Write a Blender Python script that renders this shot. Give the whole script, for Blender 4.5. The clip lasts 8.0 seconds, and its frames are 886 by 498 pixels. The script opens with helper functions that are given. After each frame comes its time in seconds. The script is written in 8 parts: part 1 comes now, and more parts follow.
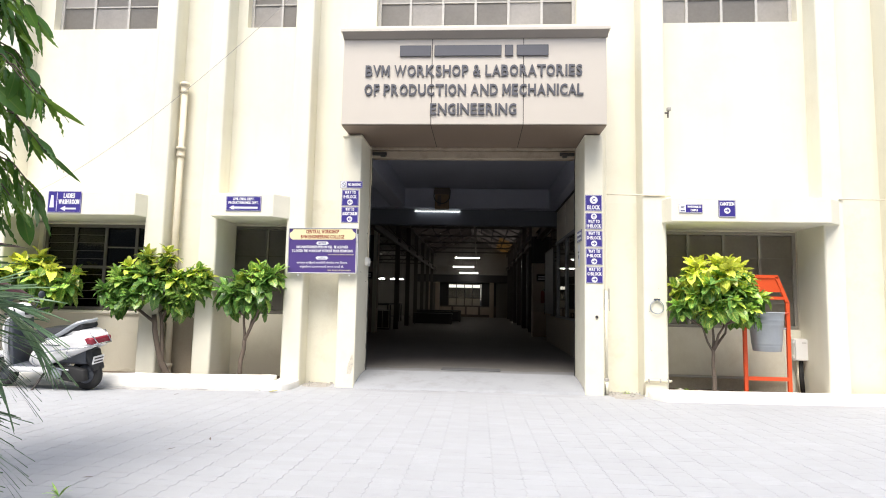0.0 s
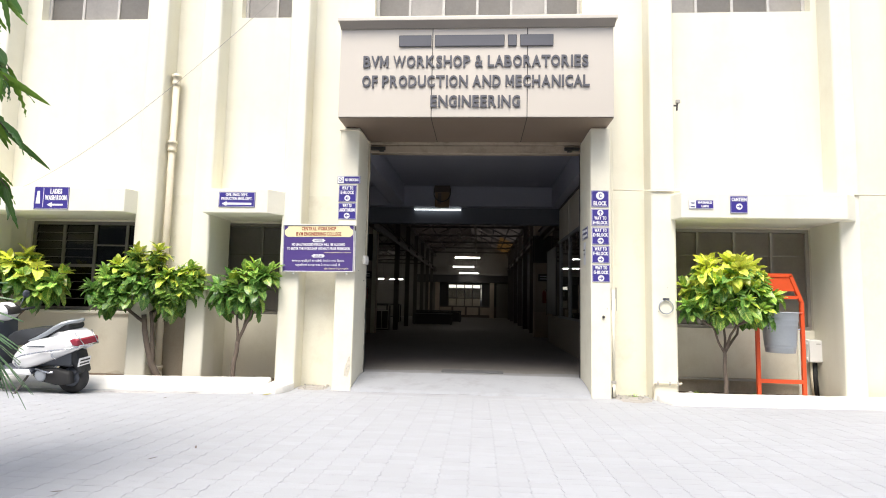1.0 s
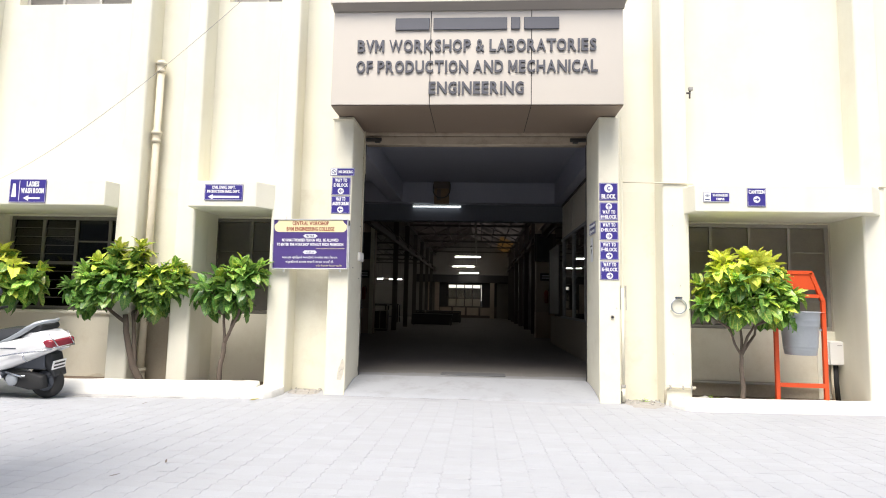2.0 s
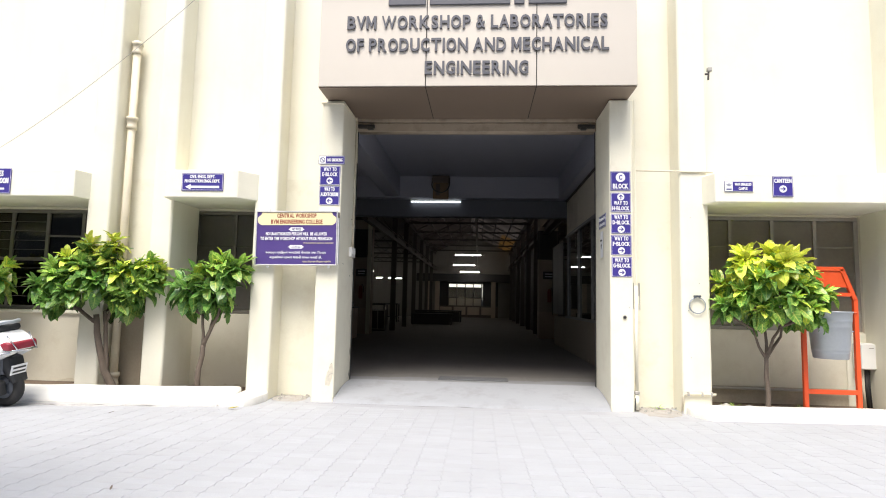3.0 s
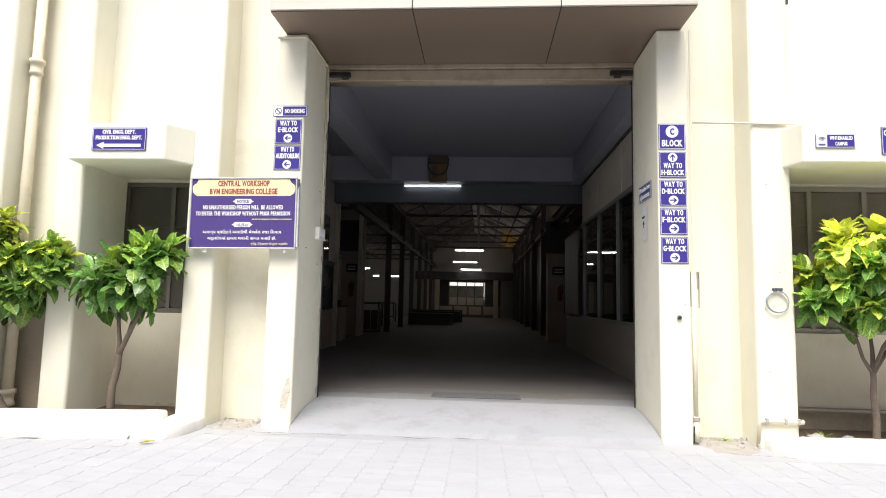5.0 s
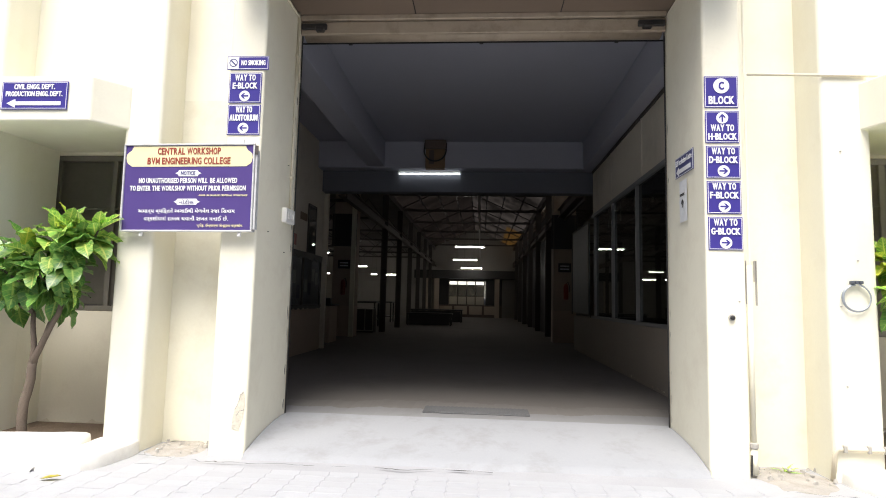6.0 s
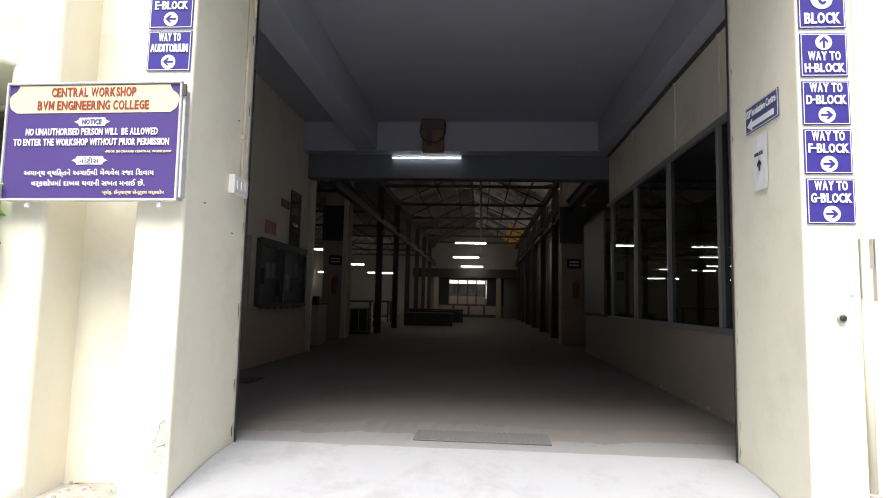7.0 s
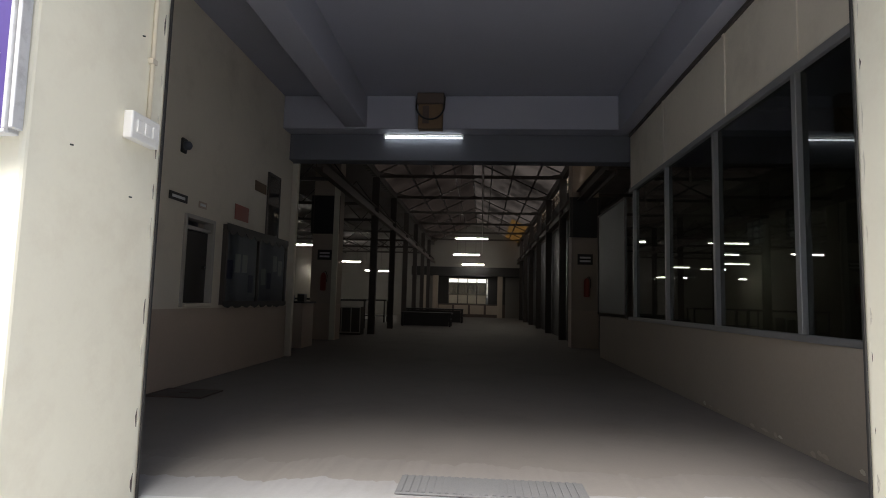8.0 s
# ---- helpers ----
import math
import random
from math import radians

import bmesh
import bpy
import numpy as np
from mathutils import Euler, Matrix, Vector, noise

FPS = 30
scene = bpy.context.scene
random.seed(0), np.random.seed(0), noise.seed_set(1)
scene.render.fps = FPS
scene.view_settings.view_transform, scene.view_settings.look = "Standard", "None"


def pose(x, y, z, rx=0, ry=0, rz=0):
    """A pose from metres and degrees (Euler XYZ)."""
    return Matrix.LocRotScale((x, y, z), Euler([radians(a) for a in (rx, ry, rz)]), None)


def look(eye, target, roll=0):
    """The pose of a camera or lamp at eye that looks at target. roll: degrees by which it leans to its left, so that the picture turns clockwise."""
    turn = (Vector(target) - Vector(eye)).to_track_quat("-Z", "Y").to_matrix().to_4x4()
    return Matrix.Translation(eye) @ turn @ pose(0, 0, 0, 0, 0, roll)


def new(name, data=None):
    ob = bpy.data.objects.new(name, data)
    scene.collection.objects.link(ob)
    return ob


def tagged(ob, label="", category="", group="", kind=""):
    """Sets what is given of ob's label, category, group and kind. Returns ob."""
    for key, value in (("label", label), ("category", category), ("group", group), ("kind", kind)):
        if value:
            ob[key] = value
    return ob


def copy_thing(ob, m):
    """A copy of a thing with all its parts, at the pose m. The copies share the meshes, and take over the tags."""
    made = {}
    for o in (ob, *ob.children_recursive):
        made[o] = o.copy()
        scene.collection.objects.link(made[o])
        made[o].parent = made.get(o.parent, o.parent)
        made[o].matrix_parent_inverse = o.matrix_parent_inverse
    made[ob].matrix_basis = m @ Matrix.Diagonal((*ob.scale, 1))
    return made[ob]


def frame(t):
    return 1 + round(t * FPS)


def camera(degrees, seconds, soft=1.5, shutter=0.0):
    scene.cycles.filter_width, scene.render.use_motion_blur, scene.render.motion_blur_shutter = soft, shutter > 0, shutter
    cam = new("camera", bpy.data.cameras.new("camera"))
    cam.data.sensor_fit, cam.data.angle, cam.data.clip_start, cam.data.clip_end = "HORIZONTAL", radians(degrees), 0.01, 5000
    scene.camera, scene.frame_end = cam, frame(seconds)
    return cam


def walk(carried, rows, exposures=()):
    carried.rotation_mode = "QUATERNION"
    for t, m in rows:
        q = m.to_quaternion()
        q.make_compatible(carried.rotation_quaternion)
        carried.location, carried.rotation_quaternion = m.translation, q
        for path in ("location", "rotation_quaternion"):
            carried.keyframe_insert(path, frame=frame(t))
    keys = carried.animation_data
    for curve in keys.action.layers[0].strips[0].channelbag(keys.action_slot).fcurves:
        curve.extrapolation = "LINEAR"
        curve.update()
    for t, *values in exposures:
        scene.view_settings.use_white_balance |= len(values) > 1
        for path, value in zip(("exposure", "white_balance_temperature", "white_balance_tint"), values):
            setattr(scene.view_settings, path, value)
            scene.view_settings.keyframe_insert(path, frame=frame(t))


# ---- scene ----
cam = camera(76.6, 8.0, soft=1.0)
PATH = [
    (0, (0.287, -8.355, 1.31), (0.157, -6.368, 1.493), 1.2),
    (0.5, (0.271, -8.229, 1.303), (0.141, -6.241, 1.486), 1.2),
    (1, (0.253, -8.05, 1.295), (0.124, -6.063, 1.48), 1.2),
    (1.5, (0.236, -7.838, 1.282), (0.108, -5.851, 1.469), 1.2),
    (3, (0.242, -6.983, 1.268), (0.11, -4.996, 1.453), 1.2),
    (3.5, (0.249, -6.607, 1.261), (0.115, -4.62, 1.445), 1.2),
    (4, (0.233, -6.175, 1.249), (0.097, -4.188, 1.435), 1.2),
    (4.5, (0.213, -5.727, 1.237), (0.077, -3.741, 1.422), 1.2),
    (6, (0.202, -4.206, 1.194), (0.063, -2.219, 1.378), 1.3),
    (6.5, (0.18, -3.639, 1.18), (0.039, -1.652, 1.363), 1.3),
    (7, (0.152, -3.049, 1.163), (0.012, -1.062, 1.347), 1.3),
    (7.5, (0.125, -2.451, 1.154), (-0.016, -0.465, 1.337), 1.4),
    (8, (0.096, -1.855, 1.147), (-0.044, 0.132, 1.329), 1.5),
]
EXPOSURES = [(0.0, 1.05), (3.0, 1.07), (5.0, 1.13), (6.0, 1.2), (6.5, 1.32), (7.0, 1.47), (7.5, 1.70), (8.0, 1.69)]
walk(cam, [(t, look(eye, target, roll)) for t, eye, target, roll in PATH], EXPOSURES)

# ---- world, sun, exposure ----
world = bpy.data.worlds.new("sky")
scene.world = world
world.use_nodes = True
wn = world.node_tree.nodes
wl = world.node_tree.links
sky = wn.new("ShaderNodeTexSky")
sky.sky_type = "NISHITA"
sky.sun_disc = False
sky.sun_elevation = radians(63)
sky.sun_rotation = radians(190)
sky.air_density = 1.0
sky.dust_density = 4.0
sky.ozone_density = 1.0
wn["Background"].inputs["Strength"].default_value = 0.12
wl.new(sky.outputs["Color"], wn["Background"].inputs["Color"])

sun = new("sun", bpy.data.lights.new("sun", "SUN"))
sun.data.energy = 2.15
sun.data.angle = radians(34)
sun.data.color = (1.0, 0.975, 0.94)
sun.matrix_world = look((-2.36, -13.4, 26.7), (0, 0, 0))


# ---- materials ----
def mat(name, col, rough=0.6, metal=0.0, var=0.12, scale=3.0, fine=40.0, bump=0.15, dist=0.004, stain=None, amount=0.0, stain_scale=1.2, spec=0.5):
    """Principled paint, stone or metal, varied at two scales, with an optional stain colour."""
    m = bpy.data.materials.new(name)
    m.use_nodes = True
    nt = m.node_tree
    n, l = nt.nodes, nt.links
    b = n["Principled BSDF"]
    b.inputs["Metallic"].default_value = metal
    b.inputs["Specular IOR Level"].default_value = spec
    geo = n.new("ShaderNodeNewGeometry")
    coarse = n.new("ShaderNodeTexNoise")
    coarse.inputs["Scale"].default_value = scale
    coarse.inputs["Detail"].default_value = 5
    coarse.inputs["Roughness"].default_value = 0.6
    grain = n.new("ShaderNodeTexNoise")
    grain.inputs["Scale"].default_value = fine
    grain.inputs["Detail"].default_value = 4
    for t in (coarse, grain):
        l.new(geo.outputs["Position"], t.inputs["Vector"])
    mix = n.new("ShaderNodeMix")
    mix.data_type = "RGBA"
    mix.inputs["A"].default_value = (*[c * (1 - var) for c in col], 1)
    mix.inputs["B"].default_value = (*[min(1, c * (1 + var)) for c in col], 1)
    l.new(coarse.outputs["Fac"], mix.inputs["Factor"])
    mix2 = n.new("ShaderNodeMix")
    mix2.data_type = "RGBA"
    mix2.blend_type = "MULTIPLY"
    mix2.inputs["B"].default_value = (1 - var, 1 - var, 1 - var, 1)
    l.new(grain.outputs["Fac"], mix2.inputs["Factor"])
    l.new(mix.outputs["Result"], mix2.inputs["A"])
    out = mix2.outputs["Result"]
    if stain:
        blot = n.new("ShaderNodeTexNoise")
        blot.inputs["Scale"].default_value = stain_scale
        blot.inputs["Detail"].default_value = 8
        blot.inputs["Roughness"].default_value = 0.7
        l.new(geo.outputs["Position"], blot.inputs["Vector"])
        ramp = n.new("ShaderNodeValToRGB")
        ramp.color_ramp.elements[0].position = 0.5
        ramp.color_ramp.elements[1].position = 0.75
        ramp.color_ramp.elements[1].color = (amount, amount, amount, 1)
        l.new(blot.outputs["Fac"], ramp.inputs["Fac"])
        mix3 = n.new("ShaderNodeMix")
        mix3.data_type = "RGBA"
        mix3.inputs["B"].default_value = (*stain, 1)
        l.new(ramp.outputs["Color"], mix3.inputs["Factor"])
        l.new(out, mix3.inputs["A"])
        out = mix3.outputs["Result"]
    l.new(out, b.inputs["Base Color"])
    rr = n.new("ShaderNodeMapRange")
    rr.inputs["To Min"].default_value = max(0.02, rough - 0.1)
    rr.inputs["To Max"].default_value = min(1, rough + 0.1)
    l.new(coarse.outputs["Fac"], rr.inputs["Value"])
    l.new(rr.outputs["Result"], b.inputs["Roughness"])
    if bump:
        bp = n.new("ShaderNodeBump")
        bp.inputs["Strength"].default_value = bump
        bp.inputs["Distance"].default_value = dist
        l.new(grain.outputs["Fac"], bp.inputs["Height"])
        l.new(bp.outputs["Normal"], b.inputs["Normal"])
    return m


def piece_mat(name, col_a, col_b, rough, per_island=False, bump=0.3, fine=60.0):
    """Material of loose pieces: the colour changes from piece to piece."""
    m = mat(name, col_a, rough, var=0.1, fine=fine, bump=bump, stain=tuple(c * 0.72 for c in col_a), amount=0.55, stain_scale=0.7)
    n, l = m.node_tree.nodes, m.node_tree.links
    src = n.new("ShaderNodeNewGeometry") if per_island else n.new("ShaderNodeObjectInfo")
    key = "Random Per Island" if per_island else "Random"
    mx = n.new("ShaderNodeMix")
    mx.data_type = "RGBA"
    mx.inputs["B"].default_value = (*col_b, 1)
    b = n["Principled BSDF"]
    old = b.inputs["Base Color"].links[0].from_socket
    l.new(old, mx.inputs["A"])
    l.new(src.outputs[key], mx.inputs["Factor"])
    l.new(mx.outputs["Result"], b.inputs["Base Color"])
    return m


def leaf_mat(name, col, vein, rough=0.33, spread=0.35, side_veins=0.0):
    """Leaf with a lighter midrib and blotches; some light passes through."""
    m = bpy.data.materials.new(name)
    m.use_nodes = True
    n, l = m.node_tree.nodes, m.node_tree.links
    b = n["Principled BSDF"]
    b.inputs["Roughness"].default_value = rough
    geo = n.new("ShaderNodeNewGeometry")
    info = n.new("ShaderNodeObjectInfo")
    no = n.new("ShaderNodeTexNoise")
    no.inputs["Scale"].default_value = 28
    no.inputs["Detail"].default_value = 3
    l.new(geo.outputs["Position"], no.inputs["Vector"])
    rp = n.new("ShaderNodeValToRGB")
    rp.color_ramp.elements[0].position = 0.42
    rp.color_ramp.elements[1].position = 0.66
    l.new(no.outputs["Fac"], rp.inputs["Fac"])
    uv = n.new("ShaderNodeUVMap")
    sep = n.new("ShaderNodeSeparateXYZ")
    l.new(uv.outputs["UV"], sep.inputs["Vector"])
    rib = n.new("ShaderNodeMath")
    rib.operation = "LESS_THAN"
    rib.inputs[1].default_value = 0.09
    l.new(sep.outputs["Y"], rib.inputs[0])
    mxm = n.new("ShaderNodeMath")
    mxm.operation = "MAXIMUM"
    sc = n.new("ShaderNodeMath")
    sc.operation = "MULTIPLY"
    sc.inputs[1].default_value = spread
    l.new(rp.outputs["Color"], sc.inputs[0])
    l.new(sc.outputs["Value"], mxm.inputs[0])
    l.new(rib.outputs["Value"], mxm.inputs[1])
    # side veins slant from the midrib to the edge
    slant = n.new("ShaderNodeMath")
    slant.operation = "MULTIPLY_ADD"
    slant.inputs[1].default_value = -0.16
    l.new(sep.outputs["Y"], slant.inputs[0])
    l.new(sep.outputs["X"], slant.inputs[2])
    count = n.new("ShaderNodeMath")
    count.operation = "MULTIPLY"
    count.inputs[1].default_value = 8.0
    l.new(slant.outputs["Value"], count.inputs[0])
    frac = n.new("ShaderNodeMath")
    frac.operation = "FRACT"
    l.new(count.outputs["Value"], frac.inputs[0])
    near = n.new("ShaderNodeMath")
    near.operation = "LESS_THAN"
    near.inputs[1].default_value = 0.16
    l.new(frac.outputs["Value"], near.inputs[0])
    soft = n.new("ShaderNodeMath")
    soft.operation = "MULTIPLY"
    soft.inputs[1].default_value = side_veins
    l.new(near.outputs["Value"], soft.inputs[0])
    both = n.new("ShaderNodeMath")
    both.operation = "MAXIMUM"
    l.new(mxm.outputs["Value"], both.inputs[0])
    l.new(soft.outputs["Value"], both.inputs[1])
    mx = n.new("ShaderNodeMix")
    mx.data_type = "RGBA"
    mx.inputs["A"].default_value = (*col, 1)
    mx.inputs["B"].default_value = (*vein, 1)
    l.new(both.outputs["Value"], mx.inputs["Factor"])
    hs = n.new("ShaderNodeHueSaturation")
    mr = n.new("ShaderNodeMapRange")
    mr.inputs["To Min"].default_value = 0.6
    mr.inputs["To Max"].default_value = 1.6
    l.new(info.outputs["Random"], mr.inputs["Value"])
    l.new(mr.outputs["Result"], hs.inputs["Value"])
    l.new(mx.outputs["Result"], hs.inputs["Color"])
    l.new(hs.outputs["Color"], b.inputs["Base Color"])
    tr = n.new("ShaderNodeBsdfTranslucent")
    l.new(hs.outputs["Color"], tr.inputs["Color"])
    ms = n.new("ShaderNodeMixShader")
    ms.inputs["Fac"].default_value = 0.26
    l.new(b.outputs["BSDF"], ms.inputs[1])
    l.new(tr.outputs["BSDF"], ms.inputs[2])
    l.new(ms.outputs["Shader"], n["Material Output"].inputs["Surface"])
    return m


def glass_mat(name, tint, rough):
    m = bpy.data.materials.new(name)
    m.use_nodes = True
    b = m.node_tree.nodes["Principled BSDF"]
    b.inputs["Base Color"].default_value = (*tint, 1)
    b.inputs["Roughness"].default_value = rough
    b.inputs["Transmission Weight"].default_value = 1.0
    b.inputs["IOR"].default_value = 1.45
    return m


def dusty_glass(name, col):
    """Glass under a coat of dust: part of the light passes, part scatters on the dirt."""
    m = mat(name, col, 0.45, var=0.25, scale=2.5, fine=25, bump=0.05)
    m.node_tree.nodes["Principled BSDF"].inputs["Transmission Weight"].default_value = 0.35
    return m


def lamp_mat(name, col, power):
    m = bpy.data.materials.new(name)
    m.use_nodes = True
    b = m.node_tree.nodes["Principled BSDF"]
    b.inputs["Base Color"].default_value = (*col, 1)
    b.inputs["Emission Color"].default_value = (*col, 1)
    b.inputs["Emission Strength"].default_value = power
    return m


def sheet_mat(name, col, patch=0.0):
    """Fibreglass sheet that daylight shines through; patch: how far grime dulls it in places."""
    m = bpy.data.materials.new(name)
    m.use_nodes = True
    n, l = m.node_tree.nodes, m.node_tree.links
    tr = n.new("ShaderNodeBsdfTranslucent")
    tr.inputs["Color"].default_value = (*col, 1)
    if patch:
        geo = n.new("ShaderNodeNewGeometry")
        grime = n.new("ShaderNodeTexNoise")
        grime.inputs["Scale"].default_value = 0.55
        grime.inputs["Detail"].default_value = 5
        grime.inputs["Roughness"].default_value = 0.65
        l.new(geo.outputs["Position"], grime.inputs["Vector"])
        ramp = n.new("ShaderNodeValToRGB")
        ramp.color_ramp.elements[0].position = 0.40
        ramp.color_ramp.elements[0].color = (*[c * (1 - patch) for c in col], 1)
        ramp.color_ramp.elements[1].position = 0.60
        ramp.color_ramp.elements[1].color = (*col, 1)
        l.new(grime.outputs["Fac"], ramp.inputs["Fac"])
        l.new(ramp.outputs["Color"], tr.inputs["Color"])
    l.new(tr.outputs["BSDF"], n["Material Output"].inputs["Surface"])
    return m


CREAM = mat("cream_wall_paint", (0.82, 0.79, 0.655), 0.75, var=0.05, scale=1.3, fine=55, bump=0.12, stain=(0.66, 0.60, 0.46), amount=0.35, stain_scale=1.1)
n, l = CREAM.node_tree.nodes, CREAM.node_tree.links
paint = n["Principled BSDF"]
geo = n.new("ShaderNodeNewGeometry")
squash = n.new("ShaderNodeMapping")
squash.inputs["Scale"].default_value = (4.0, 4.0, 0.5)
streak = n.new("ShaderNodeTexNoise")
streak.inputs["Scale"].default_value = 1.0
streak.inputs["Detail"].default_value = 6
l.new(geo.outputs["Position"], squash.inputs["Vector"])
l.new(squash.outputs["Vector"], streak.inputs["Vector"])
wash = n.new("ShaderNodeMapRange")
wash.inputs["From Min"].default_value = 0.48
wash.inputs["From Max"].default_value = 0.72
wash.inputs["To Max"].default_value = 0.2
l.new(streak.outputs["Fac"], wash.inputs["Value"])
blend = n.new("ShaderNodeMix")
blend.data_type = "RGBA"
blend.inputs["B"].default_value = (0.68, 0.635, 0.46, 1)
l.new(paint.inputs["Base Color"].links[0].from_socket, blend.inputs["A"])
l.new(wash.outputs["Result"], blend.inputs["Factor"])
l.new(blend.outputs["Result"], paint.inputs["Base Color"])
RECESS_PAINT = mat("weathered_cream_paint", (0.81, 0.78, 0.64), 0.78, var=0.06, scale=1.6, fine=50, bump=0.15, stain=(0.60, 0.53, 0.39), amount=0.5, stain_scale=2.2)
# stained facade cream, darkened: the bay's shade is put into its colour
BAY_PAINT = mat("shade_toned_stained_bay_paint", (0.74, 0.695, 0.565), 0.8, var=0.07, scale=1.4, fine=50, bump=0.15, stain=(0.56, 0.49, 0.36), amount=0.55, stain_scale=1.8)
GATE_PAINT = mat("smudged_cream_paint", (0.84, 0.80, 0.645), 0.7, var=0.04, scale=2.2, fine=45, bump=0.15, stain=(0.66, 0.59, 0.45), amount=0.4, stain_scale=3.6)
WHITE_PAINT = mat("whitewashed_cement", (0.82, 0.80, 0.74), 0.8, var=0.08, scale=4, fine=35, bump=0.35, stain=(0.55, 0.52, 0.46), amount=0.5, stain_scale=3)
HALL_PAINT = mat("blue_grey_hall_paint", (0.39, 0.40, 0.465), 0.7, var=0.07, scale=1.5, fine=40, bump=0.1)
BOARD_GREY = mat("dark_grey_green_board", (0.13, 0.14, 0.135), 0.6, var=0.1, scale=2)
# less than half as bright as the facade cream, blotched
SIDE_PAINT = mat("dull_side_wall_paint", (0.36, 0.33, 0.27), 0.8, var=0.15, scale=1.2, fine=40, bump=0.1, stain=(0.2, 0.17, 0.13), amount=0.6)
# hall paint at two fifths: the low beam's dimness is put into its colour
BEAM_PAINT = mat("shade_toned_beam_paint", (0.155, 0.163, 0.19), 0.7, var=0.1, scale=1.5, fine=40, bump=0.1)
# browner and darker than the cream hall paint, blotched
COLUMN_PAINT = mat("dull_brown_column_paint", (0.46, 0.385, 0.31), 0.75, var=0.1, scale=1.5, fine=40, bump=0.1, stain=(0.30, 0.24, 0.18), amount=0.5)
HALL_WALL = mat("cream_hall_paint", (0.74, 0.68, 0.57), 0.7, var=0.08, scale=1.5, fine=40, bump=0.1, stain=(0.40, 0.35, 0.28), amount=0.4)
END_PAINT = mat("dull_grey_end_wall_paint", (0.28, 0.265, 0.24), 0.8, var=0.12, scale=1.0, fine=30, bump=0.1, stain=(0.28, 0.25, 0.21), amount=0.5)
# worn cream parapet paint, darkened for the dim light inside the hall
PARAPET = mat("dimmed_worn_cream_parapet_paint", (0.36, 0.31, 0.25), 0.7, var=0.12, scale=1.2, fine=40, bump=0.15, stain=(0.36, 0.29, 0.22), amount=0.6, stain_scale=1.0)
SPLASH = mat("mud_splashed_paint", (0.68, 0.62, 0.48), 0.85, var=0.15, scale=5, fine=40, bump=0.2, stain=(0.44, 0.34, 0.23), amount=0.7, stain_scale=4)
RECESS_BROWN = mat("dark_brown_recess_paint", (0.46, 0.40, 0.30), 0.85, var=0.2, scale=3, fine=40, bump=0.2, stain=(0.34, 0.27, 0.19), amount=0.8, stain_scale=3)
DADO = mat("brown_dado_paint", (0.52, 0.42, 0.335), 0.6, var=0.1, scale=2, fine=40, bump=0.1)
CONCRETE = mat("worn_concrete", (0.185, 0.170, 0.154), 0.85, var=0.1, scale=2.2, fine=50, bump=0.3, stain=(0.13, 0.117, 0.105), amount=0.8, stain_scale=0.9)
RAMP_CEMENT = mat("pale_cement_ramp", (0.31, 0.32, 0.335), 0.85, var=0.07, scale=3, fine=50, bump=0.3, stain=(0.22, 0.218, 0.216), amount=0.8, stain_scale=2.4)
# between ramp and floor colour: daylight fading inward is put into both coats
LAP = mat("daylight_toned_lap_cement", (0.245, 0.246, 0.248), 0.85, var=0.1, scale=3, fine=50, bump=0.3, stain=(0.20, 0.196, 0.19), amount=0.85, stain_scale=2.2)
SKIM = mat("daylight_toned_skim_cement", (0.198, 0.185, 0.170), 0.85, var=0.1, scale=3, fine=50, bump=0.3, stain=(0.16, 0.15, 0.14), amount=0.85, stain_scale=1.8)
GROUND = mat("dusty_joint_sand", (0.36, 0.366, 0.38), 0.95, var=0.15, scale=1.5, fine=80, bump=0.4)
SOIL = mat("dry_planter_soil", (0.20, 0.145, 0.10), 0.95, var=0.3, scale=6, fine=60, bump=0.8, dist=0.02)
PAVER = piece_mat("grey_concrete_paver", (0.385, 0.395, 0.412), (0.345, 0.352, 0.365), 0.88)
PAVER_FIELD = piece_mat("grey_concrete_pavers", (0.385, 0.395, 0.412), (0.345, 0.352, 0.365), 0.88, per_island=True)
CLADDING = mat("beige_metal_cladding", (0.61, 0.56, 0.485), 0.42, metal=0.15, var=0.03, scale=0.8, fine=120, bump=0.02)
# undersides of the beige cladding: their shade is put into these two browns
SOFFIT = mat("shade_toned_soffit_cladding", (0.21, 0.158, 0.12), 0.45, metal=0.1, var=0.05, scale=0.8, fine=120, bump=0.02)
COVE = mat("shade_toned_cove_cladding", (0.30, 0.265, 0.23), 0.45, metal=0.1, var=0.05, scale=0.8, fine=120, bump=0.02)
JOINT = mat("dark_sealant", (0.04, 0.035, 0.03), 0.7, var=0.1)
LETTER = mat("dark_grey_metal_letters", (0.108, 0.11, 0.125), 0.5, metal=0.2, var=0.08)
STEEL_PAINT = mat("grey_painted_steel", (0.42, 0.40, 0.36), 0.5, var=0.1, scale=6)
WINDOW_STEEL = mat("dull_window_steel", (0.36, 0.335, 0.285), 0.55, var=0.15, scale=8)
DARK_WINDOW_STEEL = mat("dark_brown_window_steel", (0.17, 0.155, 0.128), 0.55, var=0.15, scale=8)
PALE_STEEL = mat("pale_window_steel", (0.56, 0.54, 0.50), 0.5, var=0.15, scale=8)
SHUTTER = mat("dusty_shutter_steel", (0.42, 0.345, 0.26), 0.6, metal=0.15, var=0.15, scale=5, stain=(0.12, 0.09, 0.06), amount=0.6, stain_scale=4)
RUST_BROWN = mat("brown_primed_steel", (0.115, 0.085, 0.07), 0.65, var=0.2, scale=3)
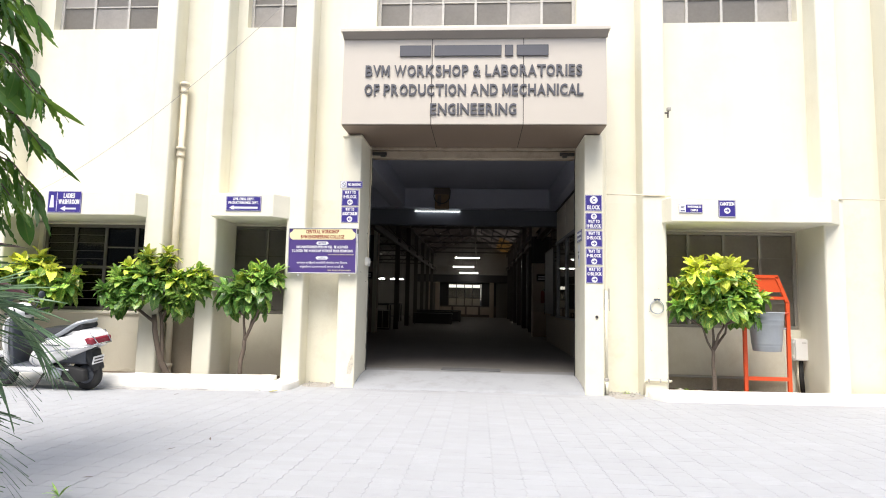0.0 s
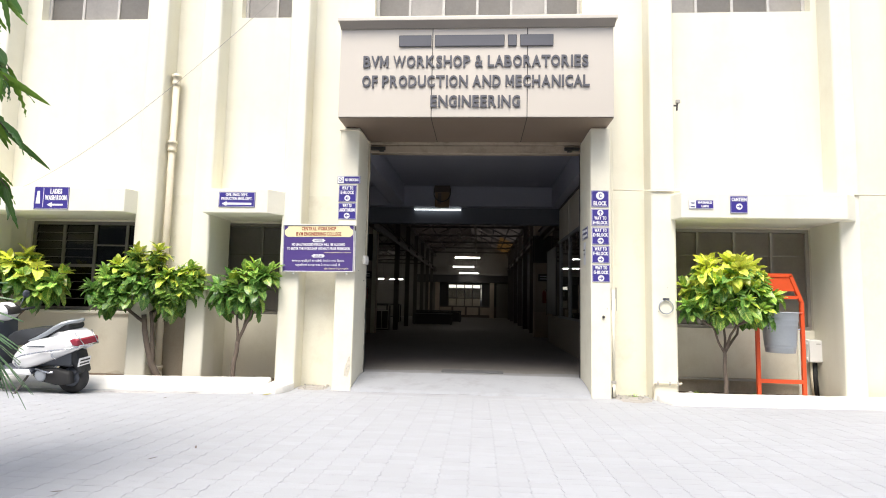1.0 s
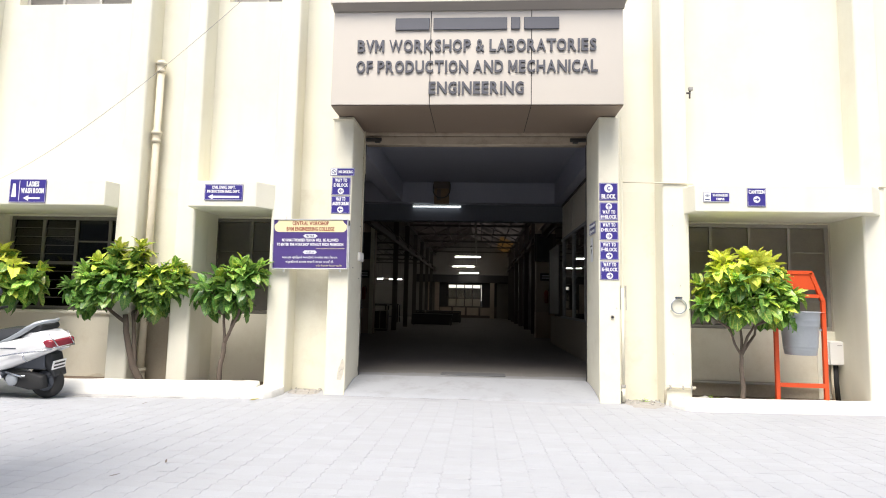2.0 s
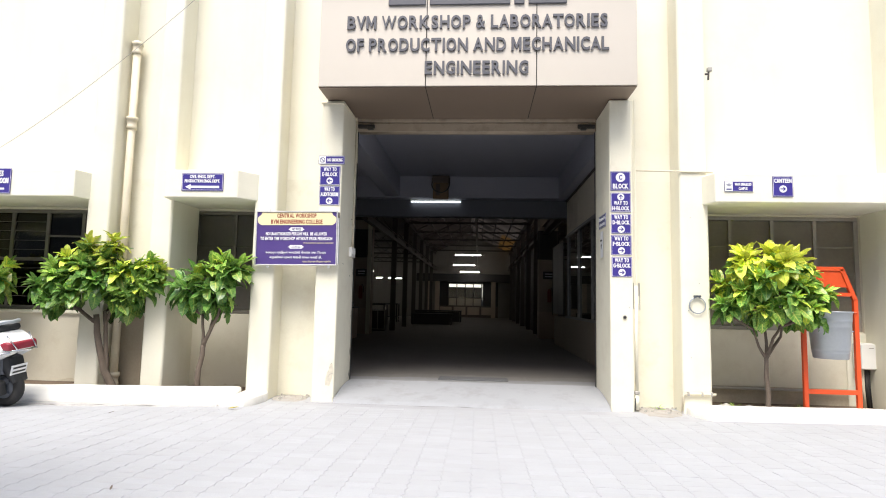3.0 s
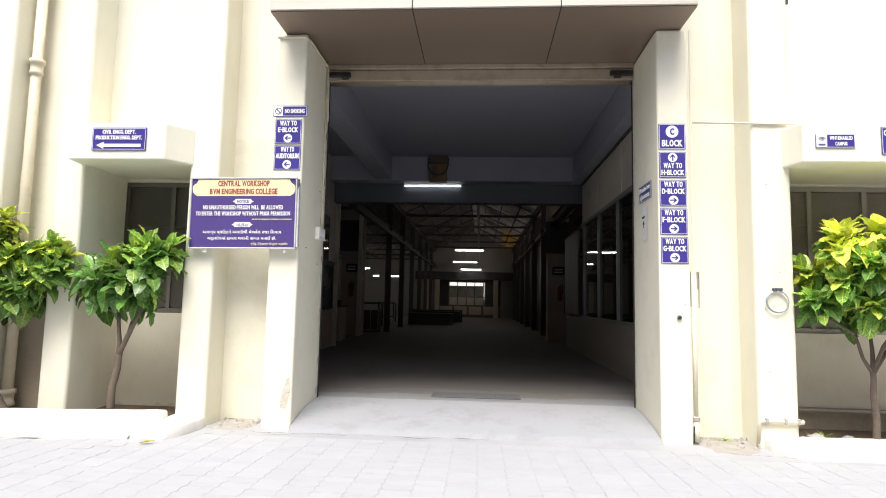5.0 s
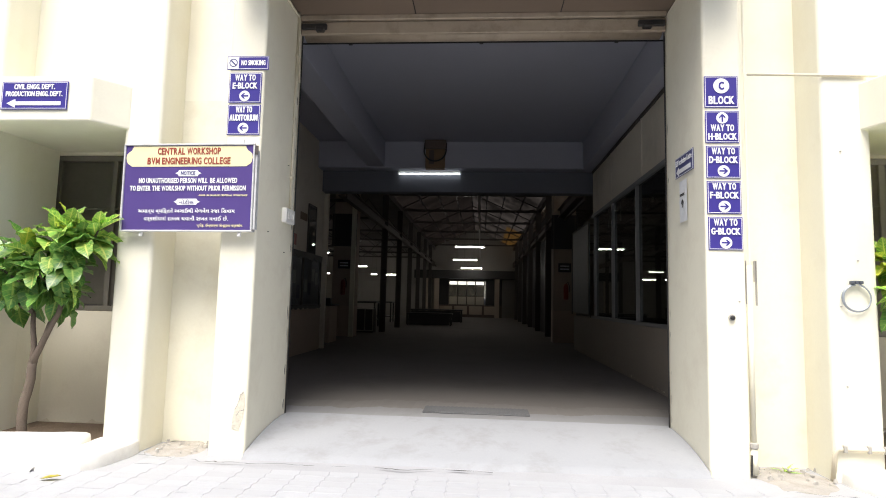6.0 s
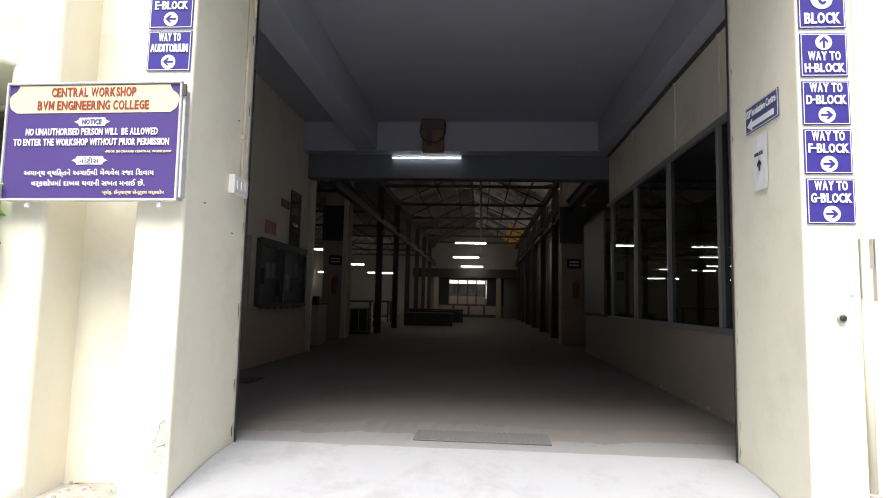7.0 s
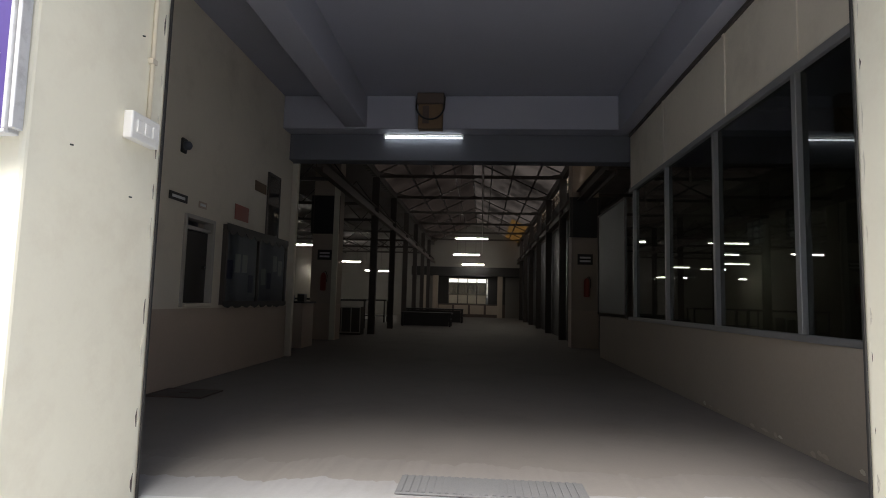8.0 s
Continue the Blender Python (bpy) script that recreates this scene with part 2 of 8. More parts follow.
APRON = mat("worn_whitewashed_cement", (0.46, 0.45, 0.435), 0.9, var=0.2, scale=4, fine=35, bump=0.6, stain=(0.25, 0.24, 0.225), amount=0.8, stain_scale=5)
DARK_STEEL = mat("dark_truss_steel", (0.078, 0.067, 0.060), 0.6, var=0.2, scale=4)
ROOF_SHEET = mat("dull_roof_sheeting", (0.30, 0.28, 0.26), 0.7, var=0.2, scale=1.0, stain=(0.16, 0.12, 0.09), amount=0.6, stain_scale=0.8)
BLACK_PAINT = mat("black_paint", (0.030, 0.028, 0.027), 0.5, var=0.15)
BLUE = mat("violet_blue_enamel", (0.050, 0.038, 0.245), 0.35, var=0.04, scale=4, fine=100, bump=0.02)
NOTICE_BLUE = mat("faded_violet_enamel", (0.085, 0.055, 0.215), 0.35, var=0.06, scale=2, fine=100, bump=0.02)
WHITE = mat("white_enamel", (0.84, 0.84, 0.84), 0.4, var=0.03, bump=0.0)
PALE_YELLOW = mat("pale_yellow_enamel", (0.80, 0.73, 0.44), 0.4, var=0.03, bump=0.0)
RED_INK = mat("dark_red_ink", (0.30, 0.055, 0.035), 0.45, var=0.05, bump=0.0)
PAPER = mat("weathered_paper", (0.77, 0.775, 0.775), 0.8, var=0.06, fine=30, bump=0.1)
SLATE_BLUE = mat("slate_blue_enamel", (0.09, 0.095, 0.22), 0.4, var=0.05, bump=0.0)
PIPE = mat("cream_painted_pipe", (0.70, 0.635, 0.49), 0.6, var=0.08, scale=5, stain=(0.45, 0.38, 0.28), amount=0.4, stain_scale=6)
WHITE_PLASTIC = mat("white_plastic", (0.78, 0.77, 0.73), 0.4, var=0.04, bump=0.02)
BLACK_CABLE = mat("black_rubber_cable", (0.03, 0.03, 0.03), 0.6)
ORANGE = mat("orange_red_enamel", (0.70, 0.085, 0.018), 0.42, var=0.08, scale=6, stain=(0.42, 0.08, 0.03), amount=0.4, stain_scale=5)
BUCKET = mat("galvanised_steel", (0.42, 0.45, 0.48), 0.5, metal=0.55, var=0.1, scale=7)
BARK = mat("grey_brown_bark", (0.165, 0.128, 0.098), 0.9, var=0.25, scale=14, fine=70, bump=0.7, dist=0.01)
MAT_RUBBER = mat("grey_ribbed_mat", (0.145, 0.147, 0.15), 0.9, var=0.2, scale=8, fine=120, bump=0.6)
GLASS_DULL = glass_mat("dusty_window_glass", (0.55, 0.54, 0.50), 0.28)
GLASS_UP = dusty_glass("dusty_upper_glass", (0.27, 0.25, 0.22))
# paler dusty panes: white reflections are put into their colour
GLASS_PALE = dusty_glass("reflection_toned_upper_glass", (0.50, 0.47, 0.43))
GLASS_TINT = glass_mat("grimy_tinted_glass", (0.09, 0.09, 0.082), 0.1)
GLASS_GRIME = glass_mat("brown_grimed_glass", (0.018, 0.0165, 0.014), 0.08)
GLASS_DUST = dusty_glass("dust_caked_glass", (0.31, 0.275, 0.215))
GLASS_DIM = dusty_glass("dim_dusty_glass", (0.15, 0.135, 0.11))
GLASS = glass_mat("clear_glass", (0.80, 0.84, 0.83), 0.015)
GLASS_GREEN = glass_mat("dark_green_tinted_glass", (0.20, 0.235, 0.205), 0.015)
CURTAIN = mat("tan_curtain_cloth", (0.72, 0.64, 0.52), 0.9, var=0.15, scale=3)
TUBE_LIT = lamp_mat("lit_fluorescent_tube", (0.90, 0.96, 1.0), 1.8)
FAR_TUBE = lamp_mat("lit_hanging_tube", (1.0, 0.95, 0.88), 26.0)
SIDE_TUBE = lamp_mat("lit_dusty_tube", (1.0, 0.95, 0.88), 8.0)
FRP = sheet_mat("amber_translucent_sheet", (0.036, 0.019, 0.005))
ROOF_LIGHT = sheet_mat("grimy_translucent_sheet", (0.029, 0.0245, 0.0205), 0.8)
ROOF_BROWN = sheet_mat("brown_grimed_roof_sheet", (0.0085, 0.0066, 0.0054), 0.6)
SIDE_LIGHT = sheet_mat("weathered_clear_sheet", (0.15, 0.12, 0.085), 0.6)
SCOOTER_WHITE = mat("pearl_white_lacquer", (0.78, 0.78, 0.78), 0.22, var=0.02, bump=0.0)
SEAT_BLACK = mat("black_vinyl", (0.025, 0.027, 0.03), 0.5, var=0.15, fine=120, bump=0.2)
SCOOTER_GREY = mat("dark_grey_plastic", (0.085, 0.095, 0.115), 0.5, var=0.1)
CHROME = mat("brushed_chrome", (0.62, 0.63, 0.65), 0.25, metal=1.0, var=0.05)
TYRE = mat("dusty_tyre_rubber", (0.03, 0.03, 0.03), 0.8, var=0.25, fine=60, bump=0.4)
TAIL_RED = mat("red_lens_plastic", (0.27, 0.03, 0.05), 0.18, var=0.05, bump=0.0)
LEAF_YELLOW = leaf_mat("yellow_croton_leaf", (0.88, 0.87, 0.15), (0.48, 0.64, 0.07), spread=0.6, side_veins=0.6)
LEAF_LIME = leaf_mat("lime_croton_leaf", (0.36, 0.56, 0.06), (0.88, 0.80, 0.14), spread=0.75, side_veins=0.75)
LEAF_GREEN = leaf_mat("green_croton_leaf", (0.145, 0.35, 0.055), (0.60, 0.68, 0.16), spread=0.5, side_veins=0.75)
LEAF_DARK = leaf_mat("dark_croton_leaf", (0.08, 0.22, 0.045), (0.30, 0.42, 0.10), spread=0.45, side_veins=0.6)
LEAF_ASHOKA = leaf_mat("glossy_tree_leaf", (0.10, 0.235, 0.04), (0.16, 0.29, 0.06), rough=0.3, spread=0.25)
LEAF_ASHOKA_PALE = leaf_mat("young_tree_leaf", (0.19, 0.36, 0.05), (0.22, 0.34, 0.06), rough=0.32, spread=0.25)
LEAF_PALM = leaf_mat("palm_leaflet", (0.085, 0.15, 0.075), (0.16, 0.24, 0.12), rough=0.4, spread=0.3)
LEAF_MAROON = leaf_mat("maroon_leaf", (0.055, 0.016, 0.020), (0.12, 0.04, 0.035), rough=0.35, spread=0.2)
DRY_LEAF = leaf_mat("fallen_leaf", (0.70, 0.60, 0.12), (0.25, 0.17, 0.06), spread=0.4)
FRAME_WHITE = mat("worn_silver_paint", (0.66, 0.66, 0.66), 0.45, metal=0.2, var=0.1, scale=9, stain=(0.3, 0.29, 0.28), amount=0.6, stain_scale=14)
SASH = mat("dim_aluminium", (0.30, 0.30, 0.30), 0.45, metal=0.5, var=0.08)
FAN_BROWN = mat("dusty_brown_enamel", (0.22, 0.14, 0.075), 0.6, var=0.2, scale=8)
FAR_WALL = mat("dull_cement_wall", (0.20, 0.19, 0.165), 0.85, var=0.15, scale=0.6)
CHIP = mat("crumbling_plaster", (0.72, 0.67, 0.55), 0.9, var=0.25, scale=30, fine=60, bump=0.8, dist=0.01, stain=(0.22, 0.18, 0.13), amount=0.4, stain_scale=22)
DIRT = mat("dry_brown_dirt", (0.37, 0.35, 0.315), 0.95, var=0.25, scale=9, fine=60, bump=0.8, dist=0.01, stain=(0.22, 0.18, 0.13), amount=0.7, stain_scale=7)
PLINTH = mat("stained_plinth_paint", (0.52, 0.46, 0.35), 0.8, var=0.2, scale=3, fine=40, bump=0.2, stain=(0.33, 0.27, 0.19), amount=0.7, stain_scale=2.5)
STONE = mat("grey_rubble", (0.42, 0.40, 0.36), 0.9, var=0.2, scale=8, fine=40, bump=0.6, dist=0.01)


# ---- building blocks ----
def box(bm, x0, x1, y0, y1, z0, z1):
    v = [bm.verts.new((x, y, z)) for x in (x0, x1) for y in (y0, y1) for z in (z0, z1)]
    for f in ((0, 1, 3, 2), (4, 6, 7, 5), (0, 4, 5, 1), (2, 3, 7, 6), (0, 2, 6, 4), (1, 5, 7, 3)):
        bm.faces.new([v[i] for i in f])
    return bm


def boxes(*rows):
    bm = bmesh.new()
    for r in rows:
        box(bm, *r)
    return bm


def rounded(bm, width, segments=2):
    bmesh.ops.bevel(bm, geom=bm.edges[:], offset=width, segments=segments, affect="EDGES", profile=0.5)
    return bm


def prism(bm, outline, lo, hi, axis="y", shrink=1.0):
    """Outline of (a, b) pairs drawn out along an axis; shrink narrows the far end."""
    n = len(outline)
    ca, cb = sum(p[0] for p in outline) / n, sum(p[1] for p in outline) / n

    def at(a, b, c):
        return {"y": (a, c, b), "x": (c, a, b), "z": (a, b, c)}[axis]
    near = [bm.verts.new(at(a, b, lo)) for a, b in outline]
    far = [bm.verts.new(at(ca + (a - ca) * shrink, cb + (b - cb) * shrink, hi)) for a, b in outline]
    bm.faces.new(near)
    bm.faces.new(far[::-1])
    for i in range(n):
        bm.faces.new((near[i], far[i], far[(i + 1) % n], near[(i + 1) % n]))
    return bm


def tube(bm, points, radii, sides=8, caps=True):
    """A round bar along points, with one radius or one for each point."""
    pts = [Vector(p) for p in points]
    if not isinstance(radii, (list, tuple)):
        radii = [radii] * len(pts)
    rings = []
    side = None
    for i, p in enumerate(pts):
        d = (pts[min(i + 1, len(pts) - 1)] - pts[max(i - 1, 0)]).normalized()
        if side is None:
            side = d.orthogonal().normalized()
        side = (side - d * side.dot(d)).normalized()
        up = d.cross(side)
        rings.append([bm.verts.new(p + (side * math.cos(a) + up * math.sin(a)) * radii[i]) for a in [2 * math.pi * k / sides for k in range(sides)]])
    for a, b in zip(rings, rings[1:]):
        for k in range(sides):
            bm.faces.new((a[k], a[(k + 1) % sides], b[(k + 1) % sides], b[k]))
    if caps:
        bm.faces.new(rings[0][::-1])
        bm.faces.new(rings[-1])
    return bm


def arc(centre, radius, a0, a1, n, plane="xz"):
    out = []
    for k in range(n + 1):
        a = radians(a0 + (a1 - a0) * k / n)
        c, s = radius * math.cos(a), radius * math.sin(a)
        x, y, z = centre
        out.append((x + c, y, z + s) if plane == "xz" else (x + c, y + s, z) if plane == "xy" else (x, y + c, z + s))
    return out


def lathe(bm, profile, sides=24, axis="z", centre=(0, 0, 0)):
    """Turns (radius, height) pairs round an axis."""
    c = Vector(centre)
    rings = []
    for r, h in profile:
        ring = []
        for k in range(sides):
            a = 2 * math.pi * k / sides
            u, v = r * math.cos(a), r * math.sin(a)
            ring.append(bm.verts.new(c + Vector((u, v, h) if axis == "z" else (u, h, v) if axis == "y" else (h, u, v))))
        rings.append(ring)
    for a, b in zip(rings, rings[1:]):
        for k in range(sides):
            bm.faces.new((a[k], a[(k + 1) % sides], b[(k + 1) % sides], b[k]))
    bm.faces.new(rings[0][::-1])
    bm.faces.new(rings[-1])
    return bm


def mesh_of(name, bm, material, smooth=False):
    bmesh.ops.recalc_face_normals(bm, faces=bm.faces[:])
    me = bpy.data.meshes.new(name)
    bm.to_mesh(me)
    bm.free()
    me.materials.append(material)
    if smooth:
        me.shade_smooth()
    return me


def part(name, bm, material, parent=None, label="", smooth=False):
    me = bm if isinstance(bm, bpy.types.Mesh) else mesh_of(name, bm, material, smooth)
    ob = new(name, me)
    ob.parent = parent
    if label:
        ob["label"] = label
    return ob


def thing(name, m, label, category, group=""):
    ob = new(name)
    ob.empty_display_size = 0.1
    ob.matrix_world = m
    return tagged(ob, label, category, group)


def setting(name, bm, material, label="", category="", smooth=False):
    ob = part(name, bm, material, None, "", smooth)
    return tagged(ob, label, category, "", "structure")


def wall_cells(x0, x1, z0, z1, y0, y1, holes, along="x"):
    """A wall slab with rectangular holes (a0, a1, b0, b1) right through it."""
    bm = bmesh.new()
    xs = sorted({x0, x1, *[min(max(h[i], x0), x1) for h in holes for i in (0, 1)]})
    zs = sorted({z0, z1, *[min(max(h[i], z0), z1) for h in holes for i in (2, 3)]})
    solid = {}
    for i in range(len(xs) - 1):
        for j in range(len(zs) - 1):
            cx, cz = (xs[i] + xs[i + 1]) / 2, (zs[j] + zs[j + 1]) / 2
            solid[i, j] = not any(h[0] < cx < h[1] and h[2] < cz < h[3] for h in holes)
    seen = {}

    def vert(x, y, z):
        key = (x, y, z)
        if key not in seen:
            seen[key] = bm.verts.new((x, y, z) if along == "x" else (y, x, z))
        return seen[key]
    for (i, j), full in solid.items():
        if not full:
            continue
        a, b, c, d = xs[i], xs[i + 1], zs[j], zs[j + 1]
        for y in (y0, y1):
            bm.faces.new([vert(*p) for p in ((a, y, c), (b, y, c), (b, y, d), (a, y, d))])
        for di, dj, e in ((-1, 0, ((a, c), (a, d))), (1, 0, ((b, c), (b, d))), (0, -1, ((a, c), (b, c))), (0, 1, ((a, d), (b, d)))):
            if not solid.get((i + di, j + dj), False):
                (p, q), (r, s) = e
                bm.faces.new([vert(p, y0, q), vert(r, y0, s), vert(r, y1, s), vert(p, y1, q)])
    return bm


def letters(text, width, height, depth=0.002, bold=0.012):
    """Lettering as a mesh in the plane y = 0, facing -y, centred, of the given width and height."""
    cu = bpy.data.curves.new("lettering", "FONT")
    cu.body = text
    cu.extrude = 0.05
    cu.offset = bold
    cu.resolution_u = 3
    cu.space_character = 1.0 + 3.0 * bold
    ob = bpy.data.objects.new("lettering", cu)
    scene.collection.objects.link(ob)
    me = bpy.data.meshes.new_from_object(ob.evaluated_get(bpy.context.evaluated_depsgraph_get()))
    bpy.data.objects.remove(ob)
    bpy.data.curves.remove(cu)
    me.name = "lettering"
    if len(me.vertices) == 0:
        return me
    co = np.empty(len(me.vertices) * 3)
    me.vertices.foreach_get("co", co)
    co = co.reshape(-1, 3)
    lo, hi = co.min(0), co.max(0)
    u = (co - (lo + hi) / 2) / np.maximum(hi - lo, 1e-6)
    outc = np.stack([u[:, 0] * width, -u[:, 2] * depth, u[:, 1] * height], 1)
    me.vertices.foreach_set("co", outc.ravel())
    me.update()
    return me


GLYPHS = {}
TIGHT = ("LA", "AT", "TO", "RA", "AL", "VM", "AB", "CA", "BV")
NARROW = {"O": 0.80, "C": 0.84, "G": 0.82, "D": 0.86, "M": 0.90, "W": 0.80, "N": 0.92, "A": 0.86, "V": 0.88, "&": 0.85, "R": 0.95, "H": 0.92, "U": 0.92}


def glyph(ch):
    """One capital as a mesh, one unit high, and its width."""
    if ch not in GLYPHS:
        if ch in "M-.":
            out = {"M": [(-0.5, -0.5), (-0.5, 0.5), (-0.27, 0.5), (0.0, -0.05), (0.27, 0.5), (0.5, 0.5), (0.5, -0.5), (0.27, -0.5), (0.27, 0.10), (0.07, -0.32), (-0.07, -0.32), (-0.27, 0.10), (-0.27, -0.5)], "-": [(-0.5, -0.08), (-0.5, 0.10), (0.5, 0.10), (0.5, -0.08)], ".": [(-0.5, -0.5), (-0.5, -0.28), (0.5, -0.28), (0.5, -0.5)]}[ch]
            bm = bmesh.new()
            prism(bm, out, -0.5, 0.5)
            GLYPHS[ch] = (mesh_of("lettering", bm, LETTER), {"M": 0.84, "-": 0.34, ".": 0.18}[ch])
            return GLYPHS[ch]
        me = letters(ch, 1.0, 1.0, 1.0, 0.012 if ch in "W&" else 0.024)
        cu = bpy.data.curves.new("width", "FONT")
        cu.body = ch
        ob = bpy.data.objects.new("width", cu)
        scene.collection.objects.link(ob)
        bpy.context.view_layer.update()
        w = (ob.dimensions.x + 0.04) / (ob.dimensions.y + 0.04) * NARROW.get(ch, 1.0)
        bpy.data.objects.remove(ob)
        bpy.data.curves.remove(cu)
        GLYPHS[ch] = (me, w)
    return GLYPHS[ch]


def letter_row(text, parent, x, y, z, width, height, depth, material):
    """A row of single raised letters, condensed and evenly spaced."""
    gap, space = 0.13, 0.33
    total = sum(space if c == " " else glyph(c)[1] + gap for c in text) - gap - 0.07 * sum(text.count(p) for p in TIGHT)
    k = width / total
    at = x - width / 2
    for i, c in enumerate(text):
        if c == " ":
            at += space * k
            continue
        src, w = glyph(c)
        if text[max(0, i - 1):i + 1] in TIGHT:
            at -= 0.07 * k
        me = src.copy()
        me.transform(Matrix.Diagonal((w * k, depth, height, 1)))
        me.materials.clear()
        me.materials.append(material)
        ob = part("letter", me, material, parent)
        ob.location = (at + w * k / 2, y, z)
        at += (w + gap) * k


def caps(text, width, height, depth, material, heavy=0.028):
    """A line of small flat capitals as one mesh."""
    gap, space = 0.12, 0.36
    total = sum(space if c == " " else glyph(c)[1] + gap for c in text) - gap
    k = width / total
    at = -width / 2
    bm = bmesh.new()
    for c in text:
        if c == " ":
            at += space * k
            continue
        src, w = glyph(c)
        for side in (-1, 1):
            keep = len(bm.verts)
            bm.from_mesh(src)
            bm.verts.ensure_lookup_table()
            for v in bm.verts[keep:]:
                v.co = Vector((at + (v.co.x + 0.5) * w * k + side * heavy * height, v.co.y * depth + side * 0.00015, v.co.z * height))
        at += (w + gap) * k
    for f in bm.faces:
        f.material_index = 0
    me = bpy.data.meshes.new("lettering")
    bm.to_mesh(me)
    bm.free()
    return me


def write(text, parent, x, z, width, height, material, y=-0.004, bold=0.013, depth=0.002, name="lettering"):
    me = caps(text, width, height, depth, material, 0.008 if parent.name.startswith("notice") else 0.028) if all(c in "ABCDEFGHIJKLMNOPQRSTUVWXYZ .-" for c in text) else letters(text, width, height, depth, bold)
    me.materials.clear()
    me.materials.append(material)
    ob = part(name, me, material, parent)
    ob.location = (x, y, z)
    return ob


def ground_z(y):
    """The yard falls gently towards the building."""
    return 0.0246 * min(max(-y - 0.3, 0.0), 12.0)
# ---- the yard ----
bm = bmesh.new()
ys = [-400, -60, -12.3, -0.3, 0.9, 60, 400]
xs = [-400, -30, 30, 400]
grid = [[bm.verts.new((x, y, ground_z(y) - 0.0026)) for x in xs] for y in ys]
for a, b in zip(grid, grid[1:]):
    for k in range(len(xs) - 1):
        bm.faces.new((a[k], a[k + 1], b[k + 1], b[k]))
setting("ground", bm, GROUND, "dusty pale yard sloping gently to the building", "ground")

OPEN_L, OPEN_R = -1.545, 1.835   # the gateway
TOP = 7.6

# pilasters along the front, one box each with worn rounded edges
PILASTERS = [(-7.52, -7.22), (-4.93, -4.62), (-4.055, -3.765), (-2.675, -2.375), (2.68, 3.025), (5.24, 5.53), (6.25, 6.5), (9.0, 9.3)]
for i, (a, b) in enumerate(PILASTERS):
    bm = rounded(boxes((a, b, 0.0, 0.47, -0.1, TOP)), 0.032, 4)
    setting("pilaster", bm, CREAM, "cream painted plaster pilaster of the facade", "pilaster")
for a, b in ((-1.834, OPEN_L), (OPEN_R, 2.115)):
    bm = rounded(boxes((a, b, 0.0, 0.86, -0.1, 3.84)), 0.02, 3)
    setting("gate_pilaster", bm, GATE_PAINT, "cream painted gate pilaster with chipped edge", "pilaster")

# upper wall of the front, with the first-floor window openings
UPPER = [(-6.97, -5.16), (-3.60, -2.55), (-1.445, 1.775), (3.0, 5.16), (6.7, 8.6)]
bm = wall_cells(-9.6, 9.6, 2.86, TOP, 0.33, 0.66, [(a, b, 5.742, 7.1) for a, b in UPPER] + [(OPEN_L - 0.12, OPEN_R + 0.12, 0, 4.0)])
setting("wall_front", bm, CREAM, "cream painted upper wall of the college building", "wall")

# lower wall: deep window bays under the hoods, plain wall between
BAYS = [(-7.22, -4.93), (-3.765, -2.675), (3.025, 5.24), (6.5, 9.0)]
LOWER_WIN = [(-7.13, -4.97, 1.03, 2.48), (-3.82, -2.66, 1.03, 2.48), (3.045, 5.235, 0.975, 2.485), (6.7, 8.8, 1.0, 2.47)]
for k, ((a, b), w) in enumerate(zip(BAYS, LOWER_WIN)):
    bm = wall_cells(a - 0.12, b + 0.12, -0.1, 2.86, 0.70, 0.90, [w])
    setting("wall_bay_%d" % (k + 1), bm, BAY_PAINT, "cream painted wall below and around a hooded window", "wall")
    bm = boxes((a - 0.1, a + 0.001, 0.40, 0.70, -0.1, 2.86), (b - 0.001, b + 0.1, 0.40, 0.70, -0.1, 2.86))
    setting("reveal_%d" % (k + 1), bm, CREAM, "cream painted side of a window bay", "wall")
PLAIN = [(-9.6, -7.4), (-4.73, -3.90), (-2.50, -1.7), (1.95, 2.85), (5.40, 6.4), (9.1, 9.6)]
for k, (a, b) in enumerate(PLAIN):
    bm = boxes((a, b, 0.33, 0.62, -0.1, 2.86))
    setting("wall_plain_%d" % (k + 1), bm, RECESS_PAINT, "cream painted recessed wall between pilasters", "wall")

# hoods over the lower windows: splayed ends, flat soffit
HOODS = [(-7.3, -4.90, -7.15, -4.96), (-3.79, -2.63, -3.77, -2.81), (2.95, 5.46, 3.02, 5.22), (6.45, 9.1, 6.6, 8.95)]
for a, b, c, d in HOODS:
    bm = bmesh.new()
    prism(bm, [(a, 0.0), (c, -0.22), (d, -0.22), (b, 0.0), (b, 0.69), (a, 0.69)], 2.505, 2.86, axis="z")
    rounded(bm, 0.012)
    setting("window_hood", bm, CREAM, "cream painted concrete hood over a window", "hood")

# roof and outer shell of the front block
setting("roof_slab", boxes((-9.6, 9.6, 0.2, 7.6, TOP, TOP + 0.2)), CREAM, "flat concrete roof slab", "roof")
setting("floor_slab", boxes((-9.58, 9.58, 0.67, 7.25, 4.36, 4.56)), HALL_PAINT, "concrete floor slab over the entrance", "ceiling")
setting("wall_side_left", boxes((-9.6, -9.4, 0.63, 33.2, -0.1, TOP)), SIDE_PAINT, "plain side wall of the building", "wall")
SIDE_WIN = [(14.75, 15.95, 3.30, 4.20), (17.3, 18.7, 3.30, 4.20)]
setting("wall_side_right", wall_cells(0.63, 33.2, -0.1, TOP, 9.4, 9.6, SIDE_WIN, along="y"), SIDE_PAINT, "plain dull side wall with high windows", "wall")
setting("wall_back_upper", boxes((-9.4, 9.4, 7.0, 7.2, 4.57, TOP)), HALL_PAINT, "plain rear wall of the upper floor", "wall")

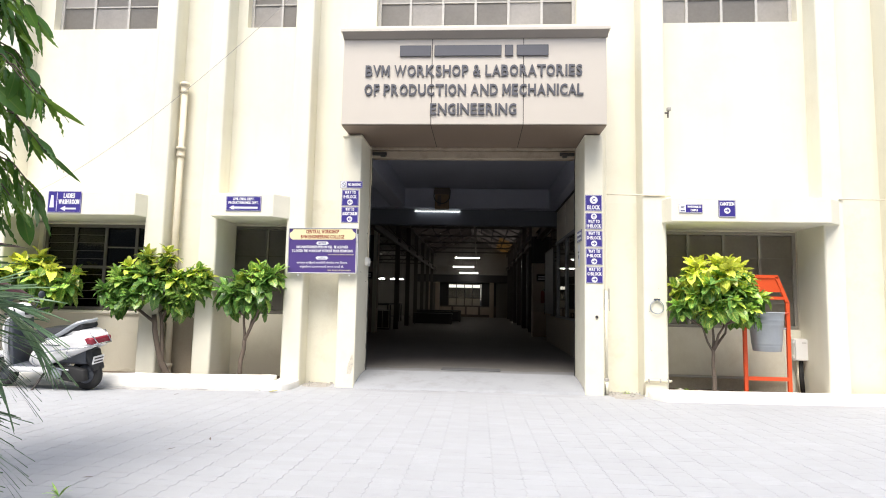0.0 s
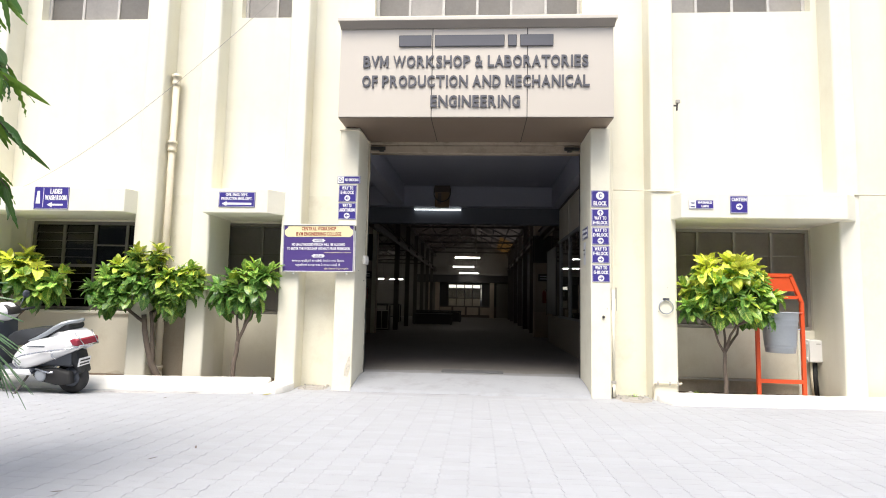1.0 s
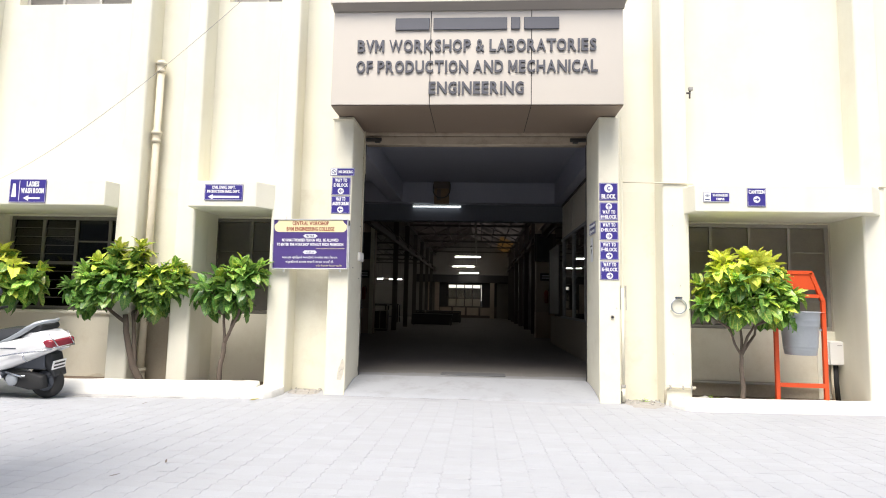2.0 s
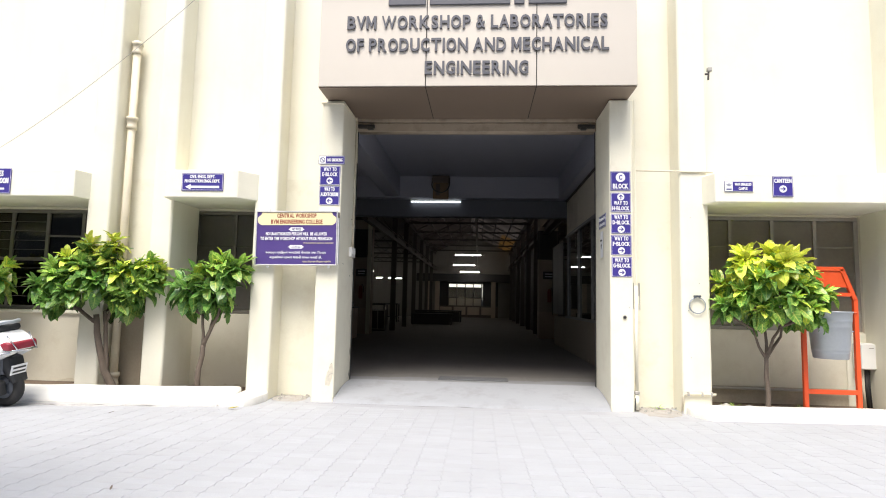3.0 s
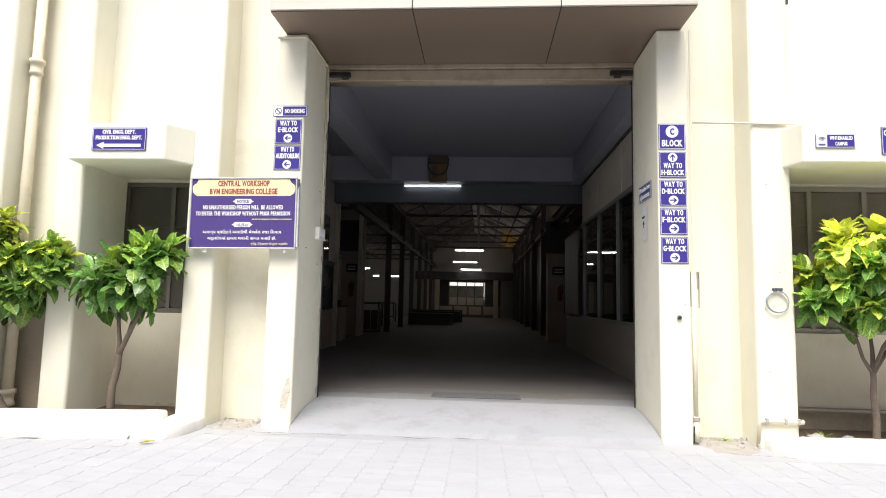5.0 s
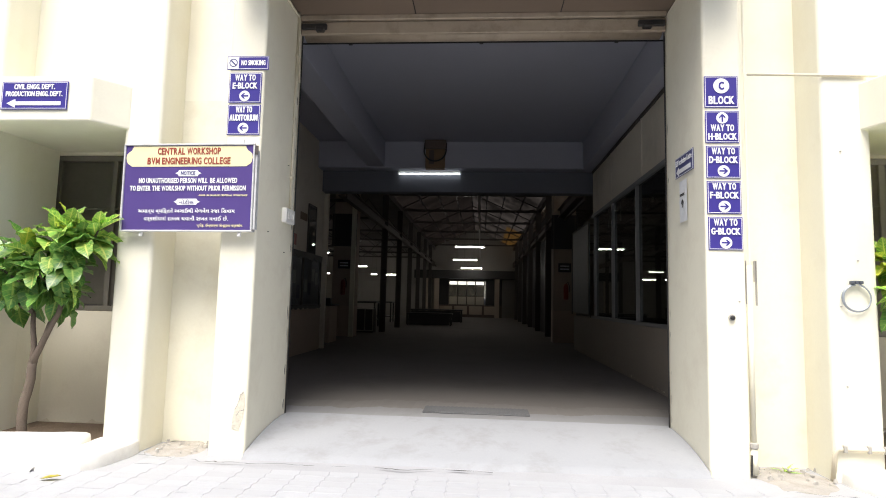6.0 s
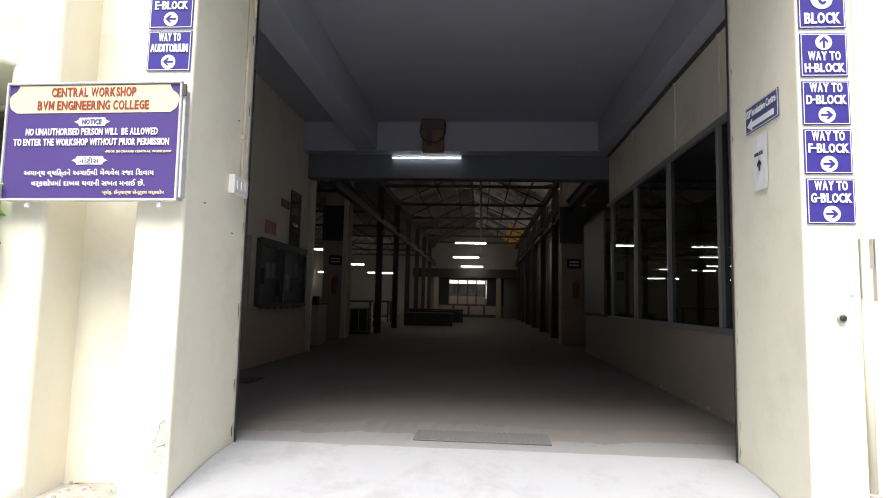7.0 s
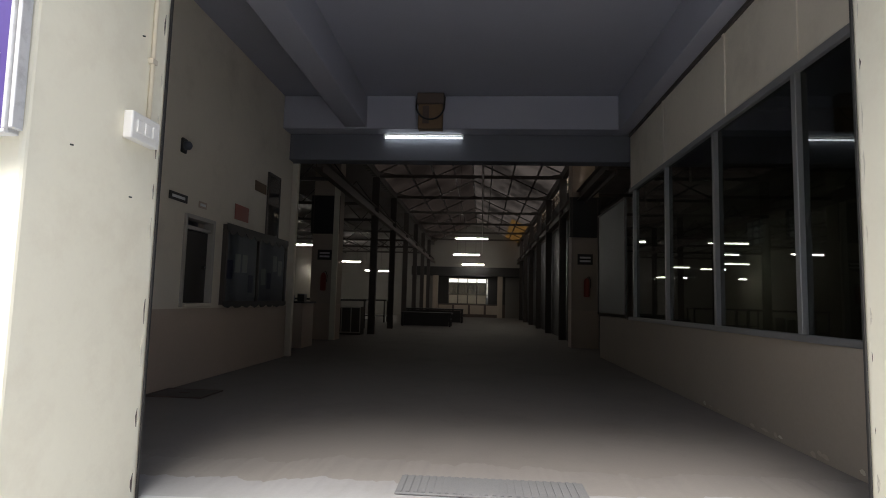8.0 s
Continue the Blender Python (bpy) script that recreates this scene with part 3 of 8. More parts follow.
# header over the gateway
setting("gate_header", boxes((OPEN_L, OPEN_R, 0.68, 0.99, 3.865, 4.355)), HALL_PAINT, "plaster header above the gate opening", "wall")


def window(name, x0, x1, z0, z1, y, cols, rows, label, louvre=0, curtain=False, glass=GLASS_DULL, bar=0.03, curtain_span=(0.0, 1.0), steel=WINDOW_STEEL, pale_panes=()):
    """Steel window: outer frame, mullions, glazing bars, a pane in each light."""
    w = thing(name, pose((x0 + x1) / 2, y, z0), label, "window")
    w["kind"] = "structure"
    hw, h = (x1 - x0) / 2, z1 - z0
    part("window_frame", rounded(boxes((-hw, hw, 0, 0.06, 0, 0.05), (-hw, hw, 0, 0.06, h - 0.05, h)), 0.004, 1), steel, w)
    for s in (-hw, hw - 0.05):
        part("jamb", boxes((s, s + 0.05, 0.002, 0.058, 0.05, h - 0.05)), steel, w)
    cw = 2 * hw / cols
    for c in range(1, cols):
        part("mullion", boxes((-hw + c * cw - bar, -hw + c * cw + bar, 0.004, 0.062, 0.05, h - 0.05)), steel, w)
    rh = (h - 0.1) / rows
    for c in range(cols):
        a, b = -hw + c * cw + bar, -hw + (c + 1) * cw - bar
        if c == 0:
            a = -hw + 0.05
        if c == cols - 1:
            b = hw - 0.05
        for r in range(rows):
            lo = 0.05 + r * rh
            if c < louvre:
                for k in range(5):
                    zz = lo + (k + 0.5) * rh / 5
                    bm = bmesh.new()
                    v = [bm.verts.new(p) for p in ((a, 0.018, zz - rh / 10 + 0.004), (b, 0.018, zz - rh / 10 + 0.004), (b, 0.038, zz + rh / 10 + 0.006), (a, 0.038, zz + rh / 10 + 0.006))]
                    u = [bm.verts.new(p.co + Vector((0, 0.004, -0.004))) for p in v]
                    bm.faces.new(v)
                    bm.faces.new(u[::-1])
                    for i in range(4):
                        bm.faces.new((v[i], u[i], u[(i + 1) % 4], v[(i + 1) % 4]))
                    part("louvre_pane", bm, glass, w)
                    part("louvre_clip", boxes((a, b, 0.014, 0.0175, zz - rh / 10 - 0.001, zz - rh / 10 + 0.007)), steel, w)
            elif louvre:
                for k in range(2):
                    zz = lo + k * rh / 2
                    part("pane", boxes((a, b, 0.028, 0.033, zz + 0.008, zz + rh / 2 - 0.008)), glass, w)
                part("glazing_bar", boxes((a, b, 0.012, 0.045, lo + rh / 2 - 0.012, lo + rh / 2 + 0.012)), steel, w)
            else:
                part("pane", boxes((a, b, 0.028, 0.033, lo + 0.008, lo + rh - 0.008)), GLASS_PALE if (c, r) in pale_panes else glass, w)
            if r:
                part("glazing_bar", boxes((a, b, 0.012, 0.045, lo - (0.024 if louvre else 0.009), lo + (0.024 if louvre else 0.009))), steel, w)
    if curtain:
        bm = bmesh.new()
        n = 60
        top = []
        c0, c1 = curtain_span
        for i in range(n + 1):
            f = c0 + (c1 - c0) * i / n
            x = -hw + 0.05 + (2 * hw - 0.1) * f
            yy = 0.16 + 0.025 * math.sin(i * 1.15) + 0.012 * math.sin(i * 0.37)
            top.append((bm.verts.new((x, yy, 0.0)), bm.verts.new((x, yy, h))))
        for (p, q), (r2, s2) in zip(top, top[1:]):
            bm.faces.new((p, r2, s2, q))
        ob = part("curtain", bm, CURTAIN, w, "tan cloth curtain behind the panes", True)
    return w


window("window_1", -6.97, -5.16, 5.742, 7.1, 0.47, 3, 3, "dusty steel-framed first floor window with tan curtains", curtain=True, glass=GLASS_UP, bar=0.02, steel=PALE_STEEL, pale_panes=((0, 1), (1, 0), (1, 2)))
window("window_2", -3.60, -2.55, 5.742, 7.1, 0.47, 2, 3, "dusty dark steel-framed first floor window", glass=GLASS_UP, bar=0.02, steel=PALE_STEEL, pale_panes=((0, 0), (1, 1), (0, 2)))
window("window_3", -1.445, 1.775, 5.742, 7.1, 0.47, 6, 3, "long dusty steel-framed window above the entrance sign", curtain=True, curtain_span=(0.17, 0.83), glass=GLASS_UP, bar=0.02, steel=PALE_STEEL, pale_panes=((1, 0), (4, 0), (5, 1), (2, 1), (0, 1)))
window("window_4", 3.0, 5.16, 5.742, 7.1, 0.47, 4, 3, "dusty steel-framed first floor window with curtains", curtain=True, glass=GLASS_UP, bar=0.02, steel=PALE_STEEL, pale_panes=((0, 0), (2, 1), (3, 0)))
window("window_5", 6.7, 8.6, 5.742, 7.1, 0.47, 4, 3, "dusty steel-framed first floor window", glass=GLASS_UP, bar=0.02, steel=PALE_STEEL)
window("window_6", -7.13, -4.97, 1.03, 2.48, 0.74, 4, 2, "dark louvred glass window of the wash room", louvre=2, glass=GLASS_TINT, bar=0.024, steel=DARK_WINDOW_STEEL)
window("window_7", -3.82, -2.66, 1.03, 2.48, 0.74, 2, 3, "dusty dark steel-framed ground floor window", glass=GLASS_DIM, bar=0.022, steel=DARK_WINDOW_STEEL)
window("window_8", 3.045, 5.235, 0.975, 2.485, 0.74, 4, 4, "dusty brown-tinted steel-framed ground floor window", glass=GLASS_DUST, bar=0.022)
window("window_9", 6.7, 8.8, 1.0, 2.47, 0.74, 4, 4, "dusty steel-framed ground floor window", glass=GLASS_DUST, bar=0.022)
for a, b, z in ((-7.15, -4.95, 1.03), (6.68, 8.82, 1.0)):
    setting("window_sill", rounded(boxes((a, b, 0.655, 0.739, z - 0.05, z - 0.003)), 0.008, 1), CREAM, "cream painted window sill", "sill")

# planters and kerbs in front of the wall
setting("planter_soil", boxes((-9.4, -2.6, -0.12, 0.71, -0.08, 0.035), (2.95, 9.2, -0.05, 0.71, -0.08, 0.035)), SOIL, "dry brown soil of the planting strip", "soil")


def kerb(pts_front, pts_back, height, label):
    """Plastered kerb with a rounded top and a sloping, slightly uneven front."""
    bm = bmesh.new()
    rings = []
    n = 60
    for i in range(n + 1):
        f = i / n
        (ax, ay), (bx, by) = pts_front
        (cx, cy), (dx, dy) = pts_back
        fx, fy = ax + (bx - ax) * f, ay + (by - ay) * f
        gx, gy = cx + (dx - cx) * f, cy + (dy - cy) * f
        wob = 0.010 * noise.noise((fx * 2.1, 3.0, 0.0)) + 0.006 * noise.noise((fx * 7.0, 1.0, 0.0))
        h = height + wob
        row = []
        for u, v in ((0.0, -0.05), (0.02, 0.26), (0.09, 0.46), (0.28, 0.56), (0.38, 0.74), (0.48, 0.93), (0.60, 1.0), (0.86, 1.0), (0.97, 0.90), (1.0, 0.7), (1.0, -0.3)):
            jit = 0.006 * noise.noise((fx * 5, u * 4, v * 3))
            row.append(bm.verts.new((fx + (gx - fx) * u, fy + (gy - fy) * u + jit, h * v)))
        rings.append(row)
    for a, b in zip(rings, rings[1:]):
        for k in range(len(a) - 1):
            bm.faces.new((a[k], b[k], b[k + 1], a[k + 1]))
    bm.faces.new(rings[0])
    bm.faces.new(rings[-1][::-1])
    return setting("kerb", bm, WHITE_PAINT, label, "kerb", True)


kerb([(-9.2, -1.16), (-2.66, -0.535)], [(-9.2, -0.92), (-2.66, -0.13)], 0.178, "whitewashed rounded plaster kerb of the planting strip")
kerb([(2.84, -0.42), (9.2, 0.02)], [(2.90, -0.04), (9.2, 0.34)], 0.12, "whitewashed broken plaster kerb of the planting strip")
bm = bmesh.new()
prism(bm, [(-2.70, -0.535), (-2.46, -0.53), (-2.39, -0.40), (-2.35, -0.10), (-2.37, 0.03), (-2.70, 0.03)], -0.05, 0.102, axis="z", shrink=0.95)
rounded(bm, 0.02)
setting("kerb_corner", bm, WHITE_PAINT, "whitewashed cement corner where kerb meets pilaster", "kerb", True)

bm = bmesh.new()
prism(bm, [(2.71, 0.02), (2.71, -0.12), (2.80, -0.36), (2.92, -0.42), (3.04, -0.40), (3.04, 0.02)], -0.05, 0.085, axis="z", shrink=0.92)
rounded(bm, 0.02)
setting("kerb_corner", bm, WHITE_PAINT, "whitewashed cement corner where kerb meets pilaster", "kerb", True)
# dirt washed into the recess beside the gate
def dirt_patch(cx, cy, rx, ry, label):
    """Low heap of dirt with an uneven rim."""
    bm = bmesh.new()
    mid = bm.verts.new((cx, cy, 0.016))
    ring = []
    for k in range(28):
        a = 2 * math.pi * k / 28
        r = 1.0 + 0.22 * noise.noise((math.cos(a) * 2, math.sin(a) * 2, 4.0 + cx - 2.4)) + 0.20 * noise.noise((math.cos(a) * 5, math.sin(a) * 5, 9.0 + cx))
        y1 = cy - 0.06 + ry * r * math.sin(a)
        ring.append((bm.verts.new((cx + 0.7 * rx * r * math.cos(a), cy + 0.7 * ry * r * math.sin(a), 0.013)), bm.verts.new((cx + rx * r * math.cos(a), y1, ground_z(y1) - 0.004))))
    for k in range(28):
        n = (k + 1) % 28
        bm.faces.new((mid, ring[k][0], ring[n][0]))
        bm.faces.new((ring[k][0], ring[k][1], ring[n][1], ring[n][0]))
    setting("dirt_patch", bm, DIRT, label, "dirt", True)


dirt_patch(2.40, 0.08, 0.27, 0.30, "brown dirt washed against the wall")
dirt_patch(-2.13, 0.20, 0.22, 0.24, "brown dirt and dead leaves washed against the wall")


def litter(x0, x1, y0, y1, count, seed, label):
    """Scattered chips of broken cement, each a low irregular lump."""
    rng = random.Random(seed)
    bm = bmesh.new()
    for k in range(count):
        cx, cy, r = rng.uniform(x0, x1), rng.uniform(y0, y1), rng.uniform(0.006, 0.022)
        spin = rng.uniform(0, 6.28)
        base = [(cx + r * rng.uniform(0.6, 1.3) * math.cos(spin + a * 1.2566), cy + r * rng.uniform(0.4, 0.9) * math.sin(spin + a * 1.2566)) for a in range(5)]
        low = [bm.verts.new((x, y, 0.004)) for x, y in base]
        high = [bm.verts.new((cx + (x - cx) * 0.6, cy + (y - cy) * 0.6, 0.016 + r * rng.uniform(0.5, 0.9))) for x, y in base]
        bm.faces.new(high)
        for a in range(5):
            bm.faces.new((low[a], low[(a + 1) % 5], high[(a + 1) % 5], high[a]))
    setting("litter", bm, STONE, label, "rubble")["kind"] = "stuff"


litter(2.16, 2.70, -0.12, 0.28, 30, 3, "scattered chips of broken cement")
litter(-2.30, -1.90, -0.05, 0.30, 22, 4, "scattered chips of broken cement and dry leaves")
litter(2.75, 4.6, 0.02, 0.60, 26, 6, "chips of rubble on the planter soil")


def apron(x0, x1, y0, y1, label):
    """Thin broken cement skirt along a kerb foot with a ragged outer edge."""
    bm = bmesh.new()
    n = int((x1 - x0) / 0.03)
    prev = None
    for i in range(n + 1):
        f = i / n
        x, y = x0 + (x1 - x0) * f, y0 + (y1 - y0) * f
        w = 0.10 + 0.16 * noise.noise((x * 1.3, 2.0, 6.0)) + 0.05 * noise.noise((x * 6.0, 1.0, 3.0)) + 0.025 * noise.noise((x * 19.0, 4.0, 3.0))
        w = max(0.012, w * min(1.0, 4 * f, 4 - 4 * f))
        row = (bm.verts.new((x, y + 0.05, 0.045)), bm.verts.new((x, y - 0.02, 0.024)), bm.verts.new((x, y - 0.02 - w, ground_z(y - w) + 0.010)), bm.verts.new((x, y - 0.028 - w, ground_z(y - w) - 0.01)))
        if prev:
            for k in range(3):
                bm.faces.new((prev[k], prev[k + 1], row[k + 1], row[k]))
        prev = row
    setting("cement_apron", bm, APRON, label, "cement", True)


apron(-6.9, -2.75, -0.94, -0.545, "grey broken cement along the kerb foot")
setting("wall_plinth", boxes((3.03, 5.235, 0.69, 0.699, 0.0, 0.245)), PLINTH, "brown stained band at the wall foot", "plinth")

# ramp up to the hall floor
bm = bmesh.new()
nx, ny = 44, 16
rows = []
for j in range(ny + 1):
    f = j / ny
    y = -0.09 + 0.97 * f
    row = []
    for i in range(nx + 1):
        g = i / nx
        x = OPEN_L + 0.004 + (OPEN_R - OPEN_L - 0.008) * g
        edge = min(g, 1 - g) * 3.38
        yy = y + (1 - f) * (0.06 * noise.noise((x * 1.3, 0.0, 7.0)) + 0.02 * noise.noise((x * 6.0, 0.0, 2.0)))
        z = 0.012 + 0.15 * (f ** 0.9) + 0.004 * noise.noise((x * 3, y * 3, 0)) + 0.035 * math.exp(-edge / 0.12) * f * (1 - f) * 4
        row.append(bm.verts.new((x, yy, z if j else -0.03)))
    rows.append(row)
for a, b in zip(rows, rows[1:]):
    for k in range(nx):
        bm.faces.new((a[k], a[k + 1], b[k + 1], b[k]))
setting("ramp", bm, RAMP_CEMENT, "worn pale cement ramp into the workshop hall", "ramp", True)
# ---- workshop hall ----
FLOOR = 0.158
setting("floor", boxes((-9.4, 9.4, 0.86, 33.2, -0.05, FLOOR)), CONCRETE, "worn grey concrete hall floor", "floor")
# two floor coats with ragged inner edges; their colours step daylight's fading into the hall
def floor_skim(reach, swing, lift, material, label):
    bm = bmesh.new()
    prev = None
    for i in range(241):
        x = -3.1 + 5.43 * i / 240
        inner = reach + swing * (noise.noise((x * 0.9, 4.0, reach)) + 0.6 * noise.noise((x * 3.3, 2.0, 6.0)) + 0.4 * noise.noise((x * 11.0, 2.0, 6.0)) + 0.3 * noise.noise((x * 37.0, 5.0, 6.0)))
        row = [bm.verts.new((x, y, FLOOR + h)) for y, h in ((0.878, lift), (inner - 0.02, lift), (inner, -0.002))]
        if prev:
            for k in (0, 1):
                bm.faces.new((prev[k], row[k], row[k + 1], prev[k + 1]))
        prev = row
    setting("floor_skim", bm, material, label, "floor", True)


floor_skim(1.62, 0.16, 0.0012, SKIM, "thin floor coat toned for daylight fading into the hall")
floor_skim(1.24, 0.11, 0.0022, LAP, "pale cement coat toned for daylight on the floor by the ramp")
LW, RW = -3.12, 2.34   # side walls of the entrance bay
bm = wall_cells(0.86, 7.25, FLOOR, 4.355, LW - 0.2, LW, [(3.94, 4.62, 1.0, 2.02)], along="y")
setting("wall_left", bm, HALL_WALL, "dim cream painted wall of the entrance bay", "wall")
setting("dado_left", boxes((LW + 0.0005, LW + 0.004, 0.87, 7.25, FLOOR, 0.985)), DADO, "brown painted dado band", "dado")
setting("wall_return_left", boxes((-2.535, OPEN_L - 0.29, 0.63, 0.86, -0.05, 4.355)), HALL_WALL, "inner face of the front wall", "wall")
setting("wall_return_right", boxes((2.115, RW + 0.2, 0.62, 0.86, -0.05, 4.355)), HALL_WALL, "inner face of the front wall", "wall")
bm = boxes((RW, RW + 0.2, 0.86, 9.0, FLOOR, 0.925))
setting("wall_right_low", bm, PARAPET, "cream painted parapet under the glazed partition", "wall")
setting("wall_right_top", boxes((RW + 0.02, RW + 0.12, 0.86, 6.86, 2.93, 4.355)), HALL_WALL, "cream board panels above the glazed partition", "wall")
for y in (2.25, 3.47, 5.27):
    setting("panel_batten", boxes((RW + 0.006, RW + 0.019, y - 0.02, y + 0.02, 2.93, 3.76)), HALL_WALL, "painted joint batten of the board panels", "trim")
setting("panel_rail", boxes((RW - 0.002, RW + 0.019, 0.86, 6.86, 3.75, 3.80)), DARK_STEEL, "dark conduit along the top of the panels", "trim")

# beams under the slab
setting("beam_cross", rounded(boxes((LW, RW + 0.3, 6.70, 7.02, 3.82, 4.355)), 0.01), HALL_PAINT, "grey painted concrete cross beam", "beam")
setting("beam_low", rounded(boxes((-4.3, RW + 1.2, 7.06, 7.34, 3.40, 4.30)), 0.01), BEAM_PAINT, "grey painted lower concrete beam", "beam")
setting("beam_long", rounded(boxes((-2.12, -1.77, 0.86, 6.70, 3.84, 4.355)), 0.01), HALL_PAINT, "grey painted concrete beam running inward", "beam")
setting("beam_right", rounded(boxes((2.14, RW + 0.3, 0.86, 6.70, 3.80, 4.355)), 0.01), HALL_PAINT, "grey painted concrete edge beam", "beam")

setting("wall_beyond", boxes((-14, 12, 46.0, 46.3, 0.0, 7.0)), CREAM, "sunlit cream wall beyond the far doors", "wall")

# far hall: columns, roof, end wall
END = 33.0
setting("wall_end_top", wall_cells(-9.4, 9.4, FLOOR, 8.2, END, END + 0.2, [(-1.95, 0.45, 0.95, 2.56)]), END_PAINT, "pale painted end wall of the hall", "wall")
setting("wall_rear_closing", boxes((-9.4, -4.3, 7.06, 7.2, FLOOR, 4.36), (6.4, 9.4, 7.06, 7.2, FLOOR, 4.36)), HALL_PAINT, "plain wall beside the entrance bay", "wall")
bm = boxes((2.42, 2.50, 13.0, END, FLOOR, 4.2))
setting("partition_dark", bm, BLACK_PAINT, "black sheet partition along the hall", "partition")


RIDGE = -0.3


def roof_height(x):
    """Nave with a low gable between the post rows, lean-to roofs beyond them."""
    if x < -2.95:
        return 4.60 - (-2.95 - x) * 0.10
    if x < RIDGE:
        return 4.78 + (x + 2.95) / (RIDGE + 2.95) * 1.25
    if x < 2.42:
        return 4.78 + (2.42 - x) / (2.42 - RIDGE) * 1.25
    return 4.62 + (x - 2.42) * 0.02


def roof_strip(x0, x1, y0, y1):
    """Corrugated sheeting between two lines across the slope."""
    bm = bmesh.new()
    n = max(2, int((y1 - y0) / 0.143))
    prev = None
    for i in range(n + 1):
        y = y0 + (y1 - y0) * i / n
        wave = 0.03 * (1 if i % 2 else -1)
        row = [bm.verts.new((x, y, roof_height(x + e) + wave)) for x, e in ((x0, 1e-4), (x1, -1e-4))]
        if prev:
            bm.faces.new((prev[0], prev[1], row[1], row[0]))
        prev = row
    return bm


for x0, x1 in ((-9.5, -2.95), (2.90, 9.5)):
    setting("roof_sheeting", roof_strip(x0, x1, 7.3, END + 0.1), ROOF_SHEET, "dull brown corrugated lean-to roof sheeting", "roof")
setting("side_sheeting", roof_strip(2.42, 2.90, 7.3, END + 0.1), SIDE_LIGHT, "pale translucent sheeting beside the gutter", "roof")
setting("nave_sheeting", roof_strip(-2.95, RIDGE, 7.3, END + 0.1), ROOF_BROWN, "grimed brown translucent roof sheeting", "roof")
setting("nave_sheeting", roof_strip(RIDGE, 2.42, 7.3, 25.4), ROOF_LIGHT, "grimy pale translucent roof sheeting", "roof")
setting("nave_sheeting", roof_strip(RIDGE, 1.5, 25.4, END + 0.1), ROOF_LIGHT, "grimy pale translucent roof sheeting", "roof")
setting("amber_sheeting", roof_strip(1.5, 2.42, 25.4, END + 0.1), FRP, "amber translucent roof sheeting", "roof")
for x in (-2.95, 2.36):
    setting("valley_gutter", boxes((x - 0.1, x + 0.04, 7.3, END, 4.59, 4.80)), DARK_STEEL, "dark steel valley gutter", "gutter")
setting("gable_front", boxes((-9.4, 9.4, 7.21, 7.29, 4.31, 7.6)), ROOF_SHEET, "sheeted gable over the entrance block", "wall")

# unseen wall added across the yard: closes the view behind, blocks low sky light
setting("sky_blocking_wall", boxes((-30, 30, -15.3, -15.0, 0.0, 11.0)), FAR_WALL, "unseen plain wall added across the yard to block low sky", "wall")

# chipped plaster at the foot of the gate pilaster: bare patch, lifted rim, dark cracks
def chip(outline, y, material, label, lift=0.003):
    bm = bmesh.new()
    prism(bm, outline, y - lift, y + 0.002, shrink=1.0)
    setting("plaster_chip", bm, material, label, "patch")


chip([(-1.655, 0.20), (-1.60, 0.19), (-1.572, 0.28), (-1.562, 0.37), (-1.568, 0.46), (-1.585, 0.475), (-1.60, 0.43), (-1.615, 0.39), (-1.635, 0.345), (-1.65, 0.29)], 0.0, CHIP, "bare patch where plaster has chipped off")
for z0, z1, x0, x1, w in ((0.455, 0.475, -1.60, -1.575, 0.0022), (0.40, 0.455, -1.612, -1.60, 0.002), (0.335, 0.345, -1.60, -1.562, 0.0025), (0.30, 0.335, -1.625, -1.60, 0.0018), (0.345, 0.39, -1.64, -1.612, 0.0018)):
    chip([(x0, z0), (x0 + w, z0 - w), ((x0 + x1) / 2 + 2 * w, (z0 + z1) / 2 - w), (x1, z1 - w), (x1 - w, z1 + w), ((x0 + x1) / 2 + w, (z0 + z1) / 2 + w)], 0.0, DIRT, "dark crack in chipped plaster", 0.0045)


# wear of the gate: chipped edges, nails, cracks at the foot
rng = random.Random(61)
for x, sgn in ((OPEN_L, 1), (OPEN_R, -1)):
    z = 0.2
    while z < 3.7:
        h = rng.uniform(0.02, 0.16)
        d = rng.uniform(0.004, 0.013) * (1.5 if z < 0.6 else 1.0)
        bm = bmesh.new()
        prism(bm, [(0.795, z), (0.795 - d * rng.uniform(0.3, 1), z + h * 0.3), (0.795 - d, z + h * 0.6), (0.795 - d * rng.uniform(0.1, 0.6), z + h * 0.85), (0.795, z + h)], x - 0.002, x + sgn * 0.0025, axis="x")
        setting("plaster_chip", bm, RUST_BROWN if rng.random() < 0.4 else CHIP, "chipped plaster edge of the gate jamb", "patch")
        z += h + rng.uniform(0.02, 0.30)
for y, z in ((0.218, 1.727), (0.609, 1.589), (0.62, 2.372)):
    bm = bmesh.new()
    tube(bm, [(OPEN_L - 0.01, y, z), (OPEN_L + 0.012, y + 0.004, z - 0.004)], 0.0035, 6)
    setting("nail", bm, BLACK_PAINT, "old nail in the gate jamb", "nail")


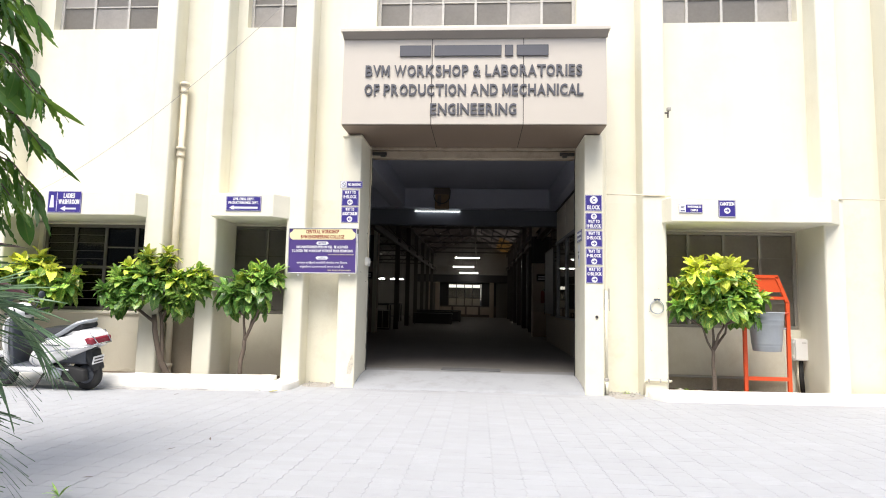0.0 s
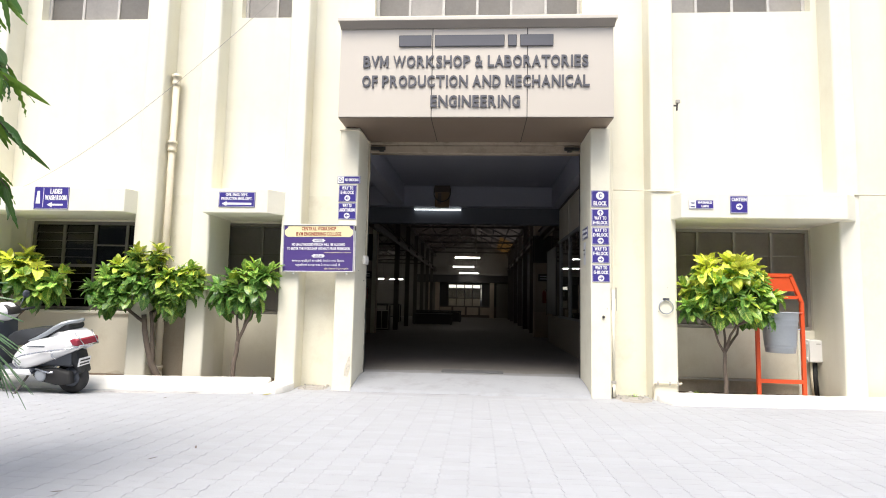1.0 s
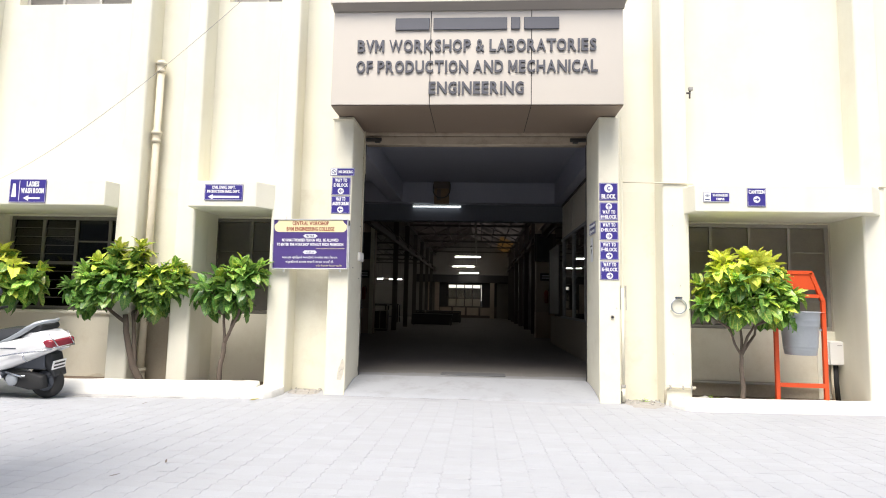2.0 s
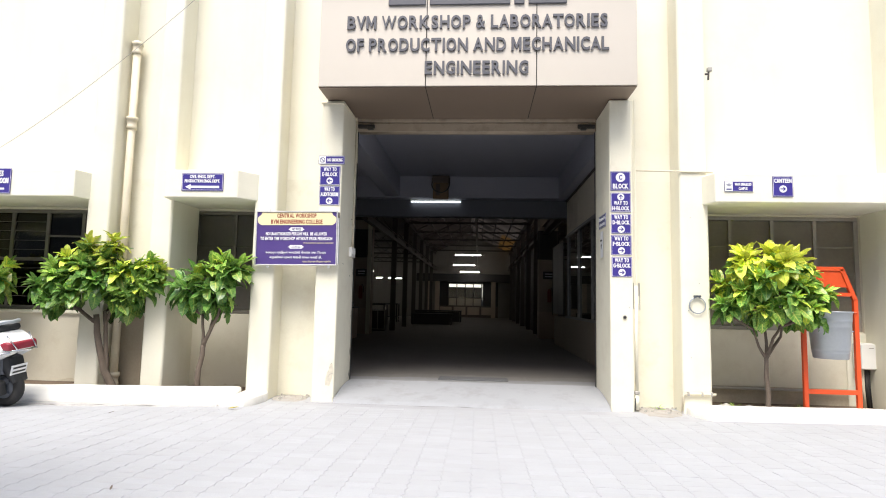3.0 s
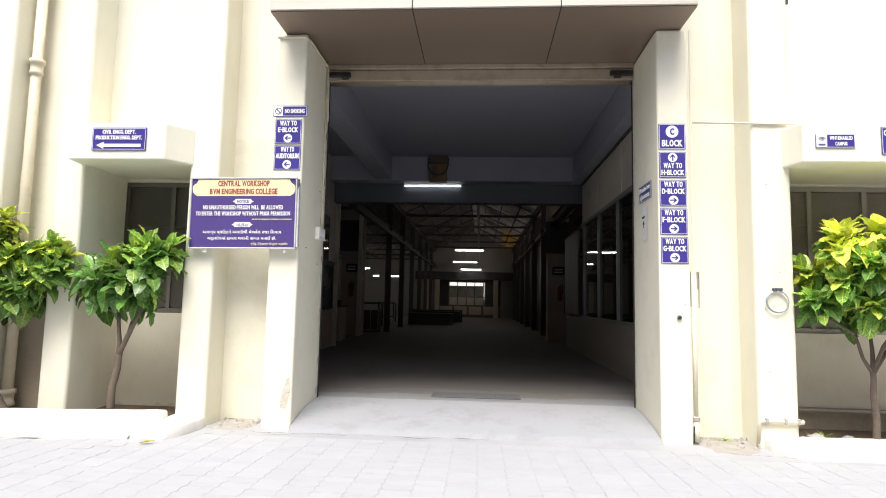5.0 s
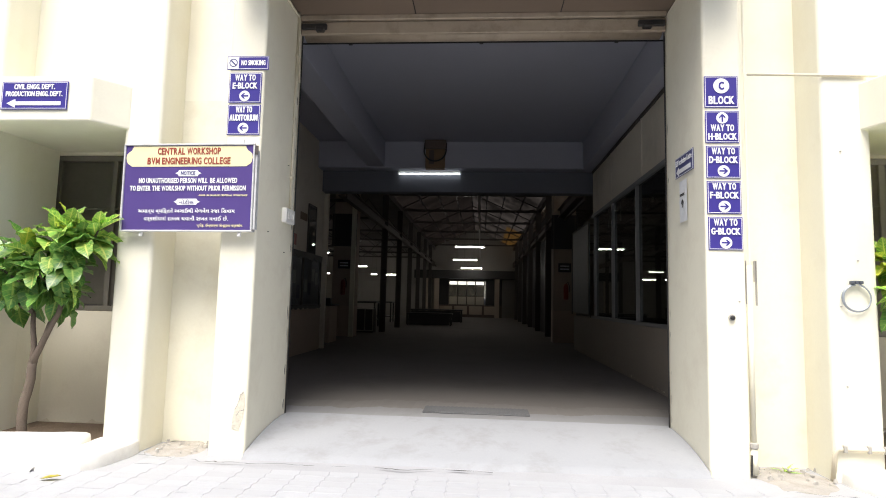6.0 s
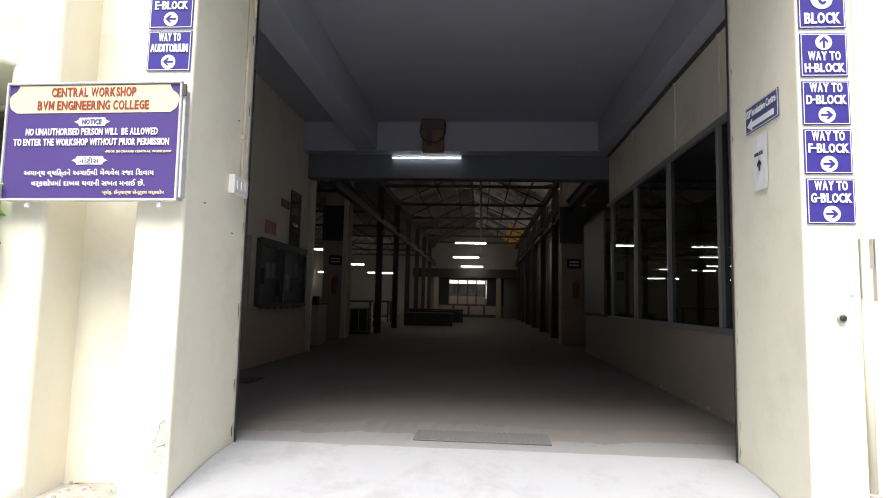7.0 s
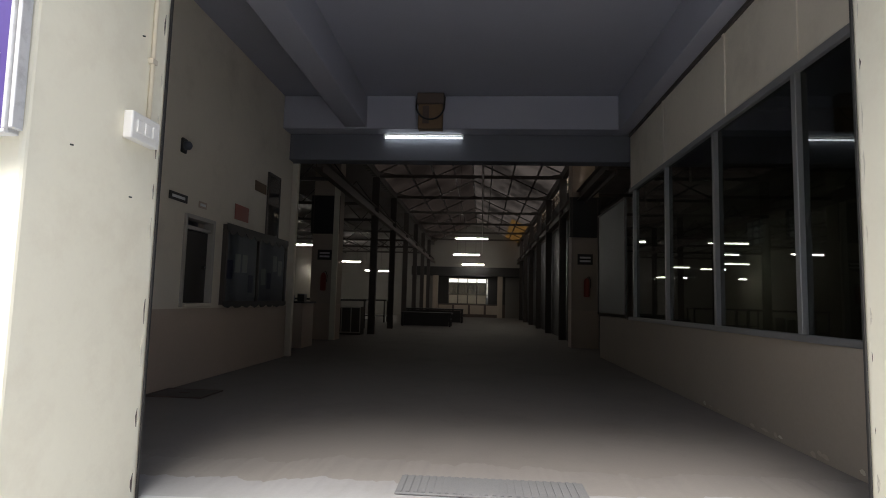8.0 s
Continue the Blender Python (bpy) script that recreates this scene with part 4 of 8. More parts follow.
def crack(points, width, label):
    """Thin dark open joint with a ragged line."""
    bm = bmesh.new()
    prev = None
    n = 70
    (ax, ay), (bx, by) = points
    for i in range(n + 1):
        f = i / n
        x, y = ax + (bx - ax) * f, ay + (by - ay) * f + 0.05 * noise.noise((ax + f * 9, ay, 3.0)) + 0.014 * noise.noise((f * 60, ay, 1.0))
        w = width * max(0.0, 0.5 + 1.6 * noise.noise((f * 14, ay * 3, 8.0)))
        z = ground_z(y) + 0.015
        row = (bm.verts.new((x, y - w, z)), bm.verts.new((x, y + w, z)))
        if prev and w > 0.0005:
            bm.faces.new((prev[0], row[0], row[1], prev[1]))
        prev = row
    return setting("crack", bm, JOINT, label, "crack")


crack([(-1.75, -0.20), (0.3, -0.16)], 0.0075, "dark ragged crack where ramp meets paving")
crack([(-6.0, -1.00), (-3.4, -0.72)], 0.006, "dark ragged crack along the kerb foot")
crack([(2.2, -0.30), (3.0, -0.46)], 0.004, "dark ragged crack along the kerb foot")
crack([(-2.36, 0.30), (-1.86, 0.36)], 0.008, "dark ragged crack at the foot of the wall")
crack([(-2.30, -0.10), (-1.60, -0.22)], 0.005, "dark ragged crack in the paving")
for x, z in ((2.89, 1.55), (2.78, 0.66), (2.76, 1.22), (2.06, 1.24), (2.80, 2.35)):
    bm = bmesh.new()
    tube(bm, [(x, 0.01, z), (x + 0.002, -0.012, z - 0.004)], 0.0045, 6)
    setting("nail", bm, STONE, "old nail in the pilaster", "nail")
# flaked plaster along the foot of the low wall
rng = random.Random(8)
for k in range(16):
    y, z = rng.uniform(0.95, 4.2), 0.165 + rng.uniform(0.0, 0.035)
    w, h = rng.uniform(0.02, 0.07), rng.uniform(0.012, 0.035)
    bm = bmesh.new()
    prism(bm, [(y - w, z), (y - w * 0.4, z - h * 0.2), (y + w * 0.6, z + h * 0.1), (y + w, z + h * 0.5), (y + w * 0.3, z + h), (y - w * 0.5, z + h * 0.8)], RW - 0.003, RW + 0.001, axis="x")
    setting("plaster_chip", bm, COLUMN_PAINT if k % 3 else CHIP, "flaked plaster at the wall foot", "patch")


def foot_band(x0, x1, y, label, rise=0.05, material=SPLASH):
    """Band up the foot of a wall (mud splashes, brown recess band), with a ragged upper edge."""
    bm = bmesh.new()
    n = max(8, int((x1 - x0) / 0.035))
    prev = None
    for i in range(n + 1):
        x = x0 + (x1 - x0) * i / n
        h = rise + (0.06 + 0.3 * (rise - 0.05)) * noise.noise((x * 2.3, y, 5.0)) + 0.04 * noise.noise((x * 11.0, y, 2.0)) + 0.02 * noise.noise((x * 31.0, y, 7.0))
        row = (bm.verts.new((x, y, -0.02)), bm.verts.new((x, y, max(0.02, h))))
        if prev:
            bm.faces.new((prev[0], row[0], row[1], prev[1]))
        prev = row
    return setting("wall_foot_band", bm, material, label, "stain")


for x0, x1, y in ((-7.18, -4.85, 0.697), (-3.74, -2.68, 0.697)):
    foot_band(x0, x1, y, "brown mud splashes on the wall foot")
# darker brown over the lower metre of the recess wall
foot_band(-4.615, -4.06, 0.327, "brown ragged-topped band low in the pipe recess", 1.05, RECESS_BROWN)
# ---- entrance sign ----
def entrance_sign():
    s = thing("entrance_sign", pose(0.151, -0.43, 3.86), "beige metal-clad entrance sign box with raised dark letters", "sign")
    hw = 1.925
    part("body", rounded(boxes((-hw, hw, 0.02, 0.83, 0.0, 1.36)), 0.004, 1), CLADDING, s)
    # face panels with open joints
    cuts = [-hw, -0.60, 0.735, hw]
    for a, b in zip(cuts, cuts[1:]):
        part("face_panel", rounded(boxes((a + 0.005, b - 0.005, 0.0, 0.018, 0.0, 1.33)), 0.003, 1), CLADDING, s)
        if b < hw:
            part("joint", boxes((b - 0.005, b + 0.005, 0.006, 0.0195, 0.0, 1.33)), JOINT, s, "dark open joint")
            part("joint", boxes((b - 0.006, b + 0.006, 0.022, 1.24, -0.007, -0.0005)), JOINT, s, "dark open joint")
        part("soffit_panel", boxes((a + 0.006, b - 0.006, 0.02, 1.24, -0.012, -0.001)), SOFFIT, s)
    part("cornice", rounded(boxes((-hw - 0.025, hw + 0.035, -0.11, 0.82, 1.362, 1.41)), 0.005, 1), CLADDING, s, "thin projecting metal cornice")
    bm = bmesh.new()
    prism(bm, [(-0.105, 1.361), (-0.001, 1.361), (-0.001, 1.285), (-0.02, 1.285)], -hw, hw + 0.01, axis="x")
    part("cove", bm, COVE, s, "slanting underside of the cornice, shade in its brown colour")
    # the first line stays a plain row of bars
    rows = [("BVM WORKSHOP & LABORATORIES", -1.431, 1.725, 0.80), ("OF PRODUCTION AND MECHANICAL", -1.438, 1.74, 0.512), ("ENGINEERING", -0.462, 0.787, 0.222)]
    x = -0.927 - 0.151
    for w in (0.46, 0.98, 0.12, 0.46):
        part("bar", rounded(boxes((x, x + w, -0.025, 0.0, 1.10 - 0.083, 1.10 + 0.083)), 0.006, 1), LETTER, s, "raised dark metal bar")
        x += w + 0.05
    for text, a, b, z in rows:
        letter_row(text, s, (a + b) / 2 - 0.151, -0.012, z, b - a, 0.166, 0.018, LETTER)
    return s


entrance_sign()


# ---- roller shutter above the gate ----
def roller_shutter():
    s = thing("roller_shutter", pose(0.145, 0.80, 3.62), "rolled-up dusty steel roller shutter above the gate", "shutter")
    w = 1.685
    part("box_front", rounded(boxes((-w, w, -0.02, 0.02, 0.05, 0.17)), 0.006, 1), SHUTTER, s)
    part("box_top", rounded(boxes((-w, w, -0.07, 0.02, 0.235, 0.243)), 0.003, 1), SHUTTER, s)
    part("box_lip", rounded(boxes((-w, w, -0.045, 0.03, 0.178, 0.228)), 0.006, 1), SHUTTER, s)
    bm = bmesh.new()
    lathe(bm, [(0.10, -w), (0.10, w)], 20, "x", (0, 0.16, 0.16))
    part("roll", bm, SHUTTER, s, "", True)
    for sgn in (-1, 1):
        part("bracket", rounded(boxes((sgn * 1.55 - 0.12, sgn * 1.55 + 0.12, -0.06, -0.021, 0.085, 0.14), (sgn * 1.50 - 0.03, sgn * 1.50 + 0.05, -0.09, -0.021, 0.06, 0.10)), 0.008, 1), BLACK_PAINT, s)
    for x in (-w + 0.0, w - 0.012):
        part("guide_rail", boxes((x + (0.003 if x < 0 else 0.0), x + (0.012 if x < 0 else 0.009), 0.016, 0.03, -3.46, 0.05)), BLACK_PAINT, s, "dark steel guide rail")
    return s


roller_shutter()

# thin black rail under the ceiling on short hangers
r = thing("ceiling_rail", pose(0.19, 1.37, 3.852), "thin black steel rail on hangers under the ceiling", "rail")
part("bar", boxes((-1.94, 1.93, -0.006, 0.006, 0.0, 0.012)), BLACK_PAINT, r)
for x in (-1.396, -0.03, 1.338):
    part("hanger", rounded(boxes((x - 0.02, x + 0.02, -0.012, 0.012, -0.012, 0.505)), 0.004, 1), BLACK_PAINT, r, "black flat hanger")


# ---- blue direction signs ----
def arrow(parent, x, z, size, turn, material, y=-0.006):
    """A plain arrow pointing right, turned by degrees."""
    pts = [(-0.5, -0.09), (0.16, -0.09), (-0.10, -0.36), (0.12, -0.36), (0.5, 0.0), (0.12, 0.36), (-0.10, 0.36), (0.16, 0.09), (-0.5, 0.09)]
    c, s_ = math.cos(radians(turn)), math.sin(radians(turn))
    bm = bmesh.new()
    prism(bm, [((p * c - q * s_) * size, (p * s_ + q * c) * size) for p, q in pts], 0.0, 0.002)
    ob = part("arrow", bm, material, parent)
    ob.location = (x, y, z)
    return ob


def disc(parent, x, z, r, material, y=-0.004, name="disc"):
    bm = bmesh.new()
    prism(bm, [(r * math.cos(2 * math.pi * k / 28), r * math.sin(2 * math.pi * k / 28)) for k in range(28)], 0.0, 0.002)
    ob = part(name, bm, material, parent)
    ob.location = (x, y, z)
    return ob


def board(name, m, w, h, label, base=BLUE, border=WHITE, group="", edge=0.006, inset=0.006):
    """Thin enamelled board with a fine border line; faces -y of its own axes, centred."""
    s = thing(name, m, label, "sign", group)
    part("panel", rounded(boxes((-w / 2, w / 2, 0.0, 0.006, -h / 2, h / 2)), 0.002, 1), base, s)
    if border:
        a, b, e = w / 2 - inset, h / 2 - inset, 0.0035
        for r in ((-a, a, b - e, b), (-a, a, -b, -b + e), (-a, -a + e, -b + e, b - e), (a - e, a, -b + e, b - e)):
            part("border", boxes((r[0], r[1], -0.0015, 0.001, r[2], r[3])), border, s)
    return s


def block_sign(x, z, lines, turn, low, label, w=0.245, h=0.243, big=None):
    s = board("direction_sign", pose(x, -0.008, z), w, h, label, group="block direction signs")
    if big:
        disc(s, 0, 0.045, 0.058, WHITE)
        write(big, s, 0, 0.045, 0.036, 0.062, BLUE, y=-0.0065)
        write(lines[0], s, 0, -0.065, 0.185, 0.062, WHITE)
        return s
    zz = -0.068 if low else 0.068
    disc(s, 0, zz, 0.043, WHITE)
    arrow(s, 0, zz, 0.062, turn, BLUE)
    base = 0.062 if not low else 0.076
    for k, (t, tw) in enumerate(lines):
        z0 = (0.082 - 0.066 * k) if low else (-0.008 - 0.066 * k)
        write(t, s, 0, z0, tw, 0.05, WHITE)
    return s


block_sign(1.966, 2.797, ["BLOCK"], 0, False, "square violet-blue sign with a white disc, on gate pilaster", big="C")
block_sign(1.968, 2.528, [("WAY TO", 0.165), ("H-BLOCK", 0.205)], 90, False, "square violet-blue sign with an upward arrow, on gate pilaster")
block_sign(1.970, 2.262, [("WAY TO", 0.165), ("D-BLOCK", 0.205)], 0, True, "square violet-blue sign with a sideways arrow, on gate pilaster")
block_sign(1.971, 1.997, [("WAY TO", 0.165), ("F-BLOCK", 0.205)], 0, True, "square violet-blue sign with a sideways arrow, on gate pilaster")
block_sign(1.975, 1.730, [("WAY TO", 0.165), ("G-BLOCK", 0.205)], 0, True, "square violet-blue sign with a sideways arrow, on gate pilaster")
block_sign(-1.695, 2.843, [("WAY TO", 0.165), ("E-BLOCK", 0.20)], 180, True, "square violet-blue sign with an arrow, on gate pilaster", w=0.265, h=0.248)
block_sign(-1.693, 2.582, [("WAY TO", 0.13), ("AUDITORIUM", 0.225)], 180, True, "square violet-blue auditorium sign with an arrow", w=0.265, h=0.245)

s = board("no_smoking_sign", pose(-1.682, -0.008, 3.047), 0.34, 0.112, "small violet-blue no smoking sign with white end", edge=0.004)
part("symbol_field", boxes((-0.162, -0.075, -0.0025, 0.0, -0.048, 0.048)), WHITE, s, "white field")
for k in range(20):
    a0, a1 = 2 * math.pi * k / 20, 2 * math.pi * (k + 1) / 20
    bm = bmesh.new()
    prism(bm, [(0.034 * math.cos(a0), 0.034 * math.sin(a0)), (0.034 * math.cos(a1), 0.034 * math.sin(a1)), (0.027 * math.cos(a1), 0.027 * math.sin(a1)), (0.027 * math.cos(a0), 0.027 * math.sin(a0))], 0.0, 0.002)
    ob = part("ring_piece", bm, SLATE_BLUE, s)
    ob.location = (-0.118, -0.0045, 0)
bm = bmesh.new()
prism(bm, [(-0.026, 0.019), (-0.019, 0.026), (0.026, -0.019), (0.019, -0.026)], 0.0, 0.002)
part("slash", bm, SLATE_BLUE, s).location = (-0.118, -0.0045, 0)
write("NO SMOKING", s, 0.045, 0, 0.195, 0.042, WHITE)

s = board("department_sign", pose(-3.262, -0.232, 2.70), 0.54, 0.222, "violet-blue department sign with white arrow, on window hood", inset=0.008)
write("CIVIL ENGG. DEPT.", s, 0, 0.068, 0.33, 0.040, WHITE)
write("PRODUCTION ENGG. DEPT.", s, 0, 0.012, 0.46, 0.040, WHITE)
part("arrow_shaft", boxes((-0.15, 0.22, -0.003, 0.0, -0.078, -0.048)), WHITE, s)
bm = bmesh.new()
prism(bm, [(-0.15, -0.028), (-0.22, -0.063), (-0.15, -0.098)], -0.003, 0.0)
part("arrow_head", bm, WHITE, s)

s = board("campus_sign", pose(3.287, -0.232, 2.692), 0.33, 0.122, "small white and blue wireless campus sign on hood", base=BLUE, border=WHITE, inset=0.003)
part("symbol_field", boxes((-0.160, -0.072, -0.0025, 0.0, -0.056, 0.056)), WHITE, s, "white field")
for r in (0.014, 0.026, 0.038):
    bm = bmesh.new()
    tube(bm, arc((-0.116, -0.004, -0.006), r, 40, 140, 8), 0.0028, 4)
    part("wave", bm, SLATE_BLUE, s)
part("symbol_bar", boxes((-0.145, -0.087, -0.004, -0.0026, -0.042, -0.026)), SLATE_BLUE, s)
write("WI-FI ENABLED", s, 0.046, 0.024, 0.19, 0.032, WHITE)
write("CAMPUS", s, 0.046, -0.026, 0.10, 0.032, WHITE)

s = board("canteen_sign", pose(3.789, -0.232, 2.695), 0.235, 0.242, "square violet-blue canteen sign with white disc on hood")
write("CANTEEN", s, 0, 0.068, 0.195, 0.05, WHITE)
disc(s, 0, -0.03, 0.043, WHITE)
arrow(s, 0, -0.03, 0.062, 0, BLUE)

s = board("wash_room_sign", pose(-6.084, -0.232, 2.70), 0.54, 0.335, "violet-blue ladies wash room sign on window hood", inset=0.006)
bm = bmesh.new()
prism(bm, [(-0.235, -0.09), (-0.165, -0.09), (-0.182, 0.10), (-0.218, 0.10)], -0.003, 0.0)
part("symbol", bm, WHITE, s, "plain white tapered symbol")
part("divider", boxes((-0.125, -0.118, -0.003, 0.0, -0.14, 0.14)), WHITE, s)
write("LADIES", s, 0.075, 0.095, 0.18, 0.075, WHITE)
write("WASH ROOM", s, 0.075, 0.0, 0.33, 0.075, WHITE)
part("arrow_shaft", boxes((0.02, 0.19, -0.003, 0.0, -0.118, -0.092)), WHITE, s)
bm = bmesh.new()
prism(bm, [(0.02, -0.065), (-0.06, -0.105), (0.02, -0.145)], -0.003, 0.0)
part("arrow_head", bm, WHITE, s)

# framed notice board
def notice_board():
    s = thing("notice_board", pose(-2.077, -0.075, 2.022) @ pose(0, 0, 0, 0, -0.6, 0), "framed violet workshop notice board with pale yellow heading", "sign")
    w, h = 1.05, 0.69
    part("backing", rounded(boxes((-w / 2 + 0.004, w / 2 - 0.004, 0.01, 0.06, -h / 2 + 0.004, h / 2 - 0.004)), 0.004, 1), FRAME_WHITE, s)
    for nm, r in (("frame_rail", (-w / 2, w / 2, h / 2 - 0.013, h / 2)), ("frame_rail", (-w / 2, w / 2, -h / 2, -h / 2 + 0.013)), ("frame_rail", (-w / 2, -w / 2 + 0.013, -h / 2 + 0.013, h / 2 - 0.013)), ("frame_rail", (w / 2 - 0.013, w / 2, -h / 2 + 0.013, h / 2 - 0.013))):
        part(nm, rounded(boxes((r[0], r[1], -0.012, 0.009, r[2], r[3])), 0.003, 1), FRAME_WHITE, s)
    part("panel", boxes((-w / 2 + 0.0135, w / 2 - 0.0135, 0.0, 0.008, -h / 2 + 0.0135, h / 2 - 0.0135)), NOTICE_BLUE, s)
    # heading field with notched corners
    a, top, low = 0.503, 0.326, 0.165
    out = [(-a + 0.045, low), (a - 0.045, low)] + [(a - 0.045 + 0.045 * math.sin(radians(t)), low + 0.045 * (1 - math.cos(radians(t))) + 0.008) for t in (20, 45, 70, 90)]
    out += [(a + 0.004, 0.235), (a - 0.0, 0.262)] + [(a - 0.05 * math.sin(radians(t)), top - 0.05 * math.cos(radians(t))) for t in (20, 45, 70)]
    out += [(a - 0.052, top), (-a + 0.052, top)]
    out += [(-x, z) for x, z in reversed(out[2:-2])]
    bm = bmesh.new()
    prism(bm, out, -0.003, 0.0)
    part("heading_field", bm, PALE_YELLOW, s, "pale yellow heading field")
    write("CENTRAL WORKSHOP", s, 0.0, 0.286, 0.505, 0.054, RED_INK, y=-0.005, bold=0.014)
    write("BVM ENGINEERING COLLEGE", s, 0.0, 0.209, 0.665, 0.054, RED_INK, y=-0.005, bold=0.014)
    for z, ww, t, th in ((0.112, 0.15, "NOTICE", 0.030), (-0.112, 0.15, "નોટીસ", 0.036)):
        bm = bmesh.new()
        prism(bm, [(-ww / 2, -0.024), (ww / 2, -0.024), (ww / 2 + 0.008, -0.01), (ww / 2 + 0.03, 0.0), (ww / 2 + 0.008, 0.01), (ww / 2, 0.024), (-ww / 2, 0.024), (-ww / 2 - 0.008, 0.01), (-ww / 2 - 0.03, 0.0), (-ww / 2 - 0.008, -0.01)], -0.003, 0.0)
        part("name_plate", bm, WHITE, s).location = (0, 0, z)
        write(t, s, 0, z, 0.115, th, SLATE_BLUE, y=-0.005, bold=0.0)
    write("NO UNAUTHORISED PERSON WILL  BE ALLOWED", s, 0.0, 0.054, 0.785, 0.040, WHITE, bold=0.013)
    write("TO ENTER THE WORKSHOP WITHOUT PRIOR PERMISSION", s, 0.0, -0.006, 0.925, 0.040, WHITE, bold=0.013)
    write("-PROF. IN CHARGE CENTRAL WORKSHOP", s, 0.285, -0.062, 0.39, 0.013, PALE_YELLOW)
    write("અમાન્ય વ્યિક્તને અગાઉથી મેળવેલ રજા િસવાય", s, 0.0, -0.185, 0.77, 0.048, WHITE)
    write("વર્કશોપમાં દાખલ થવાની સખત મનાઈ છે.", s, 0.0, -0.245, 0.67, 0.048, WHITE)
    write("પ્રોફ. ઈન્ચાર્જ સેન્ટ્રલ વર્કશોપ", s, 0.27, -0.297, 0.36, 0.032, PALE_YELLOW)
    part("side_bracket", rounded(boxes((w / 2 + 0.002, w / 2 + 0.018, 0.0, 0.05, -h / 2 + 0.02, h / 2 - 0.05)), 0.003, 1), FRAME_WHITE, s, "scuffed metal side strip")
    part("latch", rounded(boxes((w / 2 + 0.004, w / 2 + 0.026, -0.012, -0.001, h / 2 - 0.09, h / 2 - 0.02)), 0.003, 1), DARK_STEEL, s, "dark hinge plate")
    for x in (-0.36, 0.42):
        part("hanger", rounded(boxes((x - 0.013, x + 0.013, 0.0, 0.02, -h / 2 - 0.036, -h / 2 - 0.001)), 0.004, 1), WHITE_PLASTIC, s, "pale metal clip")
        part("hanger", rounded(boxes((x - 0.013, x + 0.013, 0.0, 0.02, h / 2 + 0.001, h / 2 + 0.035)), 0.004, 1), WHITE_PLASTIC, s, "pale metal clip")
    return s


notice_board()

# sign and paper on the gate jamb
s = board("incubation_sign", pose(OPEN_R - 0.010, 0.39, 2.345, 0, 0, -90) @ pose(0, 0, 0), 0.40, 0.17, "small slate-blue incubation centre sign on the gate jamb", base=SLATE_BLUE, inset=0.005)
write("SSIP Incubation Centre", s, 0, 0.035, 0.36, 0.048, WHITE, bold=0.006)
part("arrow_shaft", boxes((-0.11, 0.15, -0.003, 0.0, -0.058, -0.024)), WHITE, s)
bm = bmesh.new()
prism(bm, [(-0.11, -0.005), (-0.17, -0.041), (-0.11, -0.077)], -0.003, 0.0)
part("arrow_head", bm, WHITE, s)
s = thing("paper_notice", pose(OPEN_R - 0.006, 0.41, 2.045, 0, 0, -90), "weathered paper sheet with a small arrow, taped to jamb", "paper")
bm = bmesh.new()
vs = [[bm.verts.new((-0.085 + 0.17 * i / 6, -0.004 - 0.006 * abs(noise.noise((i * 0.7, j * 0.6, 1.0))), -0.17 + 0.34 * j / 8)) for i in range(7)] for j in range(9)]
for a, b in zip(vs, vs[1:]):
    for k in range(6):
        bm.faces.new((a[k], a[k + 1], b[k + 1], b[k]))
part("sheet", bm, PAPER, s)
write("H-BLOCK", s, 0, 0.05, 0.10, 0.022, BLACK_PAINT, y=-0.014)
arrow(s, 0, -0.02, 0.07, 90, BLACK_PAINT, y=-0.014)

# ---- pipes, cables, fittings on the front ----
def drain_pipe():
    p = thing("drain_pipe", pose(-4.53, 0.20, 0.0), "cream painted drain pipe with collars on the wall", "pipe")
    bm = bmesh.new()
    tube(bm, [(0, 0, 0.08), (0, 0, 4.76)], 0.05, 16)
    part("pipe", bm, PIPE, p, "", True)
    for z in (0.17, 3.60, 4.66):
        bm = bmesh.new()
        lathe(bm, [(0.05, z - 0.09), (0.066, z - 0.085), (0.066, z - 0.05), (0.058, z - 0.04), (0.062, z + 0.03), (0.074, z + 0.035), (0.074, z + 0.08), (0.05, z + 0.082)], 18)
        part("collar", bm, PIPE, p, "", True)
    return p


drain_pipe()


def wire(name, pts, r, material, label, category="cable"):
    bm = bmesh.new()
    tube(bm, pts, r, 6)
    ob = part(name, bm, material, None, "", True)
    return tagged(ob, label, category)


# thin overhead cable that droops across the facade
wire("overhead_cable", [(-7.2 + 5.0 * k / 24, -0.06 - 0.10 * math.sin(math.pi * k / 24), 2.72 + 3.85 * (k / 24) ** 1.42) for k in range(25)], 0.0042, STEEL_PAINT, "thin grey cable drooping across the facade")
# conduit down the edge of the gate pilaster
c = thing("conduit", pose(2.15, 0.035, 0.0), "cream painted conduit beside the gate pilaster", "conduit")
bm = bmesh.new()
tube(bm, [(0, 0, 0.20), (0, 0, 1.50)], 0.020, 10)
part("pipe", bm, CREAM, c, "", True)
bm = bmesh.new()
tube(bm, [(0, 0, 0.02), (0, 0, 0.20)], 0.027, 10)
part("sleeve", bm, CREAM, c, "wider painted sleeve at the foot", True)
bm = bmesh.new()
tube(bm, [(0.004, 0, 1.50), (0.004, 0, 3.85)], 0.009, 8)
part("wire", bm, CREAM, c)
bm = bmesh.new()
lathe(bm, [(0.022, 0.20), (0.034, 0.205), (0.034, 0.235), (0.022, 0.24)], 12, "z")
part("clamp", bm, STEEL_PAINT, c)
